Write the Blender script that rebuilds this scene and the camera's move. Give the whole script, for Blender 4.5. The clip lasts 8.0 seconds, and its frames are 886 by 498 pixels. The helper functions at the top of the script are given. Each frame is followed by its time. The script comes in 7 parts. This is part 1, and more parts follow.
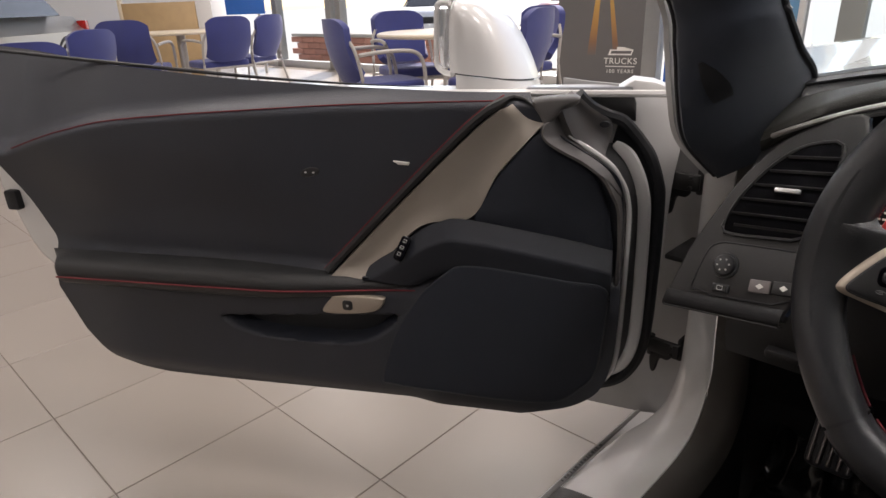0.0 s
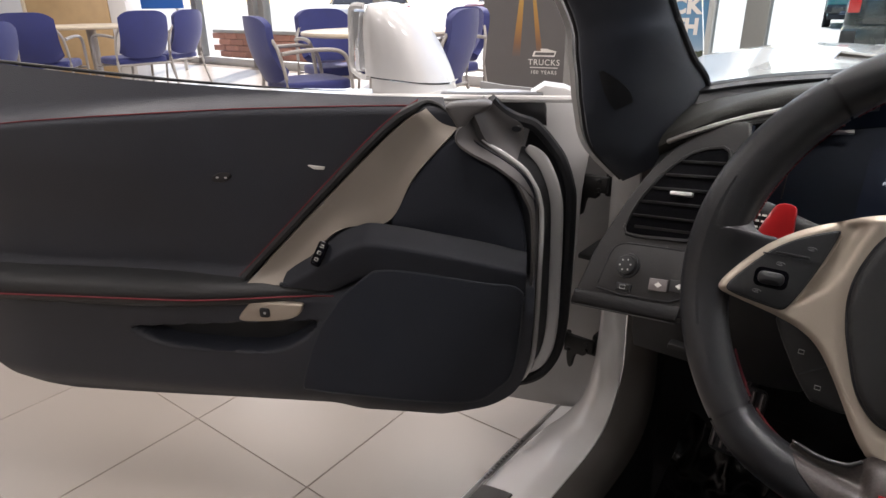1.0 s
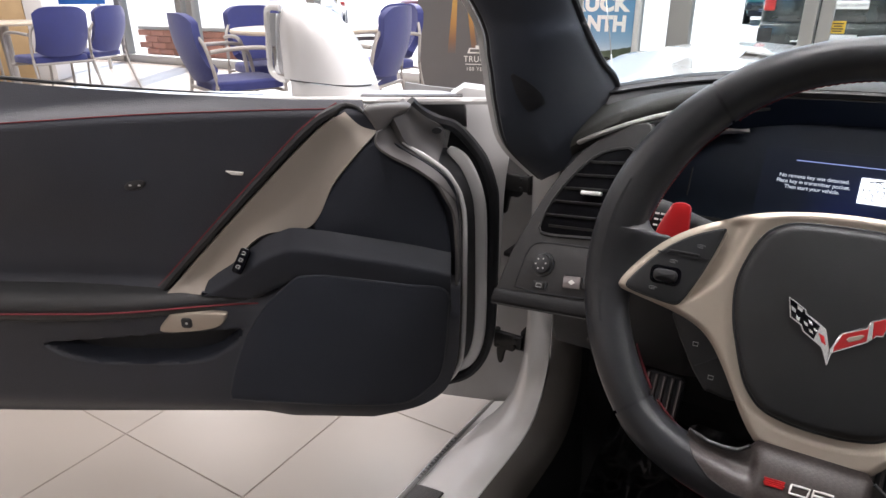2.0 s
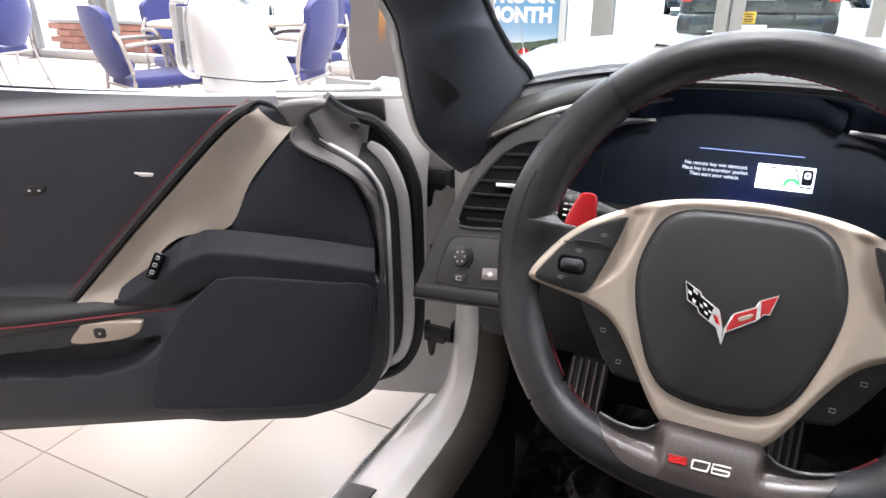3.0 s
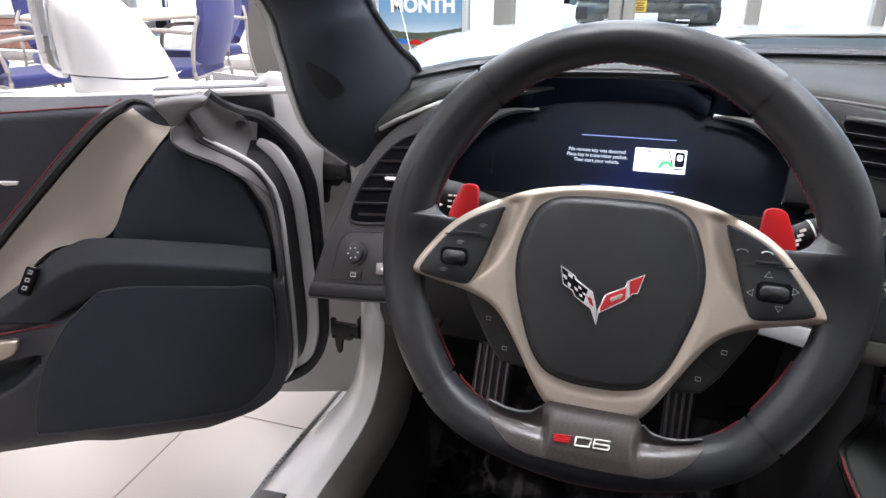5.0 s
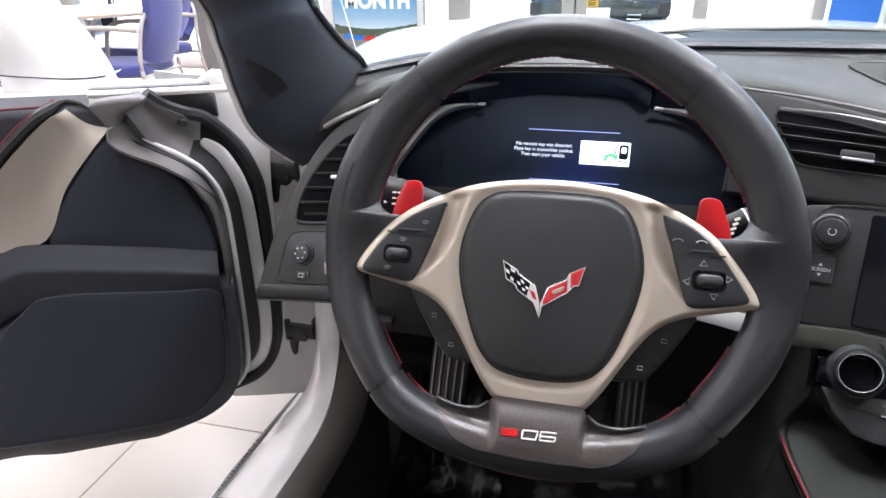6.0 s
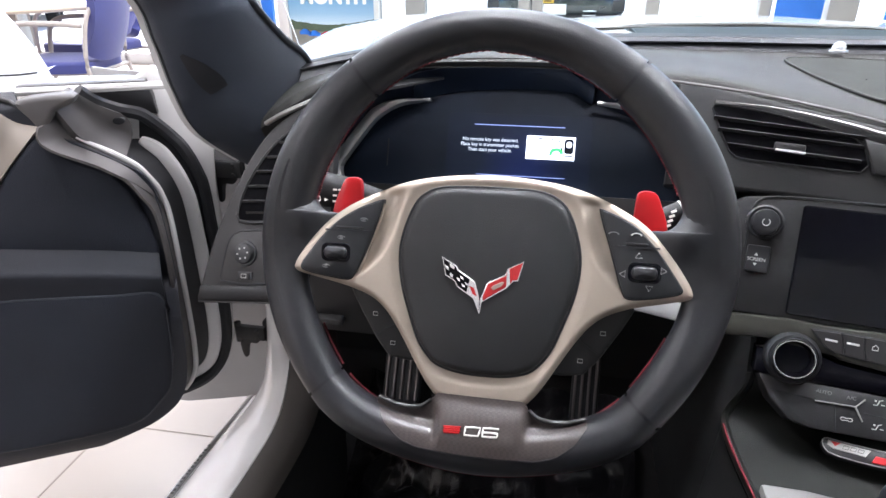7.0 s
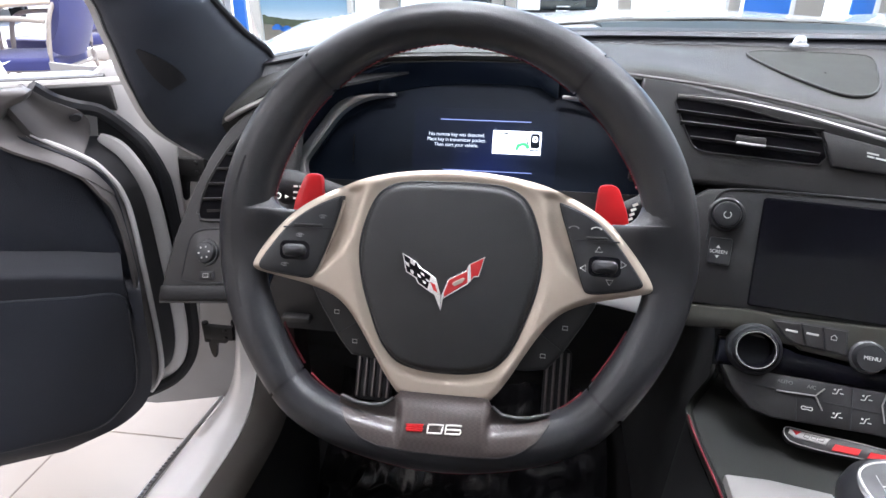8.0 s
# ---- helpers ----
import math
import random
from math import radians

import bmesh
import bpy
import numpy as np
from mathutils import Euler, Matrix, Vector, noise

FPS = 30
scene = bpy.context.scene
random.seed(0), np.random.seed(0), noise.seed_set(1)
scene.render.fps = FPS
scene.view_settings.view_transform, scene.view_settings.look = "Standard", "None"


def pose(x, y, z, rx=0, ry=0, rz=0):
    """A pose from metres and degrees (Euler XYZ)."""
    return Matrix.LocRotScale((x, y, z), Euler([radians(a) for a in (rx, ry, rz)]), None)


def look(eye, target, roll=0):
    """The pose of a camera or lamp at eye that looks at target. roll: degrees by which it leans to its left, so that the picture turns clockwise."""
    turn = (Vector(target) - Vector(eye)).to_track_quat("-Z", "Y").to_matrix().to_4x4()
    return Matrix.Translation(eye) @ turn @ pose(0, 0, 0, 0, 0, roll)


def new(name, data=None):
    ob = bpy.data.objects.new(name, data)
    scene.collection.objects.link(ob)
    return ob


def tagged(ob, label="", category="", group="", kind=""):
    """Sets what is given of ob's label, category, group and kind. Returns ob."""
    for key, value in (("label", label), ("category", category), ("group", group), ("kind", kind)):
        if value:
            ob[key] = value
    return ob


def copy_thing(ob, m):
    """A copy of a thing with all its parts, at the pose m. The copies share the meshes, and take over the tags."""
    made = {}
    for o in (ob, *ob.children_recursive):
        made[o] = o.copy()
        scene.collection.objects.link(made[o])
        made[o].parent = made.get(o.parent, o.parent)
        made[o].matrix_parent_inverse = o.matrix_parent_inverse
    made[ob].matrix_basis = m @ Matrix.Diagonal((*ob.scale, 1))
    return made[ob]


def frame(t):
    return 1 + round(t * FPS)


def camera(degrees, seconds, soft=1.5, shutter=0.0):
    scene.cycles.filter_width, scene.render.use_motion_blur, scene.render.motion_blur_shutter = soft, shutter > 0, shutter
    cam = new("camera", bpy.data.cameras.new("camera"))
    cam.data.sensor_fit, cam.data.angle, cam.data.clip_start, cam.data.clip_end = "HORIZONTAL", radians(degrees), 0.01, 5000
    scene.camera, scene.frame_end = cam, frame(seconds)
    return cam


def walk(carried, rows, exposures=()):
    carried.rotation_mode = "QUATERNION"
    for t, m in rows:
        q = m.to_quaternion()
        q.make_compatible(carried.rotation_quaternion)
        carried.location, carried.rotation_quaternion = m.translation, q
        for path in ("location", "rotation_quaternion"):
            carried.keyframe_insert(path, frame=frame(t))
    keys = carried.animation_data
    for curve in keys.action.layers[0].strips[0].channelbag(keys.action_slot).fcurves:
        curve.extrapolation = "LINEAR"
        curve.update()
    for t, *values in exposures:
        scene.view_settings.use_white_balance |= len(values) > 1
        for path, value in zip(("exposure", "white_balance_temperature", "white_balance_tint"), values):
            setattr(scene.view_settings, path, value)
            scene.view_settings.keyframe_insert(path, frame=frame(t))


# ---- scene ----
cam = camera(71.0, 8.0)
PATH = [
    (0, (0.292, 0.317, 0.969), (-1.024, 1.632, 0.235), -2.1),
    (0.5, (0.302, 0.323, 0.972), (-0.929, 1.717, 0.235), -1.2),
    (1, (0.309, 0.331, 0.976), (-0.844, 1.787, 0.234), -0.8),
    (1.5, (0.321, 0.339, 0.981), (-0.763, 1.845, 0.235), -0.6),
    (3, (0.351, 0.362, 0.986), (-0.482, 2.005, 0.208), -0.5),
    (3.5, (0.36, 0.365, 0.987), (-0.4, 2.039, 0.2), -0.4),
    (4, (0.366, 0.369, 0.987), (-0.336, 2.066, 0.195), -0.5),
    (4.5, (0.371, 0.373, 0.988), (-0.276, 2.088, 0.189), -0.5),
    (6, (0.391, 0.384, 0.987), (-0.085, 2.146, 0.169), -0.6),
    (6.5, (0.399, 0.389, 0.986), (-0.018, 2.163, 0.163), -0.5),
    (7, (0.408, 0.393, 0.985), (0.047, 2.177, 0.156), -0.2),
    (7.5, (0.413, 0.398, 0.984), (0.09, 2.186, 0.148), -0.1),
    (8, (0.42, 0.4, 0.983), (0.129, 2.191, 0.142), 0.0),
]
EXPOSURES = [(0.0, 0.60, 6650, 16), (0.5, 0.77, 6600, 16), (1.5, 0.85, 6400, 16), (3.0, 1.97, 6200, 16), (3.5, 2.04, 6150, 16), (4.0, 1.86, 6100, 16), (4.5, 1.53, 6050, 16), (6.0, 1.92, 6000, 16), (8.0, 1.92, 5900, 16)]
walk(cam, [(t, look(eye, target, roll)) for t, eye, target, roll in PATH], EXPOSURES)

# ---- light ----
SUN_ELEVATION, SUN_AZIMUTH = 43.0, -35.0
world = bpy.data.worlds.new("sky")
scene.world = world
world.use_nodes = True
sky = world.node_tree.nodes.new("ShaderNodeTexSky")
sky.sky_type, sky.sun_disc = "NISHITA", False
sky.sun_elevation, sky.sun_rotation = radians(SUN_ELEVATION), radians(SUN_AZIMUTH)
world.node_tree.links.new(sky.outputs[0], world.node_tree.nodes["Background"].inputs[0])
world.node_tree.nodes["Background"].inputs[1].default_value = 0.15
sun = new("sun", bpy.data.lights.new("sun", "SUN"))
sun.data.energy, sun.data.angle, sun.data.color = 4.5, radians(0.5), (1.0, 0.95, 0.88)
sun.rotation_euler = (radians(90 - SUN_ELEVATION), 0, radians(180 - SUN_AZIMUTH))


def lamp(name, x, y, z, sx, sy, watts, colour=(1.0, 0.96, 0.92)):
    """A ceiling panel's light, shining down."""
    ob = new(name, bpy.data.lights.new(name, "AREA"))
    ob.data.shape, ob.data.size, ob.data.size_y, ob.data.energy, ob.data.color = "RECTANGLE", sx, sy, watts, colour
    ob.location = (x, y, z)
    return ob


CEILING = 4.2
LAMPS = [(-6.0, 1.0), (-3.0, 1.0), (0.0, 1.0), (3.0, 1.0), (-6.0, 4.5), (-3.0, 4.5), (0.0, 4.5), (3.0, 4.5), (-4.5, -3.0), (1.5, -3.0)]
for lx, ly in LAMPS:
    lamp("ceiling_lamp", lx, ly, CEILING - 0.06, 1.2, 0.6, 28)


# ---- materials ----
def material(name, colour, rough=0.5, metal=0.0, grain=0.0, grain_scale=300.0, vary=0.0, vary_scale=6.0, coat=0.0, spec=0.5, cell=False, per_object=0.0, sheen=0.0, emit=None, glow=0.0):
    """A principled surface with stains at a large scale (vary), grain at a fine one, and a bump of the grain."""
    m = bpy.data.materials.new(name)
    m.use_nodes = True
    n, l = m.node_tree.nodes, m.node_tree.links
    b = n["Principled BSDF"]
    b.inputs["Base Color"].default_value = (*colour, 1)
    b.inputs["Roughness"].default_value = rough
    b.inputs["Metallic"].default_value = metal
    b.inputs["Coat Weight"].default_value = coat
    b.inputs["Coat Roughness"].default_value = 0.06
    b.inputs["Specular IOR Level"].default_value = spec
    b.inputs["Sheen Weight"].default_value = sheen
    if emit:
        b.inputs["Emission Color"].default_value = (*emit, 1)
        b.inputs["Emission Strength"].default_value = glow
    where = n.new("ShaderNodeTexCoord").outputs["Object"]
    if vary or per_object:
        big = n.new("ShaderNodeTexNoise")
        big.inputs["Scale"].default_value, big.inputs["Detail"].default_value = vary_scale, 5.0
        l.new(where, big.inputs["Vector"])
        mix = n.new("ShaderNodeMix")
        mix.data_type = "RGBA"
        mix.inputs[6].default_value = (*[c * (1 - vary) for c in colour], 1)
        mix.inputs[7].default_value = (*[min(1, c * (1 + vary)) for c in colour], 1)
        l.new(big.outputs[0], mix.inputs[0])
        out = mix.outputs[2]
        if per_object:
            info = n.new("ShaderNodeObjectInfo")
            hsv = n.new("ShaderNodeHueSaturation")
            span = n.new("ShaderNodeMapRange")
            span.inputs[3].default_value, span.inputs[4].default_value = 1 - per_object, 1 + per_object
            l.new(info.outputs["Random"], span.inputs[0])
            l.new(span.outputs[0], hsv.inputs["Value"])
            l.new(out, hsv.inputs["Color"])
            out = hsv.outputs[0]
        l.new(out, b.inputs["Base Color"])
        wear = n.new("ShaderNodeMapRange")
        wear.inputs[3].default_value, wear.inputs[4].default_value = max(0.02, rough * 0.8), min(1, rough * 1.2)
        l.new(big.outputs[0], wear.inputs[0])
        l.new(wear.outputs[0], b.inputs["Roughness"])
    if grain:
        tex = n.new("ShaderNodeTexVoronoi" if cell else "ShaderNodeTexNoise")
        tex.inputs["Scale"].default_value = grain_scale
        l.new(where, tex.inputs["Vector"])
        bump = n.new("ShaderNodeBump")
        bump.inputs["Strength"].default_value = grain
        bump.inputs["Distance"].default_value = 0.0006
        l.new(tex.outputs[0], bump.inputs["Height"])
        l.new(bump.outputs[0], b.inputs["Normal"])
    return m


def glass_material(name, tint, rough=0.0):
    m = bpy.data.materials.new(name)
    m.use_nodes = True
    b = m.node_tree.nodes["Principled BSDF"]
    b.inputs["Base Color"].default_value = (*tint, 1)
    b.inputs["Transmission Weight"].default_value = 1.0
    b.inputs["Roughness"].default_value = rough
    b.inputs["IOR"].default_value = 1.03
    return m


LEATHER = material("black leather", (0.021, 0.0215, 0.0225), 0.45, grain=0.22, grain_scale=1500, vary=0.2, vary_scale=14, cell=True)
LEATHER_SMOOTH = material("smooth black leather", (0.020, 0.0205, 0.023), 0.36, grain=0.15, grain_scale=1400, vary=0.07, vary_scale=12, cell=True)
DOOR_SKIN = material("charcoal door panel", (0.025, 0.028, 0.038), 0.42, grain=0.5, grain_scale=650, vary=0.2, vary_scale=9, cell=True)
DASH_SKIN = material("charcoal dash pad", (0.033, 0.033, 0.031), 0.6, grain=0.5, grain_scale=600, vary=0.12, vary_scale=9, cell=True, spec=0.2)
# near-black without sheen: the shade inside the vents, put into the colour
VENT_SHADE = material("black painted for vent shade", (0.004, 0.004, 0.005), 0.9, spec=0.05)
SPEAKER_CLOTH = material("black speaker cloth", (0.023, 0.027, 0.038), 0.7, grain=0.9, grain_scale=1100, vary=0.12, vary_scale=12, spec=0.3, cell=True)
KICK = material("grey-brown kick panel plastic", (0.080, 0.072, 0.066), 0.6, grain=0.4, grain_scale=700, vary=0.15, vary_scale=9)
CONSOLE = material("black console plastic", (0.013, 0.0135, 0.012), 0.5, grain=0.4, grain_scale=1000, vary=0.25, vary_scale=9, spec=0.22)
GRILLE = material("dark grille cloth", (0.034, 0.036, 0.032), 0.85, grain=0.8, grain_scale=900, vary=0.15, vary_scale=30, spec=0.15)
PLASTIC = material("black moulded plastic", (0.016, 0.016, 0.017), 0.42, grain=0.3, grain_scale=1200, vary=0.2, vary_scale=20)
PLASTIC_GREY = material("dark grey moulded plastic", (0.022, 0.0215, 0.022), 0.45, grain=0.3, grain_scale=1200, vary=0.12, vary_scale=15)
BUTTON = material("soft black button", (0.02, 0.021, 0.023), 0.35, vary=0.2, vary_scale=40)
SUEDE = material("dark pillar cloth", (0.019, 0.026, 0.042), 0.65, grain=0.6, grain_scale=1600, vary=0.15, vary_scale=15, sheen=0.15)
SATIN = material("satin champagne metal", (0.50, 0.43, 0.355), 0.43, metal=0.6, grain=0.06, grain_scale=1500, vary=0.06, vary_scale=18)
CHROME = material("bright chrome", (0.85, 0.85, 0.86), 0.24, metal=1.0, vary=0.05)
PAINT = material("white car paint", (0.80, 0.79, 0.78), 0.25, vary=0.03, vary_scale=5, coat=0.8)
# the white jamb paint made grey: shade of the hinge recess in the colour
JAMB_SHADED = material("jamb paint greyed for shade", (0.36, 0.36, 0.36), 0.5, grain=0.3, grain_scale=500, vary=0.15, vary_scale=14)
JAMB = material("white jamb paint", (0.72, 0.71, 0.70), 0.35, vary=0.06, vary_scale=9, coat=0.3)
LEDGE = material("dark navy moulded plastic", (0.0165, 0.0185, 0.025), 0.5, grain=0.4, grain_scale=900, vary=0.12, vary_scale=12, spec=0.3)
STALK = material("matt black stalk plastic", (0.012, 0.012, 0.013), 0.5, grain=0.3, grain_scale=1200, vary=0.2, vary_scale=20, spec=0.25)
RUBBER = material("black rubber seal", (0.014, 0.015, 0.018), 0.55, grain=0.3, grain_scale=900, vary=0.2, vary_scale=20)
CARPET = material("black carpet", (0.013, 0.013, 0.014), 0.95, grain=1.0, grain_scale=1500, vary=0.4, vary_scale=40)
FOIL = material("clear protective film over black carpet", (0.014, 0.014, 0.016), 0.2, grain=0.6, grain_scale=90, vary=0.4, vary_scale=20, coat=0.25, spec=0.5)
RED = material("red anodised plastic", (0.42, 0.012, 0.014), 0.3, vary=0.08, vary_scale=30, coat=0.3)
THREAD = material("red thread", (0.17, 0.014, 0.022), 0.7, grain=0.6, grain_scale=1500)
TRIM_GREY = material("satin grey trim", (0.34, 0.33, 0.32), 0.35, metal=0.45, vary=0.05, vary_scale=18)
SATIN_DARK = material("dull satin metal", (0.048, 0.048, 0.041), 0.34, metal=0.4, vary=0.06, vary_scale=18)
INK = material("pale print", (0.55, 0.55, 0.53), 0.5)
DIMINK = material("dim grey print", (0.16, 0.16, 0.16), 0.5)
GLOSS = material("black display glass", (0.004, 0.004, 0.006), 0.07, spec=0.14, vary=0.1)
SILVER = material("satin silver", (0.78, 0.78, 0.78), 0.36, metal=0.75, vary=0.04)
# same champagne as SATIN, darkened to stand for weaker light on the door
SATIN_DIM = material("satin champagne darkened for weak light", (0.40, 0.355, 0.305), 0.42, metal=0.45, grain=0.06, grain_scale=1500, vary=0.06, vary_scale=18)
COVER = material("grey moulded cover", (0.125, 0.119, 0.117), 0.5, grain=0.3, grain_scale=900, vary=0.15, vary_scale=20)
DIAL = material("dark cluster face", (0.011, 0.018, 0.034), 0.5, spec=0.25, vary=0.3, vary_scale=20)
LIT_WHITE = material("lit white display", (0.05, 0.05, 0.05), 0.4, emit=(0.85, 0.93, 1.0), glow=1.1)
LIT_TEXT = material("lit white message", (0.05, 0.05, 0.05), 0.4, emit=(0.80, 0.90, 1.0), glow=0.45)
LIT_BLUE = material("lit blue display", (0.011, 0.018, 0.034), 0.5, spec=0.25, emit=(0.004, 0.009, 0.05), glow=0.035)
glow = LIT_BLUE.node_tree
spot, put, fade, hue = glow.nodes.new("ShaderNodeTexGradient"), glow.nodes.new("ShaderNodeMapping"), glow.nodes.new("ShaderNodeValToRGB"), glow.nodes.new("ShaderNodeTexCoord")
spot.gradient_type = "SPHERICAL"
put.inputs["Location"].default_value, put.inputs["Scale"].default_value = (-1.75, 0.0, -0.15), (3.2, 0.0, 1.2)
fade.color_ramp.elements[0].color, fade.color_ramp.elements[1].color = (0.004, 0.009, 0.05, 1), (0.02, 0.06, 0.55, 1)
glow.links.new(hue.outputs["Generated"], put.inputs["Vector"])
glow.links.new(put.outputs[0], spot.inputs["Vector"])
glow.links.new(spot.outputs["Fac"], fade.inputs["Fac"])
glow.links.new(fade.outputs["Color"], glow.nodes["Principled BSDF"].inputs["Emission Color"])
LIT_LINE = material("lit pale line", (0.05, 0.05, 0.05), 0.4, emit=(0.35, 0.45, 0.9), glow=0.5)
LIT_GREEN = material("lit green display", (0.01, 0.05, 0.01), 0.4, emit=(0.05, 0.6, 0.12), glow=0.8)
STEEL = material("brushed pedal steel", (0.22, 0.20, 0.20), 0.35, metal=0.9, vary=0.08, vary_scale=40)
HINGE = material("dark hinge steel", (0.04, 0.04, 0.04), 0.5, metal=0.3, vary=0.3, vary_scale=30)
MIRROR = material("mirror glass", (0.85, 0.86, 0.88), 0.02, metal=1.0)


def weave_material(name, dark, light, cell):
    """Carbon cloth under lacquer: a fine check of two darks with a bump."""
    m = material(name, dark, 0.30, spec=0.5)
    n, l = m.node_tree.nodes, m.node_tree.links
    check = n.new("ShaderNodeTexChecker")
    check.inputs["Scale"].default_value = 1 / cell
    check.inputs["Color1"].default_value, check.inputs["Color2"].default_value = (*dark, 1), (*light, 1)
    l.new(n.new("ShaderNodeTexCoord").outputs["Object"], check.inputs["Vector"])
    l.new(check.outputs["Color"], n["Principled BSDF"].inputs["Base Color"])
    bump = n.new("ShaderNodeBump")
    bump.inputs["Strength"].default_value, bump.inputs["Distance"].default_value = 0.3, 0.0003
    l.new(check.outputs["Fac"], bump.inputs["Height"])
    l.new(bump.outputs[0], n["Principled BSDF"].inputs["Normal"])
    return m


CARBON = weave_material("brown-grey carbon weave", (0.044, 0.036, 0.034), (0.055, 0.045, 0.042), 0.0022)
GLASS = glass_material("clear glass", (0.96, 0.99, 0.98))
SCREEN_GLASS = glass_material("green-tinted windscreen glass", (0.90, 0.97, 0.975))
TINTED = material("dark vehicle window", (0.012, 0.016, 0.018), 0.06, vary=0.1)
BLUE_CLOTH = material("royal blue woven cloth", (0.036, 0.045, 0.185), 0.9, grain=0.8, grain_scale=900, vary=0.15, vary_scale=14, sheen=0.3)
CHAIR_FRAME = material("light grey chair frame", (0.40, 0.375, 0.35), 0.45, vary=0.08, vary_scale=10)
TABLETOP = material("cream laminate", (0.70, 0.60, 0.45), 0.35, vary=0.06, vary_scale=4)
TILE = material("beige porcelain tile", (0.275, 0.240, 0.207), 0.32, vary=0.06, vary_scale=3, per_object=0.035, spec=0.5)
GROUT = material("brown grout", (0.19, 0.157, 0.134), 0.9, grain=0.6, grain_scale=400, vary=0.2)
WALL = material("white plaster", (0.72, 0.70, 0.68), 0.8, grain=0.3, grain_scale=120, vary=0.04, vary_scale=2)
CEILING_PAINT = material("white ceiling board", (0.78, 0.77, 0.75), 0.85, grain=0.4, grain_scale=200, vary=0.04, vary_scale=3)
# posts stand against daylight; that backlit darkness is in this colour
POST_BACKLIT = material("post metal darkened as if backlit", (0.30, 0.30, 0.29), 0.45, metal=0.3, vary=0.06, vary_scale=8)
ALUMINIUM = material("pale anodised aluminium", (0.60, 0.60, 0.59), 0.4, metal=0.35, vary=0.06, vary_scale=8)
CONCRETE = material("pale concrete", (0.42, 0.40, 0.37), 0.9, grain=0.7, grain_scale=60, vary=0.12, vary_scale=1.2)
BRICK = material("red-brown brick", (0.50, 0.24, 0.18), 0.85, grain=0.7, grain_scale=80, vary=0.2, vary_scale=5, per_object=0.15)
WOOD = material("pale maple veneer", (0.52, 0.36, 0.19), 0.45, vary=0.14, vary_scale=7)
BANNER_GREY = material("grey printed vinyl", (0.105, 0.10, 0.098), 0.5, vary=0.18, vary_scale=1.4)


def banded_material(name, axis, stops, rough=0.45):
    """A print whose colour changes along one axis: stops of (metres, colour)."""
    m = material(name, stops[0][1], rough)
    n, l = m.node_tree.nodes, m.node_tree.links
    split, span, ramp = n.new("ShaderNodeSeparateXYZ"), n.new("ShaderNodeMapRange"), n.new("ShaderNodeValToRGB")
    l.new(n.new("ShaderNodeTexCoord").outputs["Object"], split.inputs[0])
    l.new(split.outputs["XYZ".index(axis)], span.inputs[0])
    span.inputs[1].default_value, span.inputs[2].default_value = stops[0][0], stops[-1][0]
    l.new(span.outputs[0], ramp.inputs[0])
    for k, (at, colour) in enumerate(stops):
        e = ramp.color_ramp.elements[k] if k < 2 else ramp.color_ramp.elements.new(1.0)
        e.position, e.color = (at - stops[0][0]) / (stops[-1][0] - stops[0][0]), (*colour, 1)
    l.new(ramp.outputs[0], n["Principled BSDF"].inputs["Base Color"])
    return m


BANNER_AMBER = banded_material("amber road print", "Z", [(0.40, (0.110, 0.100, 0.096)), (0.55, (0.20, 0.105, 0.055)), (0.72, (0.33, 0.17, 0.05)), (1.0, (0.42, 0.25, 0.06))])
POSTER_BLUE = banded_material("blue sky print", "Z", [(0.40, (0.50, 0.56, 0.60)), (0.55, (0.22, 0.34, 0.46)), (0.70, (0.12, 0.26, 0.41)), (1.10, (0.08, 0.22, 0.39))])
POSTER_FIELD = material("dull meadow print", (0.16, 0.15, 0.13), 0.5, vary=0.4, vary_scale=12)
POSTER_HILL = material("green hill print", (0.055, 0.075, 0.045), 0.5, vary=0.5, vary_scale=14)
STICKER = material("yellow vinyl", (0.62, 0.42, 0.04), 0.45, vary=0.1)
SIGN_WHITE = material("white print", (0.72, 0.70, 0.66), 0.5)
SIGN_BLUE = material("bright blue sign", (0.02, 0.13, 0.50), 0.4, vary=0.08)
DARK_PAINT = material("dark green-black truck paint", (0.022, 0.028, 0.025), 0.25, vary=0.1, coat=0.8)
SILVER_PAINT = material("silver car paint", (0.42, 0.43, 0.43), 0.3, metal=0.4, vary=0.04, coat=0.6)
RED_PAINT = material("dark red car paint", (0.20, 0.012, 0.015), 0.3, vary=0.06, coat=0.7)
TEAL_PAINT = material("teal truck paint", (0.03, 0.22, 0.22), 0.3, vary=0.06, coat=0.6)
TYRE = material("tyre rubber", (0.02, 0.02, 0.02), 0.8, grain=0.5, grain_scale=200, vary=0.2)
TAIL = material("red tail lamp", (0.45, 0.015, 0.012), 0.2, coat=0.6)
HEADLAMP = material("headlamp lens", (0.5, 0.52, 0.55), 0.08, metal=0.4)
PANEL_GLOW = material("lit ceiling diffuser", (0.8, 0.8, 0.8), 0.6, emit=(1.0, 0.96, 0.9), glow=3.0)


# ---- mesh helpers ----
def frame_of(o, u, v):
    """A frame with its x along u, y along v (squared up) and z out of the two."""
    u = Vector(u).normalized()
    v = Vector(v)
    v = (v - u * u.dot(v)).normalized()
    n = u.cross(v)
    return Matrix.Translation(o) @ Matrix((u, v, n)).transposed().to_4x4()


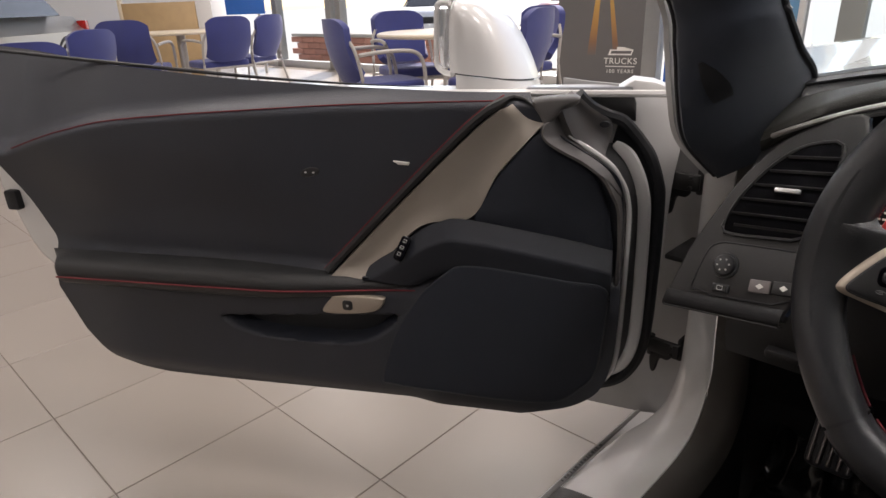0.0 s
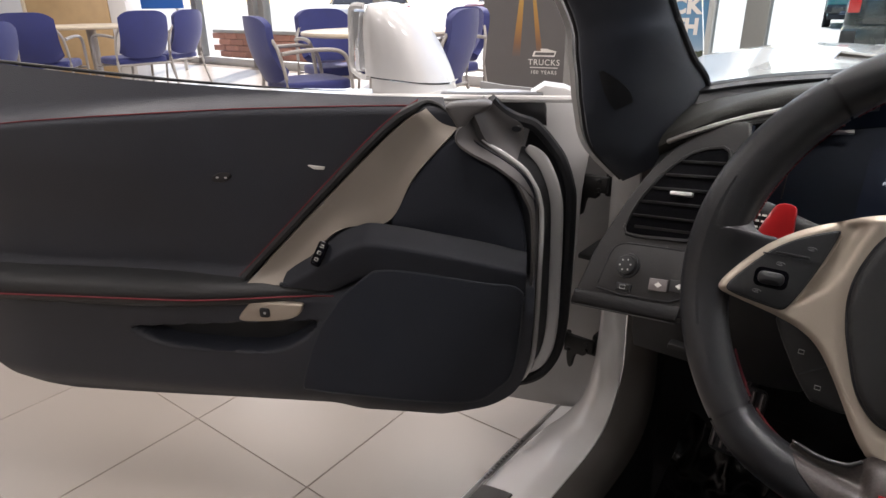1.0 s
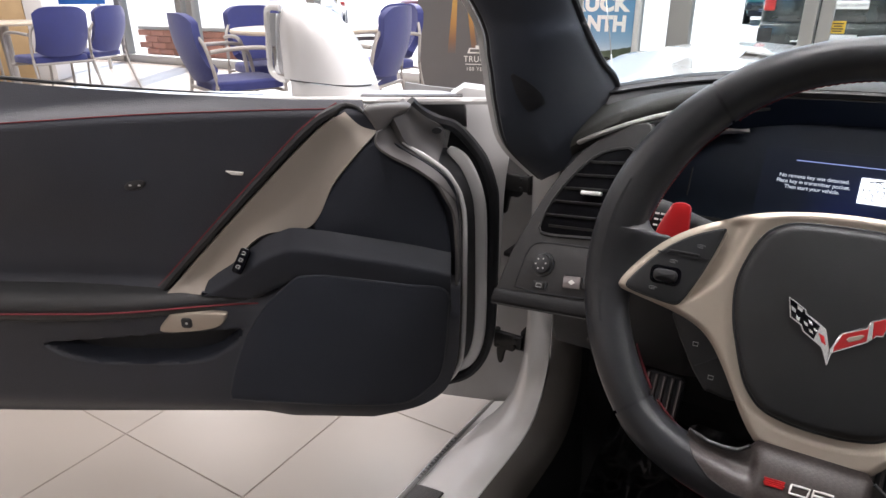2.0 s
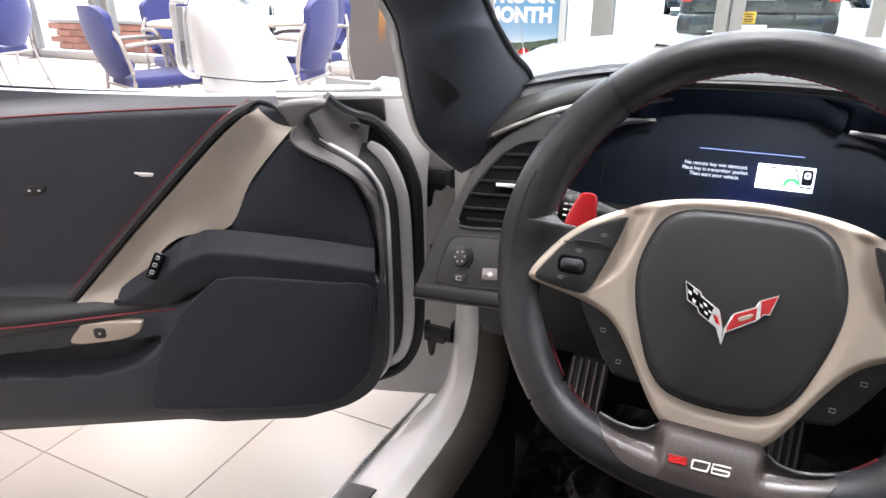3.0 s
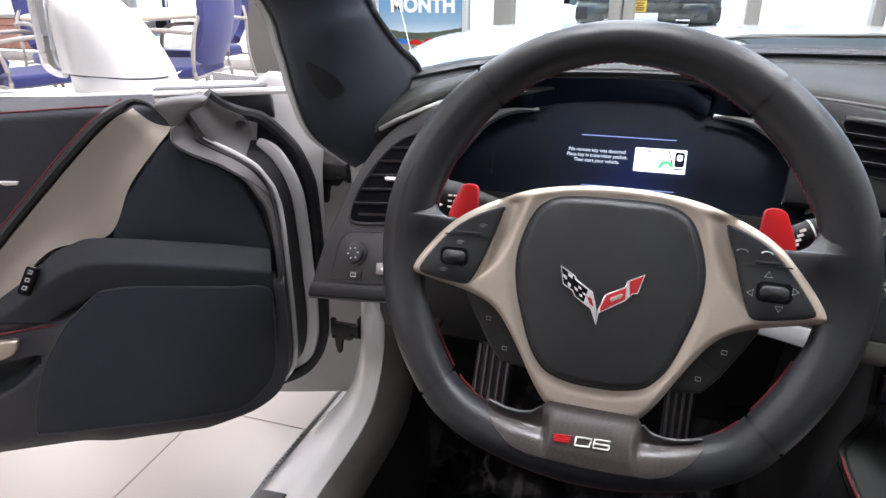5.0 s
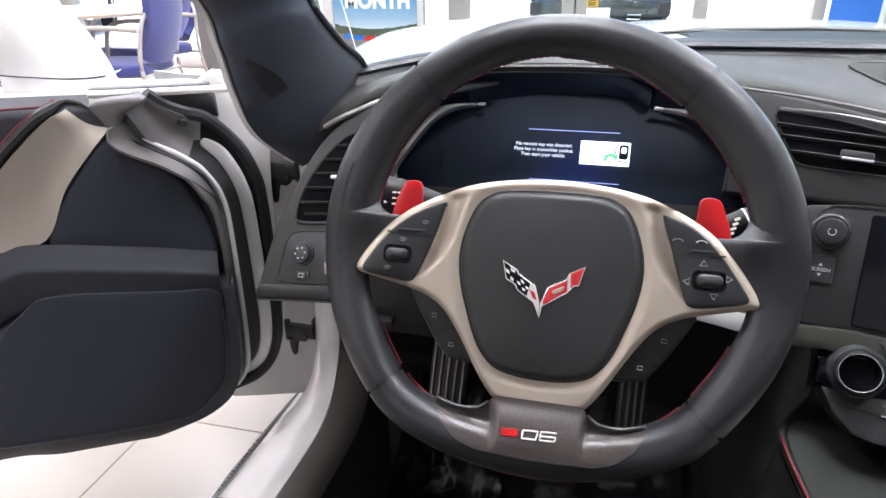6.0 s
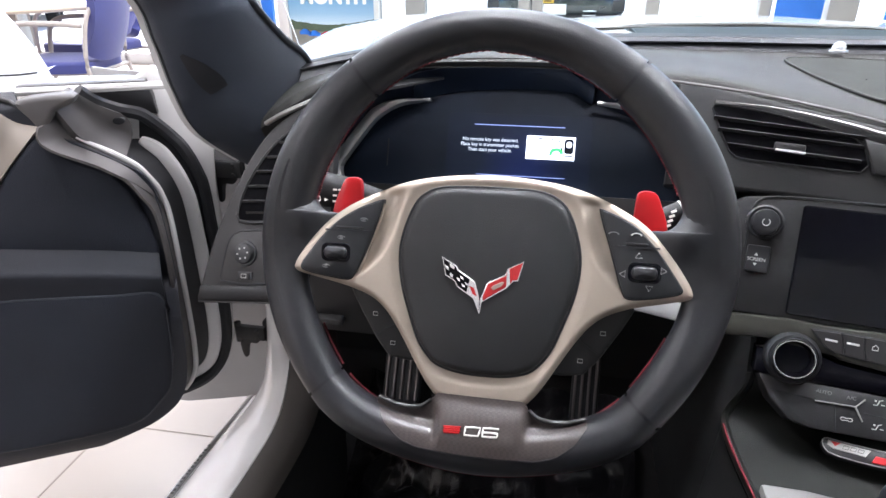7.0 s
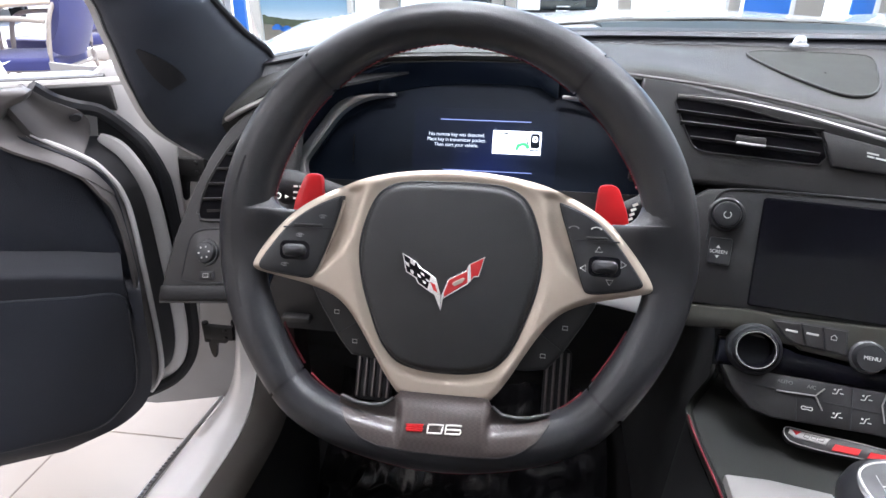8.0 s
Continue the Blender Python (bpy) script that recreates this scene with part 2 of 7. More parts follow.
def part(name, bm, mat, parent=None, label="", smooth=35, m=None):
    """Links a bmesh as one mesh object under a thing or a part."""
    if m is not None:
        bm.transform(m)
    bmesh.ops.remove_doubles(bm, verts=bm.verts, dist=1e-6)
    bmesh.ops.recalc_face_normals(bm, faces=bm.faces)
    for f in bm.faces:
        f.smooth = smooth > 0
    if smooth:
        limit = radians(smooth)
        for e in bm.edges:
            if len(e.link_faces) == 2 and e.calc_face_angle(0) > limit:
                e.smooth = False
    me = bpy.data.meshes.new(name)
    bm.to_mesh(me)
    bm.free()
    me.materials.append(mat)
    ob = new(name, me)
    return under(ob, parent, label)


def under(ob, parent, label=""):
    """Hangs ob under a thing or a part where it stands."""
    ob.parent = parent
    if parent is not None and parent.parent is None:
        ob.matrix_parent_inverse = parent.matrix_basis.inverted()
    return tagged(ob, label)


def thing(name, label, category, group="", kind="", at=(0, 0, 0)):
    ob = new(name)
    ob.empty_display_size = 0.1
    ob.location = at
    return tagged(ob, label, category, group, kind)


def spline(points, steps=6, closed=False):
    """Points on a smooth curve through the given ones."""
    p = [Vector(q) for q in points]
    n, out = len(p), []
    for i in range(n if closed else n - 1):
        if closed:
            a, b, c, d = p[i - 1], p[i], p[(i + 1) % n], p[(i + 2) % n]
        else:
            a, b, c, d = p[max(i - 1, 0)], p[i], p[i + 1], p[min(i + 2, n - 1)]
        for k in range(steps):
            t = k / steps
            out.append(0.5 * ((2 * b) + (c - a) * t + (2 * a - 5 * b + 4 * c - d) * t * t + (3 * b - a - 3 * c + d) * t ** 3))
    if not closed:
        out.append(p[-1])
    return out


def curve_at(table, x):
    """Linear reading of a short table of (x, y)."""
    xs, ys = zip(*table)
    return float(np.interp(x, xs, ys))


def box(x0, x1, y0, y1, z0, z1, bevel=0.0, seg=2):
    bm = bmesh.new()
    bmesh.ops.create_cube(bm, size=1)
    for v in bm.verts:
        v.co = Vector(((x0 + x1) / 2 + v.co.x * (x1 - x0), (y0 + y1) / 2 + v.co.y * (y1 - y0), (z0 + z1) / 2 + v.co.z * (z1 - z0)))
    if bevel:
        bmesh.ops.bevel(bm, geom=list(bm.edges), offset=bevel, segments=seg, profile=0.5, affect="EDGES")
    return bm


def plate(outline, w0, w1, bevel=0.002, seg=2, crown=0.0, across=False):
    """A prism over an outline of (a, b), from depth w0 to the rounded face at w1; crown lifts the middle of the face."""
    bm = bmesh.new()
    pts = [(p[0], p[1]) for p in outline]
    n = len(pts)
    area = sum(pts[i][0] * pts[(i + 1) % n][1] - pts[(i + 1) % n][0] * pts[i][1] for i in range(n))
    if area < 0:
        pts.reverse()
    cx, cy = sum(p[0] for p in pts) / n, sum(p[1] for p in pts) / n
    steps = [(0.0, w0)]
    for k in range(seg + 1):
        ang = math.pi / 2 * k / seg
        steps.append((bevel * (1 - math.cos(ang)), w1 - bevel + bevel * math.sin(ang)))
    rings = []
    for inset, w in steps:
        ring = []
        for i in range(n):
            p0, p1, p2 = Vector(pts[i - 1]), Vector(pts[i]), Vector(pts[(i + 1) % n])
            t = (p2 - p0)
            t = t.normalized() if t.length > 1e-9 else Vector((1, 0))
            q = p1 + Vector((-t.y, t.x)) * inset
            ring.append(bm.verts.new((q.x, q.y, w)))
        rings.append(ring)
    if crown:
        for k in (0.93, 0.84, 0.72, 0.58, 0.42, 0.25, 0.1):
            rings.append([bm.verts.new((cx + (v.co.x - cx) * k, cy + (v.co.y - cy) * k, w1 + crown * (1 - k * k))) for v in rings[len(steps) - 1]])
    for r, s in zip(rings, rings[1:]):
        for i in range(n):
            bm.faces.new((r[i], r[(i + 1) % n], s[(i + 1) % n], s[i]))
    if crown:
        top = bm.verts.new((cx, cy, w1 + crown))
        for i in range(n):
            bm.faces.new((rings[-1][i], rings[-1][(i + 1) % n], top))
    elif across:
        s = n - 2 if area < 0 else n
        for i in range(-1 if area < 0 else 0, n // 2 - (1 if area < 0 else 0)):
            ids = list(dict.fromkeys(k % n for k in (i, i + 1, s - i - 1, s - i)))
            bm.faces.new([rings[-1][k] for k in ids])
            bm.faces.new([rings[0][k] for k in reversed(ids)])
        return bm
    else:
        cap = bm.faces.new(rings[-1])
        bmesh.ops.triangulate(bm, faces=[cap])
    base = bm.faces.new(list(reversed(rings[0])))
    bmesh.ops.triangulate(bm, faces=[base])
    return bm


def tube(points, radius, sides=10, flat=1.0, up=(0, 0, 1), closed=False, caps=True):
    """A tube along points; radius: a number, or one for each point; flat squashes it along its second axis."""
    bm = bmesh.new()
    pts = [Vector(p) for p in points]
    n = len(pts)
    rings = []
    for i, p in enumerate(pts):
        if closed:
            t = pts[(i + 1) % n] - pts[i - 1]
        else:
            t = pts[min(i + 1, n - 1)] - pts[max(i - 1, 0)]
        t.normalize()
        side = t.cross(Vector(up))
        if side.length < 1e-4:
            side = t.cross(Vector((1, 0, 0)))
        side.normalize()
        over = side.cross(t)
        r = radius[i] if isinstance(radius, (list, tuple)) else radius
        rings.append([bm.verts.new(p + side * r * math.cos(2 * math.pi * k / sides) + over * r * flat * math.sin(2 * math.pi * k / sides)) for k in range(sides)])
    for i in range(n if closed else n - 1):
        r, s = rings[i], rings[(i + 1) % n]
        for k in range(sides):
            bm.faces.new((r[k], r[(k + 1) % sides], s[(k + 1) % sides], s[k]))
    if caps and not closed:
        bm.faces.new(list(reversed(rings[0])))
        bm.faces.new(rings[-1])
    return bm


CABIN = Vector((0.35, 0.36, 0.98))


def sheet(rows, thick=0.0, wrap=False, toward=CABIN):
    """A surface through rows of points; its thickness lies on the side away from the point it faces."""
    bm = bmesh.new()
    vs = [[bm.verts.new(p) for p in row] for row in rows]
    n = len(vs[0])
    for r, s in zip(vs, vs[1:]):
        for k in range(n if wrap else n - 1):
            bm.faces.new((r[k], r[(k + 1) % n], s[(k + 1) % n], s[k]))
    if thick:
        bm.normal_update()
        if sum(f.normal.dot(toward - f.calc_center_median()) * f.calc_area() for f in bm.faces) < 0:
            bmesh.ops.reverse_faces(bm, faces=bm.faces)
            bm.normal_update()
        back = {v: bm.verts.new(v.co - v.normal * thick) for row in vs for v in row}
        rim = [e for e in bm.edges if len(e.link_faces) == 1]
        for f in list(bm.faces):
            bm.faces.new([back[v] for v in reversed(f.verts)])
        for e in rim:
            a, b = e.verts
            bm.faces.new((a, b, back[b], back[a]))
    return bm


def turned(profile, sides=24, m=None):
    """A turned body about z from (radius, height) pairs."""
    bm = bmesh.new()
    rings = []
    for r, z in profile:
        if r < 1e-6:
            rings.append([bm.verts.new((0, 0, z))])
        else:
            rings.append([bm.verts.new((r * math.cos(2 * math.pi * k / sides), r * math.sin(2 * math.pi * k / sides), z)) for k in range(sides)])
    for r, s in zip(rings, rings[1:]):
        for k in range(sides):
            a, b = r[k % len(r)], r[(k + 1) % len(r)]
            c, d = s[(k + 1) % len(s)], s[k % len(s)]
            f = [v for i, v in enumerate((a, b, c, d)) if v not in (a, b, c, d)[:i]]
            if len(f) > 2:
                bm.faces.new(f)
    if m is not None:
        bm.transform(m)
    return bm


def join(*many):
    """One bmesh out of several."""
    bm = bmesh.new()
    for other in many:
        me = bpy.data.meshes.new("tmp")
        other.to_mesh(me)
        bm.from_mesh(me)
        other.free()
        bpy.data.meshes.remove(me)
    return bm


def lettering(name, text, size, mat, parent, m, depth=0.0004, align="LEFT", spacing=1.0, label="", bold=0.0, wide=0.0, tall=0.0):
    """Raised lettering in the built-in font, as a mesh; bold swells the strokes, wide and tall give its size."""
    cu = bpy.data.curves.new(name, "FONT")
    cu.offset = bold
    cu.body, cu.size, cu.extrude, cu.align_x, cu.align_y, cu.space_character = text, size, depth, align, "CENTER", spacing
    tmp = bpy.data.objects.new(name, cu)
    me = bpy.data.meshes.new_from_object(tmp)
    bpy.data.objects.remove(tmp)
    if wide:
        xs_, ys_ = [v.co.x for v in me.vertices], [v.co.y for v in me.vertices]
        me.transform(Matrix.Diagonal((wide / (max(xs_) - min(xs_)), tall / (max(ys_) - min(ys_)), 1, 1)) @ Matrix.Translation((-(max(xs_) + min(xs_)) / 2, -(max(ys_) + min(ys_)) / 2, 0)))
    me.transform(m)
    me.materials.append(mat)
    return under(new(name, me), parent, label)


def rounded(x0, x1, y0, y1, r, k=4):
    """The outline of a rectangle with rounded corners."""
    out = []
    for cx, cy, a in ((x1 - r, y1 - r, 0), (x0 + r, y1 - r, 90), (x0 + r, y0 + r, 180), (x1 - r, y0 + r, 270)):
        for i in range(k + 1):
            t = radians(a + 90 * i / k)
            out.append((cx + r * math.cos(t), cy + r * math.sin(t)))
    return out


def rounded_corners(points, times=2):
    """A closed outline with its corners cut round."""
    pts = [Vector(p) for p in points]
    for _ in range(times):
        pts = [q for i, p in enumerate(pts) for q in (p.lerp(pts[(i + 1) % len(pts)], 0.25), p.lerp(pts[(i + 1) % len(pts)], 0.75))]
    return [(p.x, p.y) for p in pts]


def gaps_to(points, outline):
    """The distances from points to a closed outline."""
    p, a = np.array([(q.x, q.y) for q in points]), np.array([(q.x, q.y) for q in outline])
    d = np.roll(a, -1, axis=0) - a
    best = np.full(len(p), 9.0)
    for k in range(len(a)):
        t = np.clip(((p - a[k]) @ d[k]) / max(d[k] @ d[k], 1e-12), 0, 1)
        best = np.minimum(best, np.linalg.norm(a[k] + t[:, None] * d[k] - p, axis=1))
    return best


# ---- the car ----
car = thing("sports_car", "white two-seat sports car with black leather cabin and open door", "car", at=(0.733, 1.0, 0.0))

def soft(x, x0, x1):
    t = min(1, max(0, (x - x0) / (x1 - x0)))
    return t * t * (3 - 2 * t)


# -- steering wheel --
WHEEL = frame_of((0.353, 0.82, 0.80), (1, 0, 0), (0, 0.09, 0.246)) @ pose(0, 0, 0, 0, 0, 0.7)


def on_wheel(a, b, w=0.0):
    return WHEEL @ Vector((a, b, w))


HALF = [(-90, 0.0195), (-60, 0.0185), (-44, 0.0172), (-15, 0.0188), (5, 0.0210), (30, 0.0203), (52, 0.0180), (70, 0.0158), (90, 0.0150)]


def rim_half(deg):
    """Half the rim's width: thick at the grips, slim at the top."""
    d = (deg + 90) % 360 - 90
    slim = 0.13 * math.exp(-(((d - 8) / 38) ** 2)) if d < 90 else 0.04
    return curve_at(HALF, 180 - d if d > 90 else d) * (1 - slim)


def rim_point(deg, grow=0.0):
    t = radians(deg)
    low = abs((deg + 90 + 180) % 360 - 180)
    r = 0.1785 - rim_half(deg) + grow + 0.0045 * math.exp(-(((low - 36) / 15) ** 2)) + 0.0035 * math.exp(-((((deg + 180) % 360 - 180 - 5) / 40) ** 2))
    a, b = r * math.cos(t), -0.012 + r * math.sin(t)
    if b < -0.135:
        b = -0.135 - (-0.135 - b) * 0.82
    return a, b


def rim_arc(d0, d1, steps, shrink=0.0):
    sides, rows = 18, []
    for i in range(steps + 1):
        d = d0 + (d1 - d0) * i / steps
        a, b = rim_point(d)
        t = radians(d)
        side = min(abs((d + 7 + 180) % 360 - 180), abs((d - 187 + 180) % 360 - 180))
        ra, rb = rim_half(d) - shrink, 0.0175 - shrink - 0.0085 * math.exp(-((side / 15) ** 2))
        rows.append([on_wheel(a + math.cos(t) * ra * math.cos(2 * math.pi * k / sides), b + math.sin(t) * ra * math.cos(2 * math.pi * k / sides), rb * math.sin(2 * math.pi * k / sides)) for k in range(sides)])
    return sheet(rows, wrap=True)


SEAMS = (52, 127.6, 223.2, 318.8)
wheel = part("steering_wheel", rim_arc(52.4, 127.2, 30), LEATHER_SMOOTH, car, "thick black leather steering wheel with red stitching and champagne spokes")
part("rim_grip", rim_arc(128.0, 222.8, 36), LEATHER_SMOOTH, wheel)
part("rim_grip", rim_arc(-40.8, 51.6, 36), LEATHER_SMOOTH, wheel)
part("rim_base", rim_arc(223.6, 318.4, 30), LEATHER_SMOOTH, wheel)
for d in SEAMS:
    part("rim_seam", rim_arc(d - 0.6, d + 0.6, 2, 0.0018), RUBBER, wheel)


def rim_thread(d0, d1, back):
    pts = []
    for i in range(81):
        d = d0 + (d1 - d0) * i / 80
        a, b = rim_point(d, 0.0004 - rim_half(d))
        pts.append(on_wheel(a, b, back + (0.0012 if i % 2 else -0.0012)))
    return tube(pts, 0.0009, 5)


for d0, d1, back in ((54, 126, -0.0035), (130, 166, -0.0035), (208, 222, -0.009), (-39, -22, -0.0045), (20, 50, -0.0035), (226, 240, -0.009), (302, 316, -0.0045)):
    part("stitching", rim_thread(d0, d1, back), THREAD, wheel, "red stitched seam")

edge = []
for d in np.linspace(244, 302, 51):
    (a, b), t = rim_point(d), radians(d)
    edge.append(on_wheel(a + math.cos(t) * rim_half(d) * 0.90, b + math.sin(t) * rim_half(d) * 0.965, 0.0042))
part("stitching", tube(edge, 0.0006, 6), THREAD, wheel, "red stitched seam")
HUB = WHEEL @ Matrix.Translation((0.0042, 0, 0))
SPOKE = HUB @ Matrix.Translation((0, 0, 0.001))


# leather that runs from the grips to the arms, with a rest for each thumb
def thumb_web(sign):
    lift_in = 0.004 if sign > 0 else 0.0
    edge = [(0.1395, 0.0480, -0.004), (0.1378, 0.0340, -0.002), (0.1366, 0.0255, 0.000), (0.1325, 0.0165, 0.001), (0.1255, 0.0118, 0.001), (0.1170, 0.0112, 0.001),
            (0.1160, 0.0075, 0.003), (0.1245, -0.0030, 0.005), (0.1345, -0.0150, 0.006), (0.1430, -0.0270, 0.007), (0.1445, -0.0350, 0.006), (0.1425, -0.0460, 0.002), (0.1385, -0.0620, -0.002)]
    rows = []
    for p in spline(edge, 6):
        d = math.degrees(math.asin((p.y * 1.04 + 0.012) / 0.1615))
        a1, b1 = rim_point(d)
        side = abs(d + 7)
        top = 0.0176 - 0.0085 * math.exp(-((side / 15) ** 2))
        row = []
        for k in range(13):
            t = k / 12
            a, b = p.x + lift_in + (a1 - p.x - lift_in) * t, p.y + (b1 - p.y) * t
            w = p.z + (top - p.z) * math.sin(math.pi / 2 * t) + 0.0022 * math.exp(-(((a - 0.140) / 0.009) ** 2 + ((p.y - 0.010) / 0.014) ** 2))
            row.append(on_wheel(sign * a, b, w))
        back = on_wheel(sign * (p.x + lift_in + 0.003), p.y - 0.001, p.z - 0.014)
        rows.append([back, row[0].lerp(back, 0.35) + (row[0] - row[1]) * 0.2] + row)
    part("thumb_rest", sheet(rows), LEATHER_SMOOTH, wheel, "black leather thumb rest", smooth=80)


for sign in (-1, 1):
    thumb_web(sign)


# spoke casting with three arms, scooped beside the switches
def arm_lift(a):
    return 0.0065 * soft(abs(a), 0.075, 0.150)


def arm(bm):
    """Bends a flat piece up with the arms."""
    for v in bm.verts:
        v.co.z += arm_lift(v.co.x)
    return bm


half = [(0.0, 0.0455), (0.030, 0.0440), (0.060, 0.0390), (0.085, 0.0300), (0.109, 0.0165), (0.126, 0.0005), (0.138, -0.0155), (0.1462, -0.0290), (0.1448, -0.0355), (0.130, -0.0395),
        (0.107, -0.0455), (0.090, -0.0525), (0.078, -0.0620), (0.067, -0.0770), (0.057, -0.0935), (0.048, -0.109), (0.039, -0.1215), (0.031, -0.1265), (0.0, -0.1290)]
left_half = [(-a - 0.0050 * soft(a, 0.085, 0.145), b) for a, b in reversed(half[1:-1])]
spoke_outline = [p.to_2d() for p in spline([(a, b, 0) for a, b in half + left_half], 9, closed=True)]
bag_half = [(0.0, 0.0362), (0.025, 0.0357), (0.040, 0.0338), (0.0505, 0.0285), (0.0570, 0.0210), (0.0625, 0.0085), (0.0668, -0.0080), (0.0674, -0.0240), (0.0645, -0.0420), (0.0600, -0.0570), (0.0520, -0.0790), (0.0445, -0.0915), (0.0345, -0.1005), (0.018, -0.1050), (0.0, -0.1060)]
bag = [p.to_2d() for p in spline([(a, b, 0) for a, b in bag_half + [(-a, b) for a, b in reversed(bag_half[1:-1])]], 5, closed=True)]
MID = Vector((0.0, -0.035))
bag_way = sorted((math.atan2((p - MID).y, (p - MID).x), (p - MID).length) for p in bag)
bag_way = [(bag_way[-1][0] - 2 * math.pi, bag_way[-1][1])] + bag_way + [(bag_way[0][0] + 2 * math.pi, bag_way[0][1])]
CREASE = [(-0.0376, 0.0990), (-0.0195, 0.0815), (-0.0046, 0.0722), (0.015, 0.067), (0.033, 0.0618)]
PAD_SIDE = [(-0.0376, 0.1015), (-0.014, 0.0935), (0.0, 0.0875), (0.023, 0.0800), (0.033, 0.0775)]


def spoke_w(p, to_edge, to_bag):
    """Relief of the casting: rolled edges, a scoop beside each switch panel, a fall towards the cover."""
    w = 0.003 + arm_lift(p.x) - 0.0040 * (1 - min(1, to_edge / 0.0055)) ** 2
    w -= 0.0022 * (1 - soft(to_bag, 0.0, 0.010))
    c, e = curve_at(CREASE, p.y), curve_at(PAD_SIDE, p.y)
    t = (abs(p.x) - c) / max(e - c, 1e-4)
    deep = 0.0062 * min(1, (e - c) / 0.013) * soft(0.036 - p.y, 0.0, 0.010) * soft(p.y, -0.040, -0.030)
    return w - deep * soft(t, -0.10, 0.75) * (1 - soft(abs(p.x) - e, 0.004, 0.014))


STEPS = [0.0, 0.012, 0.03, 0.055, 0.085, 0.12, 0.16] + [0.16 + 0.84 * k / 30 for k in range(1, 31)]
grid = []
for p in spoke_outline:
    way = p - MID
    r0 = float(np.interp(math.atan2(way.y, way.x), *zip(*bag_way))) - 0.004
    grid.append([MID + way * (1 + (r0 / way.length - 1) * t) for t in STEPS])
flat_grid = [q for row in grid for q in row]
reliefs = iter([spoke_w(q, g, h) for q, g, h in zip(flat_grid, gaps_to(flat_grid, spoke_outline), gaps_to(flat_grid, bag))])
rows = []
for p, line in zip(spoke_outline, grid):
    foot = [Vector((p.x, p.y, -0.009 + arm_lift(p.x))), Vector((p.x, p.y, -0.003 + arm_lift(p.x)))]
    rows.append([SPOKE @ v for v in foot + [Vector((q.x, q.y, next(reliefs))) for q in line]])
part("spoke", sheet(rows + rows[:1]), SATIN, wheel, "champagne satin metal spoke trim with scooped arms", smooth=35)
part("airbag_cover", plate(bag, -0.004, 0.0060, 0.0065, 5, crown=0.0045), LEATHER, wheel, "black grained airbag cover", m=SPOKE)
part("cover_gap", plate([(a * 1.020, b * 1.016 + 0.0005) for a, b in bag], -0.006, 0.0020, 0.0006, 1), RUBBER, wheel, m=SPOKE)

PADS = {-1: [(0.0820, 0.0222), (0.0845, 0.0226), (0.1058, 0.0133), (0.1233, -0.0005), (0.1408, -0.0241), (0.1448, -0.0314), (0.1406, -0.0350), (0.1137, -0.0391), (0.1058, -0.0396), (0.1025, -0.0362), (0.0940, -0.0171), (0.0880, 0.0004)],
        1: [(0.0788, 0.0240), (0.0812, 0.0243), (0.1017, 0.0160), (0.1160, 0.0027), (0.1264, -0.0108), (0.1370, -0.0262), (0.1385, -0.0294), (0.1354, -0.0325), (0.1090, -0.0383), (0.1012, -0.0381), (0.0985, -0.0345), (0.0908, -0.0108)]}
for sign in (-1, 1):
    o = rounded_corners([(sign * a, b) for a, b in PADS[sign]])
    part("pad_gap", arm(plate([(a + (a - sign * 0.111) * 0.030, b + (b + 0.012) * 0.030) for a, b in o], -0.004, 0.0046, 0.0006, 1)), RUBBER, wheel, m=SPOKE)
    part("switch_pad", arm(plate(o, 0.0, 0.0056, 0.0014, 2)), BUTTON, wheel, "black steering wheel switch panel", m=SPOKE)
    part("pad_frame", tube([SPOKE @ Vector((sign * a, b, 0.0008 + arm_lift(a))) for b, a in PAD_SIDE[:3] + [(0.0200, 0.0815)]], 0.0015, 8), SATIN, wheel)
    d0, d1, db = ((-0.1255, -0.0882, -0.0016), (0.0905, 0.1212, -0.0006))[sign > 0]
    part("pad_gap", arm(box(d0, d1, db - 0.0006, db + 0.0006, 0.0048, 0.0062)), RUBBER, wheel, m=SPOKE)
    part("pad_bar", arm(box(d0 + 0.008, d1 - 0.008, db + 0.0010, db + 0.0030, 0.0048, 0.0068, 0.0006)), PLASTIC, wheel, m=SPOKE)
    x, y = ((-0.1168, -0.0190), (0.1122, -0.0184))[sign > 0]
    part("rocker_recess", arm(plate(rounded(x - 0.0112, x + 0.0112, y - 0.0072, y + 0.0072, 0.0045), 0.003, 0.0061, 0.0004, 1)), GLOSS, wheel, m=SPOKE)
    part("rocker_switch", arm(plate(rounded(x - 0.0088, x + 0.0088, y - 0.0048, y + 0.0048, 0.0042), 0.003, 0.0088, 0.0026, 4, crown=0.0008)), BUTTON, wheel, m=SPOKE)
for a, b, turn in ((0.1076, -0.0066, 0), (0.1160, -0.0290, 180), (0.0976, -0.0202, 90), (0.1246, -0.0161, -90)):
    tri = [(-0.0024, -0.0016), (0.0024, -0.0016), (0.0, 0.0022)]
    ring = [SPOKE @ (Matrix.Rotation(radians(turn), 3, "Z") @ Vector((*q, 0)) + Vector((a, b, 0.0058 + arm_lift(a)))) for q in tri]
    part("arrow_symbol", tube(ring, 0.0003, 4, closed=True), INK, wheel)
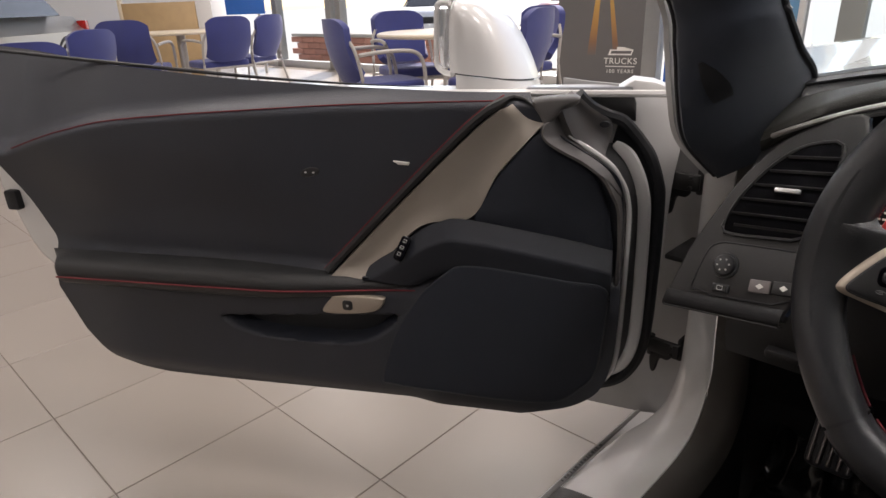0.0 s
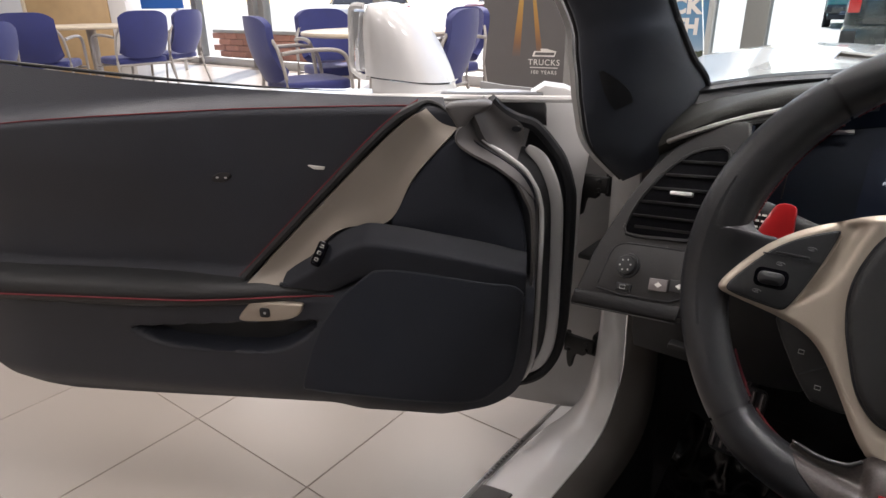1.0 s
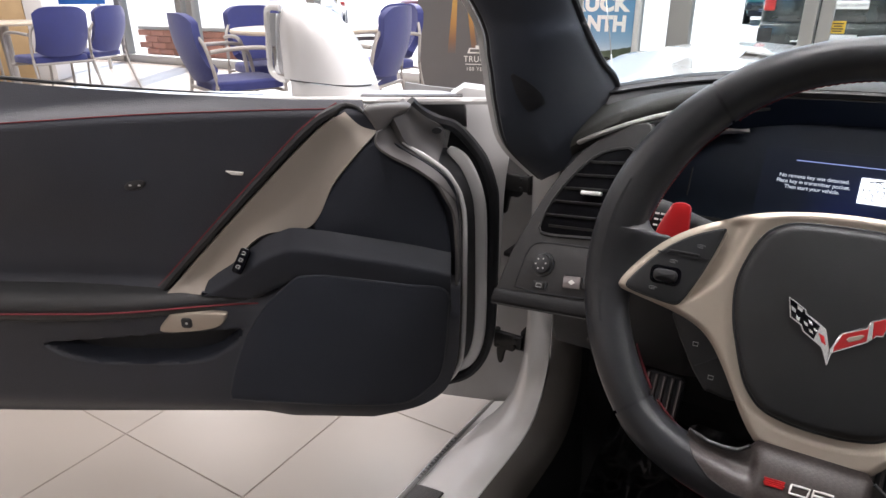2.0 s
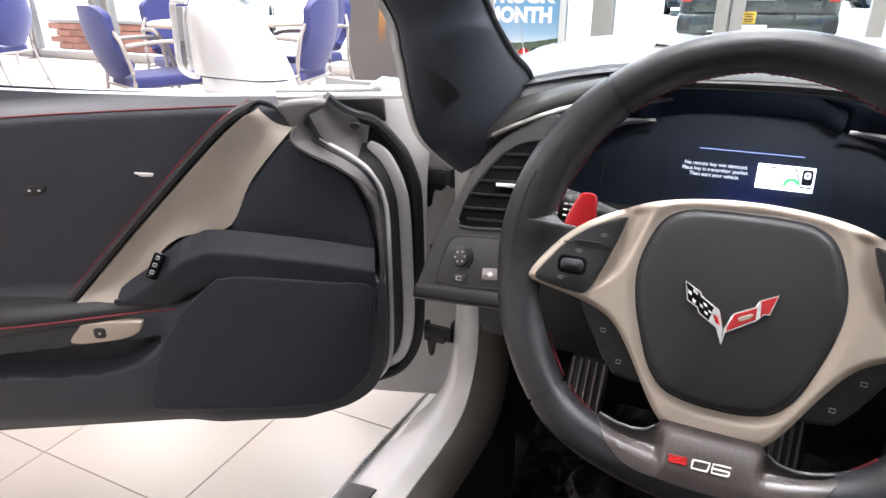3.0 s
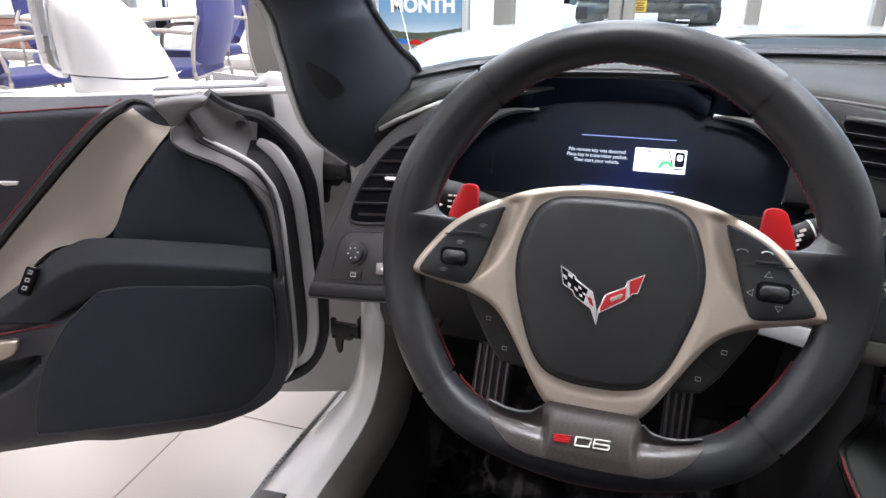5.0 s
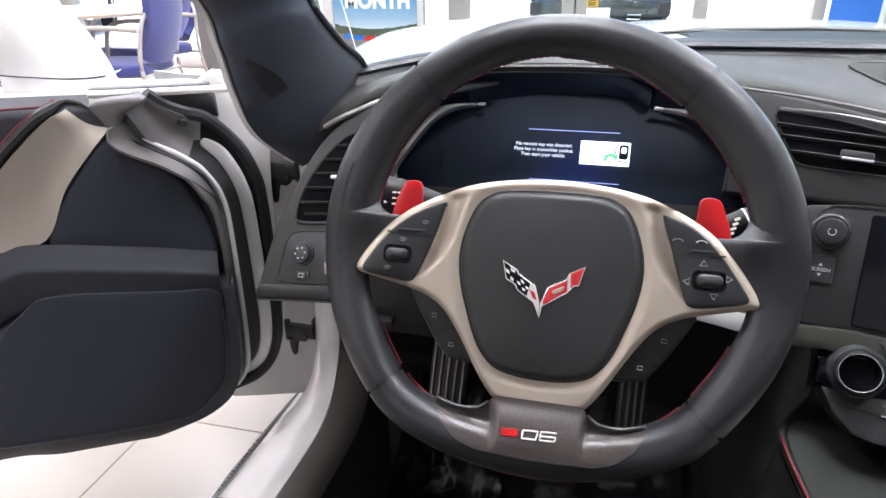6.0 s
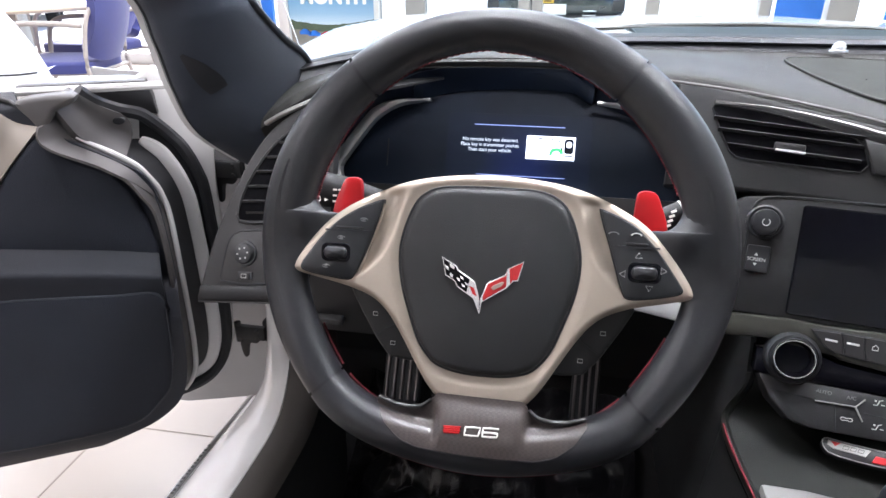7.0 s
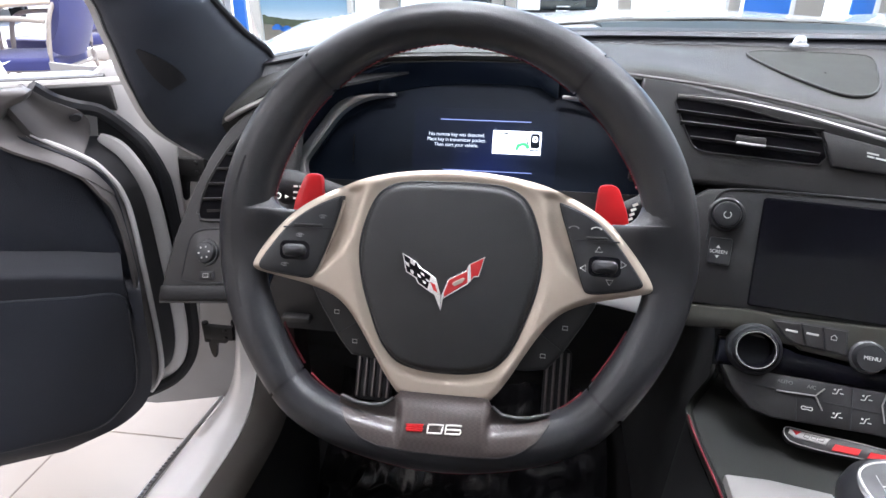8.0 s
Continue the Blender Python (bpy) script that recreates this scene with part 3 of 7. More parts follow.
for a, b in ((-0.1130, -0.0073), (-0.1240, -0.0300), (-0.0960, 0.0073)):
    part("switch_symbol", tube([SPOKE @ Vector((a + 0.0030 * math.cos(t), b + 0.0012 * math.sin(t), 0.0058 + arm_lift(a))) for t in np.linspace(0, 5.2, 9)], 0.0003, 4), DIMINK, wheel)
    part("switch_symbol", arm(box(a - 0.0012, a + 0.0012, b - 0.0003, b + 0.0003, 0.0056, 0.0060)), DIMINK, wheel, m=SPOKE)
for x, mat in ((0.0895, DIMINK), (0.1050, INK)):
    part("call_symbol", tube([SPOKE @ Vector((x + 0.0036 * math.cos(t), 0.0072 + 0.0020 * math.sin(t), 0.0058 + arm_lift(x))) for t in (0.2, 0.9, 1.57, 2.2, 2.9)], (0.0007, 0.0004, 0.0004, 0.0004, 0.0007), 5), mat, wheel)

# crossed flags emblem as plain shapes
def emblem_piece(name, pts, w, mat, label=""):
    part(name, plate(pts, 0.005, w, 0.0004, 1), mat, wheel, label, m=WHEEL)


emblem_piece("emblem_frame", [(-0.029, -0.0161), (-0.017, -0.0226), (-0.0161, -0.0253), (-0.0034, -0.0332), (0.0009, -0.0459), (0.0012, -0.0572), (-0.0008, -0.0537), (-0.0041, -0.0462), (-0.0167, -0.0383), (-0.0186, -0.0344), (-0.026, -0.0303)], 0.0122, CHROME, "silver and red crossed flags emblem")
emblem_piece("emblem_frame", [(0.0323, -0.0156), (0.0286, -0.0309), (0.025, -0.0314), (0.0203, -0.0370), (0.0028, -0.0486), (0.0012, -0.0572), (0.0010, -0.0462), (0.0058, -0.0336), (0.0187, -0.0266), (0.0206, -0.0215)], 0.0121, CHROME)
def inset(pts, by):
    """An outline drawn in by a fixed width."""
    ring = [Vector(p) for p in pts]
    turn = sum(a.cross(b) for a, b in zip(ring, ring[1:] + ring[:1]))
    out = []
    for i, p in enumerate(ring):
        a, b = (p - ring[i - 1]).normalized(), (ring[(i + 1) % len(ring)] - p).normalized()
        n = Vector((-(a + b).y, (a + b).x)).normalized() * math.copysign(1, turn)
        out.append(tuple(p + n * by / max(0.6, math.sqrt(max(0.0, (1 + a.dot(b)) / 2)))))
    return out


emblem_piece("emblem_enamel", inset([(-0.029, -0.0161), (-0.017, -0.0226), (-0.0161, -0.0253), (-0.0060, -0.0316), (-0.0085, -0.0434), (-0.0167, -0.0383), (-0.0186, -0.0344), (-0.026, -0.0303)], 0.0010), 0.0126, GLOSS)
emblem_piece("emblem_enamel", inset([(0.0323, -0.0156), (0.0286, -0.0309), (0.025, -0.0314), (0.0222, -0.0345), (0.0206, -0.0215)], 0.0010), 0.0127, RED)
emblem_piece("emblem_enamel", inset([(0.0212, -0.0360), (0.0028, -0.0486), (0.0020, -0.0440), (0.0058, -0.0336), (0.0187, -0.0266), (0.0200, -0.0232)], 0.0010), 0.0127, RED)
emblem_piece("emblem_badge", [(0.0090, -0.0372), (0.0101, -0.0354), (0.0168, -0.0318), (0.0184, -0.0324), (0.0166, -0.0353), (0.0108, -0.0386)], 0.0131, SATIN)
emblem_piece("emblem_enamel", [(-0.0072, -0.0368), (-0.0037, -0.0382), (-0.0015, -0.0440), (-0.0046, -0.0425)], 0.0127, RED)
for corners, cols, rows_n in (((-0.0274, -0.0182, -0.0180, -0.0234, -0.0194, -0.0330, -0.0248, -0.0294), 2, 3), ((-0.0178, -0.0274, -0.0050, -0.0350, -0.0030, -0.0415, -0.0158, -0.0370), 4, 3)):
    q0, q1, q2, q3 = (Vector((corners[k], corners[k + 1])) for k in (0, 2, 4, 6))
    for i in range(cols):
        for j in range(rows_n):
            if (i + j) % 2 and not (cols == 4 and i == 3):
                at = [q0.lerp(q1, u).lerp(q3.lerp(q2, u), v) for u, v in ((i / cols, j / rows_n), ((i + 0.86) / cols, j / rows_n), ((i + 0.86) / cols, (j + 0.84) / rows_n), (i / cols, (j + 0.84) / rows_n))]
                emblem_piece("emblem_enamel", [(p.x, p.y) for p in at], 0.0130, CHROME)
# lower carbon insert with badge
LOWER = WHEEL @ Matrix.Translation((0.0047, 0, 0))
INS_TOP = [(0.0, -0.1225), (0.033, -0.1225), (0.038, -0.1295), (0.045, -0.1348), (0.055, -0.1362), (0.066, -0.1352), (0.0800, -0.1305)]
INS_LOW = [(0.0, -0.1632), (0.017, -0.1630), (0.045, -0.1612), (0.0585, -0.1568), (0.072, -0.1460), (0.0800, -0.1345)]


def rim_height(a, b):
    """Height of the rim's leather above the wheel's plane at a place on it."""
    d = math.degrees(math.atan2(b + 0.012, a))
    ca, cb = rim_point(d)
    x = (math.hypot(a, b + 0.012) - math.hypot(ca, cb + 0.012)) / rim_half(d)
    return 0.0175 * math.sqrt(max(0.04, 1 - x * x))


def insert_height(a, b):
    """Height of the insert: it lies on the rim, with a ramp up to the spoke in the middle."""
    side = rim_height(a + 0.0047, b) + 0.0008
    t = min(1, max(0, (-0.1215 - b) / 0.034))
    ramp = 0.0005 + 0.0182 * math.sin(math.pi / 2 * t)
    return side + (max(side, ramp) - side) * (1 - soft(abs(a - 0.0015), 0.0290, 0.0375))


rows = []
for i in range(97):
    a = -0.0800 + 0.1600 * i / 96
    top, low = curve_at(INS_TOP, abs(a)), curve_at(INS_LOW, abs(a))
    rows.append([LOWER @ Vector((a, top + (low - top) * k / 16, insert_height(a, top + (low - top) * k / 16))) for k in range(17)])
part("lower_insert", sheet(rows, 0.006), CARBON, wheel, "brown-grey carbon weave lower wheel insert", smooth=70)
for sign in (-1, 1):
    part("insert_rim", tube([LOWER @ Vector((sign * a, curve_at(INS_TOP, a) + 0.0010, max(0.006, rim_height(sign * a + 0.0047, curve_at(INS_TOP, a)) - 0.002))) for a in np.linspace(0.0375, 0.0790, 25)], [0.0014] * 4 + [0.0018] * 17 + [0.0016, 0.0014, 0.0012, 0.0008], 8), PLASTIC, wheel, "black moulded edge of the lower spoke")
part("insert_lip", tube([LOWER @ Vector((a, curve_at(INS_LOW, abs(a)) - 0.0006, rim_height(a + 0.0047, curve_at(INS_LOW, abs(a))) + 0.0004)) for a in np.linspace(-0.0795, 0.0795, 41)], 0.0007, 6), RUBBER, wheel)


def badge_line(points, r, mat, label=""):
    part("insert_symbol", tube([WHEEL @ Vector((a, b + 0.045 * a, insert_height(a - 0.0047, b + 0.045 * a) + 0.0006)) for a, b in points], r, 5, flat=0.6, up=WHEEL.to_3x3() @ Vector((0, 0, 1))), mat, wheel, label)


for k in range(4):
    badge_line([(-0.0202 + 0.0006 * (k % 2), -0.1427 - 0.0013 * k), (-0.0140, -0.1427 - 0.0013 * k), (-0.0072 - 0.0006 * (k % 2), -0.1427 - 0.0013 * k)], 0.0008, RED, "red wheel badge" if k == 0 else "")
badge_line([(-0.0036, -0.1424), (0.0024, -0.1422), (0.0076, -0.1424), (0.0072, -0.1450), (0.0064, -0.1478), (0.0014, -0.1480), (-0.0040, -0.1478), (-0.0038, -0.1450), (-0.0036, -0.1424)], 0.0008, SIGN_WHITE)
badge_line([(0.0214, -0.1424), (0.0150, -0.1422), (0.0098, -0.1424), (0.0096, -0.1450), (0.0094, -0.1478), (0.0150, -0.1480), (0.0200, -0.1478), (0.0206, -0.1464), (0.0206, -0.1452), (0.0150, -0.1451), (0.0098, -0.1451)], 0.0008, SIGN_WHITE)


# paddles, thumb pods, column and stalks
for sign in (-1, 1):
    o = [(sign * a, b) for a, b in ((0.113, 0.006), (0.1140, 0.030), (0.1165, 0.0400), (0.128, 0.0400), (0.1335, 0.0310), (0.1400, 0.010), (0.136, -0.010), (0.116, -0.010))]
    part("paddle", plate([(p.x, p.y) for p in spline([(a, b, 0) for a, b in o], 3, closed=True)], -0.057, -0.051, 0.002, 2), RED, wheel, "red shift paddle", m=WHEEL)
    o = [(sign * a, b) for a, b in ((0.1100, -0.046), (0.1035, -0.0624), (0.0958, -0.0750), (0.0880, -0.0877), (0.0775, -0.1005), (0.0735, -0.1022), (0.0550, -0.1040), (0.052, -0.096), (0.070, -0.070), (0.088, -0.050))]
    part("thumb_pod", plate([(p.x, p.y) for p in spline([(a, b, 0) for a, b in o], 3, closed=True)], -0.035, -0.009, 0.004, 3), PLASTIC, wheel, "black rear thumb switch pod", m=HUB)
    for a, b in ((0.0885, -0.0678), (0.0732, -0.0902)):
        part("switch_symbol", tube([HUB @ Vector((sign * a + dx, b + dy, -0.0086)) for dx, dy in ((-0.0018, -0.0014), (0.0018, -0.0014), (0.0018, 0.0014), (-0.0018, 0.0014))], 0.0004, 4, closed=True), INK, wheel)
    part("pod_gap", tube([HUB @ Vector((sign * 0.0865, -0.0845, -0.0088)), HUB @ Vector((sign * 0.072, -0.074, -0.0088))], 0.0006, 4), RUBBER, wheel)
column = part("steering_column", plate(rounded(-0.062, 0.062, -0.095, 0.015, 0.03), -0.30, -0.030, 0.012, 3), PLASTIC, car, "black steering column shroud", m=WHEEL)
STALKS = {-1: ([(0.050, 0.008, -0.085), (0.105, 0.020, -0.084), (0.140, 0.027, -0.082), (0.158, 0.029, -0.081), (0.167, 0.0295, -0.081), (0.171, 0.0297, -0.081)], [0.008, 0.011, 0.0150, 0.0160, 0.0125, 0.0050]),
          1: ([(0.050, -0.012, -0.085), (0.105, 0.004, -0.084), (0.135, 0.0155, -0.082), (0.156, 0.0255, -0.081), (0.168, 0.0310, -0.081), (0.172, 0.0328, -0.081)], [0.008, 0.009, 0.0100, 0.0105, 0.0095, 0.0040])}
for sign in (-1, 1):
    path, radii = STALKS[sign]
    body_line = spline(path, 6)
    part("stalk", tube([on_wheel(sign * p.x, p.y, p.z) for p in body_line], [curve_at(list(enumerate(radii)), i / 6) for i in range(len(body_line))], 18), STALK, column, "dark column stalk with pale print")
for k in range(6):
    x, y = 0.1390 + 0.0050 * (k % 2), 0.0190 + 0.0052 * (k // 2)
    part("stalk_symbol", box(-0.0018, 0.0018, -0.0008, 0.0008, 0, 0.0008), SIGN_WHITE, column, m=WHEEL @ Matrix.Translation((-x, y, -0.0668)))
part("stalk_symbol", tube([on_wheel(-0.1600 + 0.0026 * math.cos(t), 0.0205 + 0.0026 * math.sin(t), -0.0662) for t in np.linspace(0, 5.5, 9)], 0.0006, 4, closed=True), SIGN_WHITE, column)
part("stalk_symbol", plate([(-0.1535, 0.0185), (-0.1500, 0.0200), (-0.1535, 0.0215)], -0.0668, -0.0658, 0.0001, 1), SIGN_WHITE, column, m=WHEEL)
for k in range(4):
    part("stalk_symbol", box(-0.0022, 0.0022, -0.0010, 0.0010, 0, 0.0008), SIGN_WHITE, column, m=WHEEL @ Matrix.Translation((0.1465 - 0.0012 * k, 0.0260 - 0.0040 * k, -0.0714)) @ pose(0, 0, 0, 0, 0, 25))
part("stalk_ring", tube([on_wheel(0.1545, 0.0248, -0.0811), on_wheel(0.1556, 0.0253, -0.0811)], 0.0109, 18), INK, column)

# -- door --
DOOR = frame_of((-0.19, 0.985, 0.0), (math.cos(radians(30)), math.sin(radians(30)), 0), (0, 0, 1))
REAR = [(0.345, -0.680), (0.352, -0.740), (0.367, -0.790), (0.42, -0.847), (0.498, -0.890), (0.53, -0.886), (0.55, -0.880), (0.575, -0.885), (0.73, -0.985), (0.80, -1.12), (0.93, -1.40)]
FRONT = [(0.345, -0.02), (0.36, 0.015), (0.38, 0.062), (0.41, 0.096), (0.46, 0.112), (0.55, 0.1175), (0.68, 0.116), (0.74, 0.108), (0.77, 0.080), (0.80, 0.036), (0.83, 0.002), (0.87, -0.02)]
FRONT = [(p.x, p.y) for p in spline([(b, a, 0) for b, a in FRONT], 5)]
TOP = [(-1.5, 0.965), (-1.2, 0.945), (-0.95, 0.917), (-0.72, 0.895), (-0.5, 0.875), (-0.3, 0.860), (-0.12, 0.8535), (0.2, 0.8525)]
STITCH = [(-0.95, 0.752), (-0.849, 0.781), (-0.774, 0.7985), (-0.703, 0.812), (-0.616, 0.8205), (-0.473, 0.830), (-0.288, 0.838), (-0.067, 0.844), (0.2, 0.846)]
STITCH = [(p.x, p.y) for p in spline([(a, b, 0) for a, b in STITCH], 8)]


def door_w(a, b):
    """The relief of the inner panel: a flat lower half, a set-back upper half, a rolled top and bottom."""
    w = -0.024 * soft(b, 0.545, 0.60)
    st = curve_at(STITCH, a)
    if b > st - 0.012:
        up = b - st + 0.012
        w -= (min(up, 0.03) * 1.15 + max(0, up - 0.03) * 0.55) * soft(b, st - 0.012, st + 0.012)
    w -= 0.35 * max(0, 0.40 - b) * soft(0.40 - b, 0, 0.05)
    w -= 0.03 * soft(-a, 0.70, 0.95)
    w += 0.012 * soft(a, -0.21, -0.14) * (1 - soft(b, 0.585, 0.605))
    if -0.56 < a < -0.20:
        high = 0.487 + (a + 0.545) * 0.096
        low = 0.452 + 0.046 * abs((a + 0.385) / 0.16) ** 4
        w -= 0.042 * soft(b, low, low + 0.012) * (1 - soft(b, high - 0.006, high))
    w += 0.05 * soft(b, 0.64, 0.78) * soft(-a, 0.28, 0.5) * soft(b, 0.6, 0.7) * 0.35
    return w


def on_door(a, b, w=0.0, hug=True):
    return DOOR @ Vector((a, b, w + (door_w(a, b) if hug else 0)))


rows = []
for i in range(161):
    s = i / 160
    b0 = 0.345 + s * (0.866 - 0.345)
    row = []
    for k in range(141):
        r = k / 140
        a = curve_at(REAR, b0) + r * (curve_at(FRONT, b0) - curve_at(REAR, b0))
        b = b0 + s * s * (curve_at(TOP, a) - 0.866) + (1 - s) * 0.018 * soft(a, -0.7, 0.0)
        row.append(on_door(a, b))
    rows.append(row)
door = part("door", sheet(rows, 0.006), DOOR_SKIN, car, "open door with charcoal leather panel, red stitching and champagne band", smooth=60)
shell = [(-1.55, 0.85), (-1.14, 0.73), (-1.078, 0.636), (-1.032, 0.515), (-0.93, 0.45), (-0.84, 0.39), (-0.72, 0.352), (-0.4, 0.352), (-0.1, 0.362), (0.06, 0.375), (0.12, 0.41), (0.150, 0.47), (0.160, 0.60), (0.158, 0.72), (0.15, 0.79), (0.11, 0.838), (-0.05, 0.842), (-0.3, 0.842), (-0.6, 0.852), (-1.0, 0.862)]
part("outer_skin", plate([(p.x, p.y) for p in spline([(a, b, 0) for a, b in shell], 4, closed=True)], -0.215, -0.125, 0.012, 3), PAINT, door, "white painted outer door skin", m=DOOR)
end = [(0.07, 0.372), (0.14, 0.392), (0.172, 0.43), (0.180, 0.56), (0.184, 0.70), (0.190, 0.76), (0.188, 0.80), (0.172, 0.848), (0.10, 0.848), (0.11, 0.70), (0.10, 0.5)]
part("door_end", plate([(p.x, p.y) for p in spline([(a, b, 0) for a, b in end], 3, closed=True)], -0.17, -0.118, 0.004, 2), JAMB, door, "pale painted door end with bolts", m=DOOR)
top_edge = spline([(a, curve_at(TOP, a) + 0.001, -0.052) for a in (-0.99, -0.8, -0.6, -0.4, -0.2, 0.0, 0.17)], 5)
part("window_seal", tube([DOOR @ (p + Vector((0, 0.002, -0.012 - 0.02 * soft(-p.x, 0.3, 0.9)))) for p in top_edge[:22]], [0.003] * 12 + [0.003 - 0.00028 * k for k in range(10)], 8), RUBBER, door)
part("belt_moulding", tube([DOOR @ (p + Vector((0, -0.005 - 0.006 * soft(-p.x, 0.05, 0.35), -0.014 - 0.02 * soft(-p.x, 0.3, 0.9)))) for p in top_edge[10:]], [0.001, 0.002, 0.003, 0.004] + [0.005] * (len(top_edge) - 14), 8), PAINT, door, "white painted top edge")
# champagne band
left = spline([(-0.323, 0.574, 0), (-0.206, 0.692, 0), (-0.118, 0.779, 0), (-0.0705, 0.8215, 0), (-0.039, 0.841, 0)], 8)
right = spline([(-0.259, 0.574, 0), (-0.176, 0.662, 0), (-0.0966, 0.681, 0), (-0.0558, 0.7485, 0), (0.0055, 0.8170, 0)], 8)
rows = []
for i, (p, q) in enumerate(zip(left, right)):
    fold = 0.013 * max(0, i / (len(left) - 1) - 0.89) / 0.11
    rows.append([on_door(*(p.lerp(q, k / 10)).to_2d(), 0.012 - fold - 0.004 * math.sin(math.pi * k / 10)) for k in range(11)])
band = part("trim_band", sheet(rows, 0.008), SATIN_DIM, door, "champagne satin door trim band")
part("band_piping", tube([on_door(p.x - 0.008, p.y + 0.006, 0.006) for p in left] + [on_door(a, b, 0.004) for a, b in ((-0.038, 0.8485), (-0.029, 0.8475), (-0.020, 0.8450), (-0.010, 0.8380))], [0.0068] * (len(left) - 4) + [0.0064, 0.0058, 0.0052, 0.0046, 0.0040, 0.0034, 0.0028, 0.0020], 8), LEATHER, door)
part("stitching", tube([on_door(p.x - 0.013, p.y + 0.010, 0.0085) for p in left], 0.0011, 5), THREAD, door, "red stitched seam")
part("stitching", tube([on_door(a, curve_at(STITCH, a), 0.0012) for a in np.linspace(-0.93, -0.05, 45)], 0.0010, 5), THREAD, door, "red stitched seam")
# speaker cloth
spk = [(0.0, 0.803), (0.028, 0.778), (0.066, 0.757), (0.088, 0.722), (0.0985, 0.68), (0.100, 0.630), (0.05, 0.637), (-0.06, 0.655), (-0.0935, 0.680), (-0.056, 0.745)]
spk = [(p.x, p.y) for p in spline([(a, b, 0) for a, b in spk], 5, closed=True)]
part("speaker_grille", plate(spk, -0.03, -0.012, 0.006, 3, crown=0.006), SPEAKER_CLOTH, door, "black perforated speaker grille", m=DOOR)
rim_out = spline([(0.022, 0.824, -0.030), (0.033, 0.796, -0.033), (0.051, 0.7845, -0.0345), (0.076, 0.769, -0.0355), (0.0946, 0.754, -0.036), (0.1055, 0.738, -0.036), (0.1133, 0.7235, -0.036), (0.1172, 0.709, -0.036), (0.1203, 0.690, -0.036), (0.1213, 0.64, -0.036), (0.1210, 0.56, -0.036), (0.1195, 0.50, -0.036), (0.1125, 0.434, -0.036), (0.102, 0.412, -0.036)], 4)
rim_in = spline([(0.0075, 0.817, -0.004), (0.0055, 0.802, -0.002), (0.022, 0.7885, 0.0), (0.0565, 0.7705, 0.0), (0.080, 0.7535, 0.0), (0.0915, 0.7405, 0.0), (0.1000, 0.724, 0.0), (0.1075, 0.706, -0.008), (0.1110, 0.685, -0.012), (0.1135, 0.64, -0.012), (0.1130, 0.57, -0.006), (0.1110, 0.505, -0.002), (0.1010, 0.444, 0.004), (0.090, 0.420, 0.002)], 4)
pairs = list(zip(rim_out, rim_in))
cover_rows = [(p, q.lerp(p, 0.96 * soft(i, 14, 34))) for i, (p, q) in enumerate(pairs[:35])]
part("speaker_surround", sheet([[DOOR @ (p.lerp(q, k / 4) + Vector((0, 0, 0.003 * math.sin(math.pi * k / 4)))) for k in range(5)] for p, q in cover_rows], 0.004), COVER, door, "grey moulded speaker surround", smooth=60)
part("panel_side", sheet([[DOOR @ (p.lerp(q, k / 4) + Vector((0, 0, -0.003))) for k in range(5)] for p, q in pairs[12:]], 0.004), COVER, door, "grey moulded panel edge", smooth=60)
# ledge that carries the window switches
ledge = spline([(-0.268, 0.570, -0.012), (-0.2076, 0.606, -0.004), (-0.1666, 0.636, 0.0), (-0.1405, 0.648, 0.001), (-0.1193, 0.6537, 0.002), (-0.0782, 0.650, 0.002), (-0.0379, 0.644, 0.002), (0.0408, 0.6306, 0.001), (0.0945, 0.619, 0.0), (0.104, 0.617, 0.0)], 5)
rows = []
for p in ledge:
    sec = [(-0.010, 0.026), (-0.003, 0.0180), (0.004, 0.0090), (0.0088, 0.0028), (0.0115, 0.0), (0.0125, -0.004), (0.0120, -0.014), (0.0120, -0.030), (0.0115, -0.046), (0.006, -0.054)]
    low = 0.5745 - 0.08 * soft(p.x, -0.175, -0.150)
    rows.append([DOOR @ Vector((p.x, max(p.y + v, low), p.z + u)) for u, v in sec])
part("switch_ledge", sheet(rows, 0.004), LEDGE, door, "black moulded ledge with window switches", smooth=50)
part("window_switch", plate(rounded(-0.0075, 0.0075, -0.019, 0.019, 0.004), -0.004, 0.004, 0.002, 2), GLOSS, door, m=DOOR @ Matrix.Translation((-0.1975, 0.6335, 0.0060)) @ pose(0, 0, 0, -38, 0, -21))
for k in (-1, 0, 1):
    part("switch_key", box(-0.0035, 0.0035, k * 0.0105 - 0.0032, k * 0.0105 + 0.0032, 0.003, 0.0062, 0.0012), PLASTIC_GREY, door, m=DOOR @ Matrix.Translation((-0.1975, 0.6335, 0.0060)) @ pose(0, 0, 0, -38, 0, -21))
for k in (-1, 0, 1):
    part("switch_symbol", tube([DOOR @ Matrix.Translation((-0.1975, 0.6335, 0.0060)) @ pose(0, 0, 0, -38, 0, -21) @ Vector((dx, k * 0.0105 + dy, 0.0064)) for dx, dy in ((-0.0022, -0.002), (0.0022, -0.002), (0.0022, 0.002), (-0.0022, 0.002))], 0.0005, 4, closed=k < 1), INK, door)
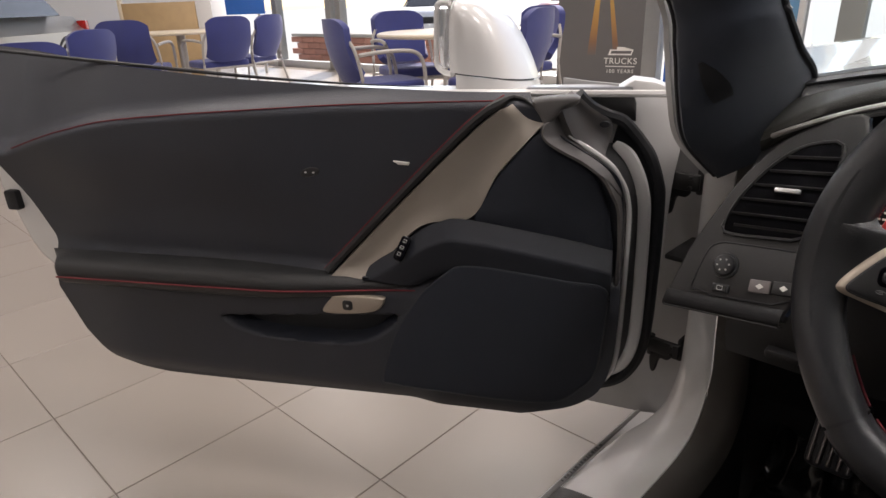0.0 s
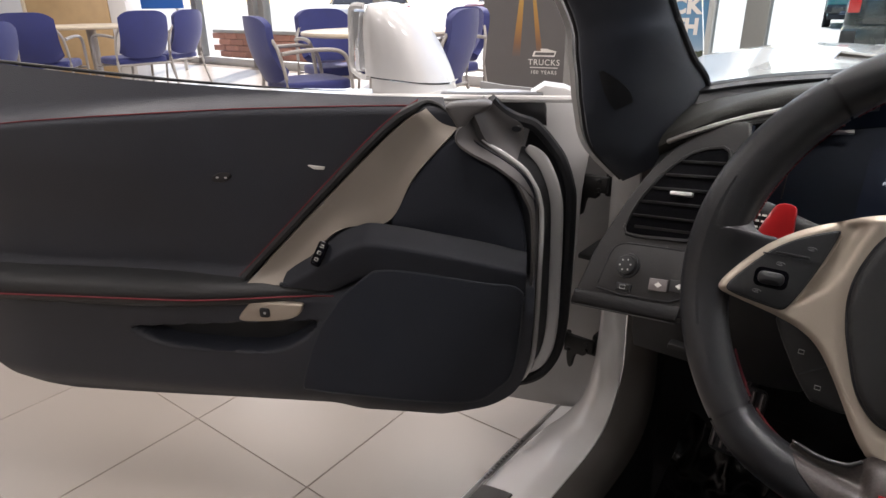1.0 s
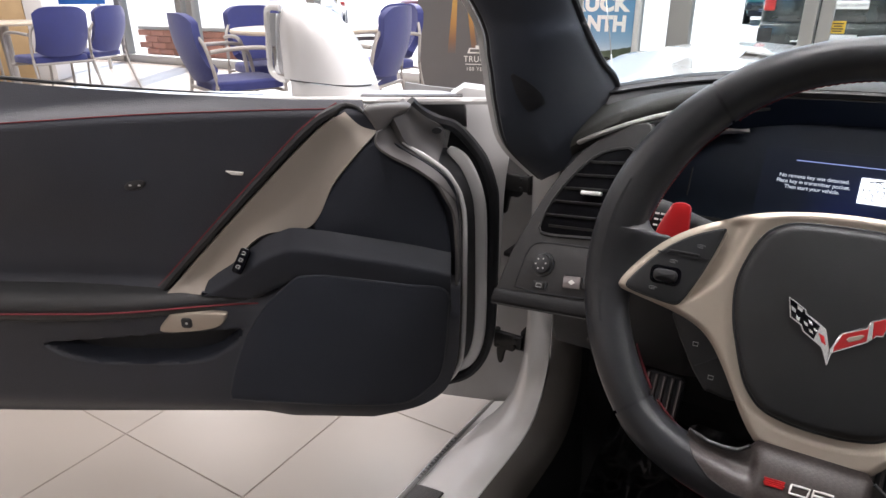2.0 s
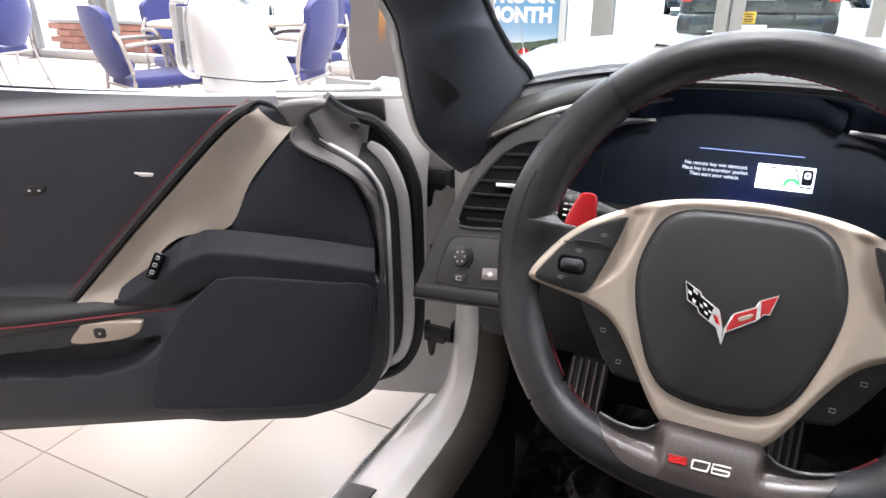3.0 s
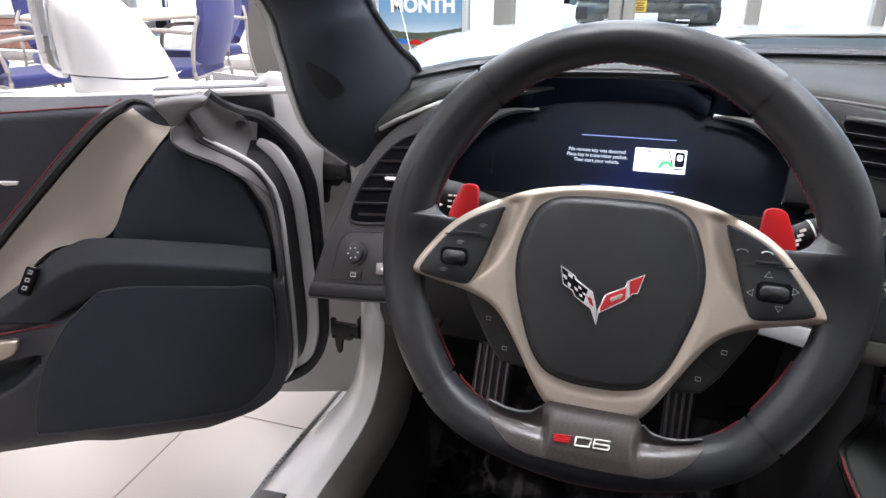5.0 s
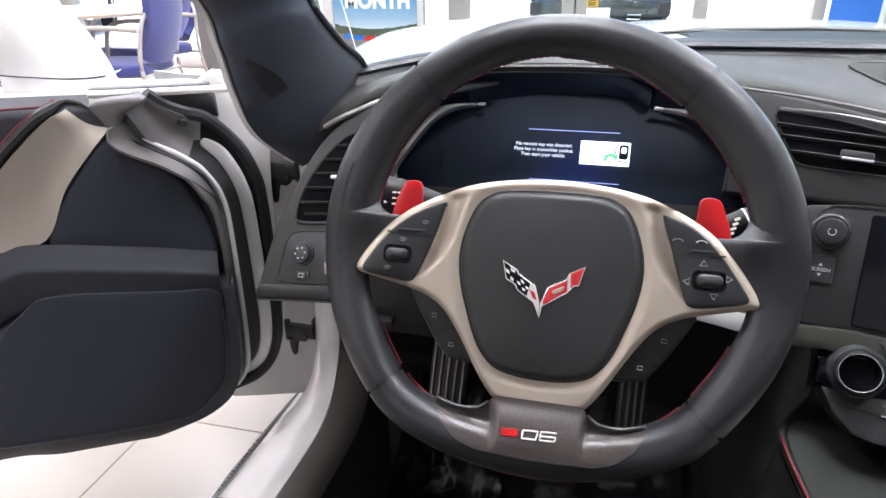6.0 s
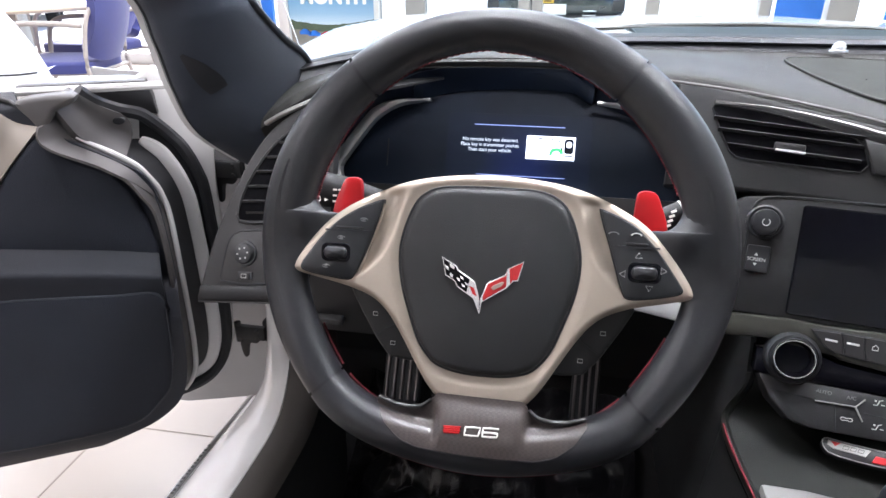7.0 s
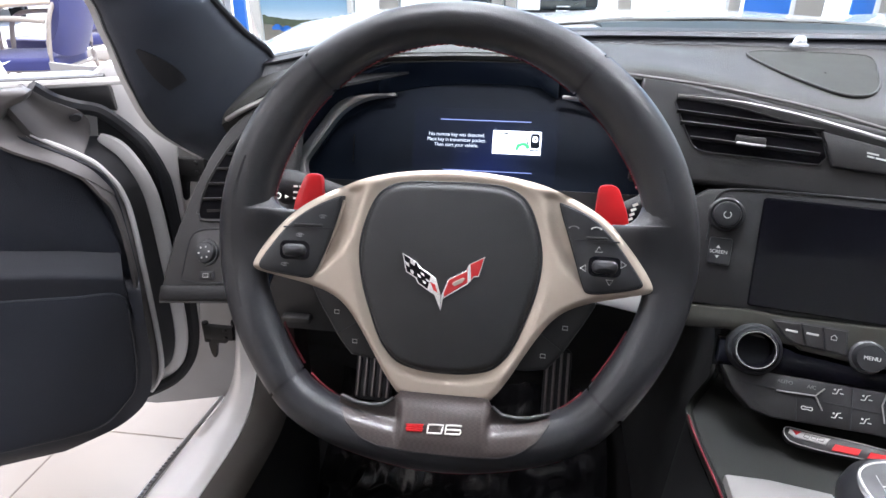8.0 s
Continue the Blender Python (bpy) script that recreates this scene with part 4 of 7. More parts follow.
# armrest
rows = []
for i in range(61):
    a = -0.872 + 0.705 * i / 60
    b = 0.5585 + 0.010 * (i / 60) - 0.008 * (i / 60) ** 2
    reach = 0.048 * soft(i, 0, 4) * (1 - 0.75 * soft(i, 36, 60))
    tall = 0.021 - 0.008 * soft(i, 30, 55)
    rows.append([DOOR @ Vector((a, b + v * tall, w * reach - 0.020)) for w, v in ((0, 1.1), (0.5, 1.0), (0.85, 0.75), (1.0, 0.3), (1.02, -0.3), (0.95, -0.9), (0.8, -1.2), (0, -1.4))])
arm = part("armrest", sheet(rows, 0.003), LEATHER, door, "padded black leather armrest with red stitching", smooth=60)
part("stitching", tube([DOOR @ Vector((-0.826 + 0.658 * i / 40, 0.5505 + 0.011 * (i / 40), -0.0165 + 0.0485 * (1 - 0.72 * soft(i * 1.5, 36, 60)))) for i in range(41)], 0.0014, 5), THREAD, door, "red stitched seam")
# door release
o = [(-0.338, 0.5165), (-0.322, 0.5405), (-0.308, 0.5475), (-0.240, 0.5490), (-0.233, 0.543), (-0.240, 0.530), (-0.258, 0.5215), (-0.300, 0.5150)]
part("door_release", plate([(p.x, p.y) for p in spline([(a, b, 0) for a, b in o], 4, closed=True)], -0.01, 0.0085, 0.003, 3), SATIN, door, "champagne door release plate with button", m=DOOR)
part("release_button", plate(rounded(-0.302, -0.285, 0.5235, 0.5405, 0.005), 0.005, 0.0105, 0.002, 2), BUTTON, door, m=DOOR)
part("release_symbol", plate(rounded(-0.295, -0.291, 0.530, 0.534, 0.0015), 0.010, 0.0109, 0.0002, 1), INK, door, m=DOOR)
# pull pocket and map pocket
o = [(-0.545, 0.4860), (-0.49, 0.4955), (-0.36, 0.505), (-0.222, 0.517), (-0.245, 0.490), (-0.285, 0.464), (-0.36, 0.452), (-0.455, 0.455), (-0.50, 0.470)]
# black liner in the scoop; its colour supplies the pocket's deep shade
part("pull_pocket", plate([(p.x, p.y) for p in spline([(a, b, 0) for a, b in o], 4, closed=True)], -0.060, -0.034, 0.002, 2), RUBBER, door, "pull pocket with a black liner for its shade", m=DOOR)
o = [(-0.150, 0.583), (-0.1207, 0.6085), (-0.1079, 0.6135), (-0.0787, 0.6150), (-0.0377, 0.6115), (0.042, 0.6018), (0.096, 0.5945), (0.1005, 0.550), (0.091, 0.462), (0.068, 0.427), (0.030, 0.400), (-0.054, 0.394), (-0.152, 0.396), (-0.226, 0.400), (-0.240, 0.412), (-0.211, 0.498), (-0.172, 0.560)]
part("lower_speaker", plate([(p.x, p.y) for p in spline([(a, b, 0) for a, b in o], 5, closed=True)], -0.03, 0.0152, 0.0035, 4, crown=0.001), SPEAKER_CLOTH, door, "black lower door speaker panel", m=DOOR)
part("panel_groove", tube([DOOR @ Vector((p.x, p.y, 0.0138)) for p in spline([(a, b, 0) for a, b in o], 5, closed=True)], 0.0014, 6, closed=True), DOOR_SKIN, door)
# marks
o = [(-0.2125, 0.7592), (-0.188, 0.7570), (-0.1895, 0.7530), (-0.2045, 0.7535)]
part("lock_badge", plate(o, -0.028, -0.0200, 0.0006, 1), SIGN_WHITE, door, "small pale badge", m=DOOR)
part("memory_switch", plate([(-0.3475 + 0.016 * math.cos(t), 0.738 + 0.0075 * math.sin(t) + 0.003 * math.cos(t)) for t in np.linspace(0, 2 * math.pi, 16, endpoint=False)], -0.03, -0.0185, 0.002, 2), PLASTIC, door, m=DOOR)
for a in (-0.353, -0.340):
    part("switch_symbol", plate(rounded(a - 0.002, a + 0.002, 0.7370, 0.7395, 0.001), -0.03, -0.0179, 0.0002, 1), INK, door, m=DOOR)
# door end seals, from the panel outwards
inner = [(0.034, 0.796), (0.050, 0.786), (0.076, 0.769), (0.0946, 0.754), (0.1055, 0.738), (0.1133, 0.7235), (0.1172, 0.709), (0.1203, 0.690), (0.1215, 0.64), (0.1205, 0.512), (0.1165, 0.450), (0.108, 0.425), (0.095, 0.408)]
mid = [(0.095, 0.7725), (0.115, 0.7545), (0.1255, 0.7370), (0.1335, 0.718), (0.1385, 0.70), (0.1420, 0.680), (0.1440, 0.640), (0.1450, 0.580), (0.1450, 0.480), (0.1370, 0.428), (0.117, 0.398), (0.075, 0.386)]
outer = [(0.042, 0.846, -0.050), (0.058, 0.829, -0.060), (0.078, 0.8165, -0.072), (0.102, 0.806, -0.085), (0.120, 0.787, -0.095), (0.133, 0.770, -0.100), (0.143, 0.756, -0.100), (0.151, 0.738, -0.100), (0.158, 0.716, -0.100), (0.1625, 0.690, -0.100), (0.1640, 0.607, -0.100), (0.1630, 0.50, -0.100), (0.158, 0.440, -0.100), (0.143, 0.400, -0.096), (0.115, 0.380, -0.085), (0.060, 0.374, -0.070)]


def strip(pts, r, name, mat, flat=1.0, label=""):
    return part(name, tube([DOOR @ p for p in spline(pts, 6)], r, 8, flat, up=DOOR.to_3x3() @ Vector((0, 0, 1))), mat, door, label)


strip([(a + 0.0022, b + 0.0012, -0.034) for a, b in inner], [0.0012, 0.0014, 0.0017, 0.0020, 0.0023, 0.0026, 0.0029, 0.0032, 0.0035, 0.0037] + [0.0038] * 63, "bright_edge", PAINT, label="bright edge strip of the door")
strip([(a + 0.003, b + 0.0025, -0.096) for a, b in mid], [0.0045, 0.0065, 0.0080, 0.0092, 0.0100] + [0.0105] * 62, "metal_flange", PAINT, 0.5, label="white painted door flange")
seal_a, seal_b = spline([(a, b, -0.049) for a, b in inner[1:]], 6), spline([(a, b, -0.110) for a, b in mid], 6)
part("door_seal", sheet([[DOOR @ (p.lerp(q, k / 6) + Vector((0.001, 0.001, 0.0)) * math.sin(math.pi * k / 6)) for k in range(7)] for p, q in zip(seal_a, seal_b)], 0.004), RUBBER, door, "black rubber door seal", smooth=70)
strip([(a + 0.004, b + 0.003, w - 0.004) for a, b, w in outer], 0.0088, "door_seal", RUBBER, label="black rubber door seal")
part("seal_backing", sheet([[DOOR @ p for p in spline([(a, b, -0.114) for a, b in mid], 6)], [DOOR @ (p + Vector((0, 0, -0.014))) for p in spline(outer[3:15], 6)]], 0.004), RUBBER, door)
part("upper_bracket", plate([(-0.03, 0.851), (0.118, 0.851), (0.124, 0.830), (0.125, 0.805), (0.06, 0.825), (0.0, 0.840)], -0.12, -0.098, 0.004, 2), PLASTIC, door, m=DOOR)
cap = [(-0.012, 0.845), (0.006, 0.8505), (0.046, 0.8515), (0.047, 0.842), (0.027, 0.833), (0.023, 0.827), (0.008, 0.813), (-0.002, 0.827)]
part("corner_cap", plate([(p.x, p.y) for p in spline([(a, b, 0) for a, b in cap], 3, closed=True)], -0.035, -0.011, 0.006, 4), COVER, door, "grey moulded corner cap", m=DOOR)
arm_l = spline([(0.024, 0.842, -0.018), (0.032, 0.822, -0.024), (0.040, 0.802, -0.031), (0.050, 0.790, -0.037), (0.066, 0.778, -0.042), (0.085, 0.766, -0.046)], 6)
arm_r = spline([(0.046, 0.851, -0.042), (0.062, 0.835, -0.050), (0.079, 0.822, -0.060), (0.090, 0.813, -0.070), (0.094, 0.799, -0.082), (0.092, 0.784, -0.088)], 6)
part("corner_cover", sheet([[DOOR @ (p.lerp(q, k / 8) + Vector((0, 0, 0.004 * math.cos(math.pi * k / 4)))) for k in range(9)] for p, q in zip(arm_l, arm_r)], 0.02), COVER, door, "grey moulded corner cover", smooth=70)
# black disc set on the cover; its colour gives the dark of a hole
part("hole_disc", plate([(0.083 + 0.0070 * math.cos(t), 0.8085 + 0.0045 * math.sin(t)) for t in np.linspace(0, 2 * math.pi, 12, endpoint=False)], -0.09, -0.0575, 0.0006, 1), RUBBER, door, m=DOOR)
part("striker_block", plate(rounded(-1.065, -1.035, 0.615, 0.655, 0.006), -0.13, -0.112, 0.003, 2), RUBBER, door, m=DOOR)

# door mirror
MIRR = DOOR @ Matrix.Translation((0, 0, -0.17))
def mirror_face(left_edge, right_edge, rows_n, top_fall, back):
    """A bulged face between two edges of the mirror, with its sides turned away from the cabin."""
    le, ri = spline([(a, b, 0) for a, b in left_edge], rows_n), spline([(a, b, 0) for a, b in right_edge], rows_n)
    m, out = 32, []
    for i in range(m + 1):
        v = i / m
        p, q = along(le, v), along(ri, v)
        row = []
        for k in range(33):
            u = k / 32
            d = (u - 0.35) / (0.65 if u > 0.35 else 0.35)
            w = 0.022 * (1 - d * d) - (0.055 * d ** 4 if u > 0.35 else 0.0) - top_fall * v ** 6
            r = p.lerp(q, u)
            row.append(MIRR @ (r + Vector((0, 0.003 * math.sin(math.pi * u) * (1 - v), w + back))))
        row.append(row[-1] + MIRR.to_3x3() @ Vector((0.004, -0.002, -0.05)))
        out.append(row)
    return out


def along(line, v):
    """The point at share v of a line of points."""
    x = v * (len(line) - 1)
    k = min(int(x), len(line) - 2)
    return line[k].lerp(line[k + 1], x - k)


face = mirror_face([(-0.160, 0.868), (-0.160, 0.905), (-0.160, 0.945), (-0.158, 0.972)], [(-0.034, 0.851), (-0.0435, 0.878), (-0.059, 0.911), (-0.078, 0.940), (-0.106, 0.965), (-0.136, 0.976)], 8, 0.03, 0.0)
face.append([p + MIRR.to_3x3() @ Vector((0, -0.004, -0.06)) for p in face[-1]])
part("mirror_housing", sheet(face), PAINT, door, "white painted mirror housing", smooth=85)
part("mirror_gap", tube([p + MIRR.to_3x3() @ Vector((0, -0.0008, -0.0012)) for p in face[0][3:-1]], 0.0014, 6), RUBBER, door)
foot = mirror_face([(-0.151, 0.8645), (-0.151, 0.83), (-0.151, 0.80)], [(-0.0345, 0.8485), (-0.030, 0.83), (-0.026, 0.80)], 8, 0.0, -0.002)
part("mirror_foot", sheet([[p + MIRR.to_3x3() @ Vector((0, 0, -0.05)) for p in foot[0]]] + foot), PAINT, door, smooth=85)
ring = [(-0.1580, 0.970, -0.004), (-0.175, 0.9705, -0.010), (-0.1820, 0.962, -0.016), (-0.1845, 0.934, -0.02), (-0.1868, 0.897, -0.022), (-0.1850, 0.876, -0.020), (-0.1695, 0.866, -0.010), (-0.156, 0.8655, 0.0)]
part("mirror_rim", tube([MIRR @ p for p in spline(ring, 5)], 0.0048, 8), PAINT, door)
part("mirror_glass", sheet([[MIRR @ Vector((-0.158 - 0.026 * k / 3, 0.872 + 0.09 * j / 3, -0.012 - 0.02 * k / 3)) for j in range(4)] for k in range(4)], 0.002), MIRROR, door, "mirror glass")

# -- dashboard --
EDGE = [(0.066, 1.040, 0.828), (0.112, 1.030, 0.858), (0.157, 1.050, 0.877), (0.204, 1.088, 0.887), (0.262, 1.112, 0.889), (0.345, 1.115, 0.891), (0.414, 1.113, 0.890), (0.457, 1.108, 0.885), (0.498, 1.097, 0.881),
        (0.554, 1.086, 0.878), (0.633, 1.067, 0.864), (0.683, 1.055, 0.855), (0.738, 1.042, 0.846), (0.85, 1.02, 0.832), (1.10, 1.03, 0.82), (1.42, 1.08, 0.81)]
BASE = [(0.06, 1.185, 0.856), (0.15, 1.26, 0.866), (0.3, 1.325, 0.874), (0.5, 1.35, 0.878), (0.85, 1.35, 0.878), (1.1, 1.32, 0.874), (1.42, 1.2, 0.855)]
edge = spline(EDGE, 6)


def pad_z(x, y):
    """Height of the dash pad's top."""
    ey, ez = curve_at([(p.x, p.y) for p in edge], x), curve_at([(p.x, p.z) for p in edge], x)
    by, bz = curve_at([(b[0], b[1]) for b in BASE], x), curve_at([(b[0], b[2]) for b in BASE], x)
    t = min(1, max(0, (y - ey) / (by - ey)))
    hump = 0.010 * math.exp(-(((x - 0.35) / 0.16) ** 2)) + 0.006
    return ez + (bz - ez) * t + hump * math.sin(math.pi * min(1, t * 1.1)) * 0.6


rows = []
for p in edge:
    q = Vector((p.x, curve_at([(b[0], b[1]) for b in BASE], p.x), curve_at([(b[0], b[2]) for b in BASE], p.x)))
    hump = 0.010 * math.exp(-(((p.x - 0.35) / 0.16) ** 2)) + 0.006
    lip = 1 - 0.68 * soft(p.x, 0.17, 0.24) * (1 - soft(p.x, 0.46, 0.53))
    row = [Vector((p.x, p.y + 0.022 * lip, p.z - 0.030 * lip)), Vector((p.x, p.y + 0.006 * lip, p.z - 0.022 * lip)), Vector((p.x, p.y - 0.001, p.z - 0.011 * lip)), Vector((p.x, p.y + 0.003, p.z - 0.003))]
    for k in range(9):
        t = k / 8
        row.append(p.lerp(q, 0.02 + 0.98 * t) + Vector((0, 0.006 * (1 - t), hump * math.sin(math.pi * min(1, t * 1.1)) * 0.6)))
    rows.append(row)
dash = part("dashboard", sheet(rows, 0.008), DASH_SKIN, car, "charcoal leather dashboard with grille vents", smooth=60)
grille = [(0.680, 1.290), (0.668, 1.25), (0.682, 1.17), (0.717, 1.112), (0.745, 1.110), (0.774, 1.145), (0.80, 1.21), (0.822, 1.285), (0.80, 1.302), (0.72, 1.304)]
g = [(p.x, p.y) for p in spline([(a, b, 0) for a, b in grille], 4, closed=True)]
part("speaker_grille", sheet([[Vector((0.735 + (x - 0.735) * k, 1.19 + (y - 1.19) * k, 0.0018 + pad_z(0.735 + (x - 0.735) * k, 1.19 + (y - 1.19) * k))) for x, y in g] for k in (1.0, 0.85, 0.6, 0.3, 0.02)], 0.003, wrap=True), GRILLE, dash, "dark dash-top speaker grille")
part("grille_lip", tube([Vector((x, y, pad_z(x, y) + 0.0016)) for x, y in g], 0.0014, 6, closed=True), DASH_SKIN, dash)
part("light_sensor", turned([(0.0, 0.011), (0.004, 0.0105), (0.008, 0.008), (0.0105, 0.003), (0.011, -0.002), (0.0145, -0.003), (0.0145, -0.006)], 18, Matrix.Translation((0.748, 1.325, 0.886)) @ Matrix.Scale(0.78, 4)), HEADLAMP, dash, "clear domed light sensor")

# left end with vent and light switch
LEFT = frame_of((0.0795, 0.945, 0.7044), (0.9908, -0.1351, 0.0), (0.0621, 0.4557, 0.888))
o = rounded_corners([(-0.0522, -0.0560), (-0.0506, -0.0400), (-0.0485, -0.0200), (-0.0436, 0.0140), (-0.0342, 0.0460), (-0.0235, 0.0800), (-0.0125, 0.1060), (0.0020, 0.1310), (0.0170, 0.1465), (0.0326, 0.1585), (0.0640, 0.1760), (0.0800, 0.1720), (0.0890, 0.1100), (0.0860, 0.0300), (0.0720, -0.0240), (0.0700, -0.0400)], 1)
fascia = part("left_fascia", plate(o, -0.012, 0.0, 0.004, 3), PLASTIC_GREY, dash, "dark grey end panel of the dashboard", m=LEFT)
rows = [[LEFT @ Vector((a, b + 0.142 * (a + 0.0517) + 0.0008, w - 0.004 * soft(-0.0470 - a, 0, 0.0055))) for a in np.linspace(-0.0525, 0.070, 20)] for b, w in ((-0.0425, -0.006), (-0.0428, 0.0002), (-0.0440, 0.0018), (-0.0565, 0.0026), (-0.0600, 0.0012), (-0.0612, -0.0020), (-0.0605, -0.0100))]
part("lower_lip", sheet(rows, 0.002), STALK, dash, "black lower edge of the end panel", smooth=50)
# paler tube drawn as the highlight on the lip's bottom edge
part("lip_glint", tube([LEFT @ Vector((a, -0.0602 + 0.142 * (a + 0.0517), 0.0004)) for a in np.linspace(-0.0490, 0.070, 8)], 0.0010, 6), PLASTIC_GREY, dash)
o = rounded_corners([(-0.0172, 0.0340), (-0.0155, 0.0560), (-0.0095, 0.0760), (0.0005, 0.0970), (0.0110, 0.1140), (0.0259, 0.1315), (0.0422, 0.1405), (0.0640, 0.1455), (0.0700, 0.1300), (0.0700, 0.0600), (0.0600, 0.0430), (0.0306, 0.0385), (0.0000, 0.0335)], 1)
# flat plate on the fascia; its black stands for the shaded hollow
part("vent_frame", plate(o, -0.01, 0.0015, 0.001, 2), VENT_SHADE, dash, "black slatted air vent", m=LEFT)
part("vent_rim", tube([LEFT @ Vector((a, b, 0.0006)) for a, b in o], 0.0022, 6, closed=True), PLASTIC, dash)
for k in range(5):
    b0 = 0.0560 + 0.0168 * k
    a0 = curve_at([(0.034, -0.016), (0.056, -0.0135), (0.076, -0.0075), (0.097, 0.0025), (0.114, 0.013), (0.1315, 0.028), (0.14, 0.042)], b0) + 0.001
    rows = [[LEFT @ Vector((a0 + (0.069 - a0) * i / 6, b0 + (0.069 - a0) * i / 6 * 0.12 + dv, dw)) for dv, dw in ((-0.0062, -0.006), (-0.0016, 0.0026), (0.0, 0.0040), (0.0006, 0.0036), (0.0010, -0.001))] for i in range(7)]
    part("vent_slat", sheet(rows, 0.0006), BUTTON, dash)
part("vent_slat", sheet([[LEFT @ Vector((a0, 0.0405 + 0.0016 * k + 0.12 * a0, 0.001 * k)) for a0 in np.linspace(-0.006, 0.062, 7)] for k in range(4)], 0.0006), PLASTIC, dash)
part("vent_tab", box(-0.0120, 0.0120, -0.0022, 0.0022, 0, 0.005, 0.0012), SILVER, dash, m=LEFT @ Matrix.Translation((0.0342, 0.0880, 0.003)) @ pose(0, 0, 0, 0, 0, 6))
o = rounded_corners([(-0.0252, -0.0372), (-0.0256, -0.0200), (-0.0235, 0.0060), (-0.0205, 0.0160), (-0.0120, 0.0225), (0.0050, 0.0255), (0.0850, 0.0350), (0.0850, -0.0190)], 1)
part("switch_panel", plate(o, -0.01, 0.0014, 0.001, 2), PLASTIC_GREY, dash, "dark light-switch panel", m=LEFT)
part("panel_gap", tube([LEFT @ Vector((a, b, 0.0008)) for a, b in o], 0.0011, 6, closed=True), RUBBER, dash)
part("light_knob", turned([(0.0, 0.0064), (0.0085, 0.0066), (0.0104, 0.0060), (0.0112, 0.0045), (0.0114, 0.0026), (0.0134, 0.0024), (0.0140, 0.0)], 30, LEFT @ Matrix.Translation((0.0014, 0.0, 0.001))), BUTTON, dash, "black rotary light switch")
for ang in range(0, 360, 60):
    part("knob_symbol", box(0.0052, 0.0070, -0.0008, 0.0008, 0.0074, 0.0080), INK, dash, m=LEFT @ Matrix.Translation((0.0014, 0, 0)) @ pose(0, 0, 0, 0, 0, ang + 15))
SMALL = LEFT @ Matrix.Translation((0.0050, -0.0238, 0)) @ pose(0, 0, 0, 0, 0, 7)
part("small_button", plate(rounded(-0.0090, 0.0090, -0.0044, 0.0044, 0.001), 0.0, 0.0030, 0.0006, 2), RUBBER, dash, m=SMALL)
part("small_button", plate(rounded(-0.0062, 0.0062, -0.0034, 0.0034, 0.001), 0.0, 0.0042, 0.0010, 2), PLASTIC_GREY, dash, m=SMALL)
part("button_symbol", tube([SMALL @ Vector((dx, dy, 0.0044)) for dx, dy in ((-0.003, -0.002), (0.003, -0.002), (0.003, 0.002), (-0.003, 0.002))], 0.0004, 4, closed=True), INK, dash)
for a, mat in ((0.0419, STEEL), (0.0636, PLASTIC_GREY)):
    at = LEFT @ Matrix.Translation((a, -0.0103 + 0.22 * (a - 0.0419), 0)) @ pose(0, 0, 0, 0, 0, 10)
    part("square_button", plate(rounded(-0.0105, 0.0105, -0.0066, 0.0066, 0.0015), 0.0, 0.0045, 0.0012, 2), mat, dash, "pale square button", m=at)
    part("button_symbol", plate([(-0.004, 0), (0, -0.003), (0.004, 0), (0, 0.003)], 0.003, 0.0049, 0.0002, 1), SIGN_WHITE, dash, m=at)
# filler between the end panel and the pad
up = [LEFT @ Vector(p) for p in ((-0.0125, 0.106, -0.004), (0.006, 0.136, -0.004), (0.030, 0.157, -0.004), (0.050, 0.168, -0.004), (0.070, 0.175, -0.004))]
ed = [Vector((p[0], p[1] + 0.012, p[2] - 0.022)) for p in EDGE[:5]]
part("side_fascia", sheet([[a.lerp(b, t) for a, b in zip(spline(up, 5), spline(ed, 5))] for t in (0, 0.25, 0.5, 0.75, 1)], 0.003), PLASTIC, dash)
part("fascia_return", sheet([[LEFT @ Vector((a, b, -0.003)) for a, b in ((0.071, -0.03), (0.083, 0.02), (0.086, 0.07), (0.086, 0.12), (0.078, 0.172))], [Vector((0.115, 1.01, z)) for z in (0.66, 0.70, 0.74, 0.78, 0.815)], [Vector((0.095, 1.12, z)) for z in (0.66, 0.70, 0.74, 0.78, 0.815)]], 0.003), DIAL, dash)
part("dash_trim", tube(spline([(0.083, 1.022, 0.828), (0.118, 1.014, 0.846), (0.160, 1.030, 0.862), (0.205, 1.064, 0.872)], 6), [0.0040] * 12 + [0.004] * 6 + [0.003], 8, 0.7), TRIM_GREY, dash, "slim satin dash trim")

# instrument cluster
CLUS = frame_of((0.353, 1.14, 0.79), (1, 0, 0), (0, 0.4, 0.92))
mouth = [(-0.215, -0.105), (-0.237, -0.045), (-0.218, -0.012), (-0.192, 0.022), (-0.162, 0.042), (-0.118, 0.066), (-0.04, 0.078), (0.05, 0.078), (0.10, 0.062), (0.15, 0.040), (0.185, 0.012), (0.205, -0.03), (0.195, -0.105), (0.0, -0.13)]
mouth = spline([(a, b, 0) for a, b in mouth], 5, closed=True)
rows = []
for k, w in ((1.0, 0.055), (0.99, 0.035), (0.965, 0.012), (0.95, 0.0)):
    rows.append([CLUS @ Vector((p.x * k, p.y * k - 0.012 * (1 - k) / 0.05, w)) for p in mouth + mouth[:1]])
part("cluster_hood", sheet(rows, 0.004), DIAL, dash, "black hood round the instruments")
part("cluster_face", plate([(p.x, p.y) for p in mouth], -0.02, -0.002, 0.001, 1), DIAL, dash, "dark instrument cluster face", m=CLUS)
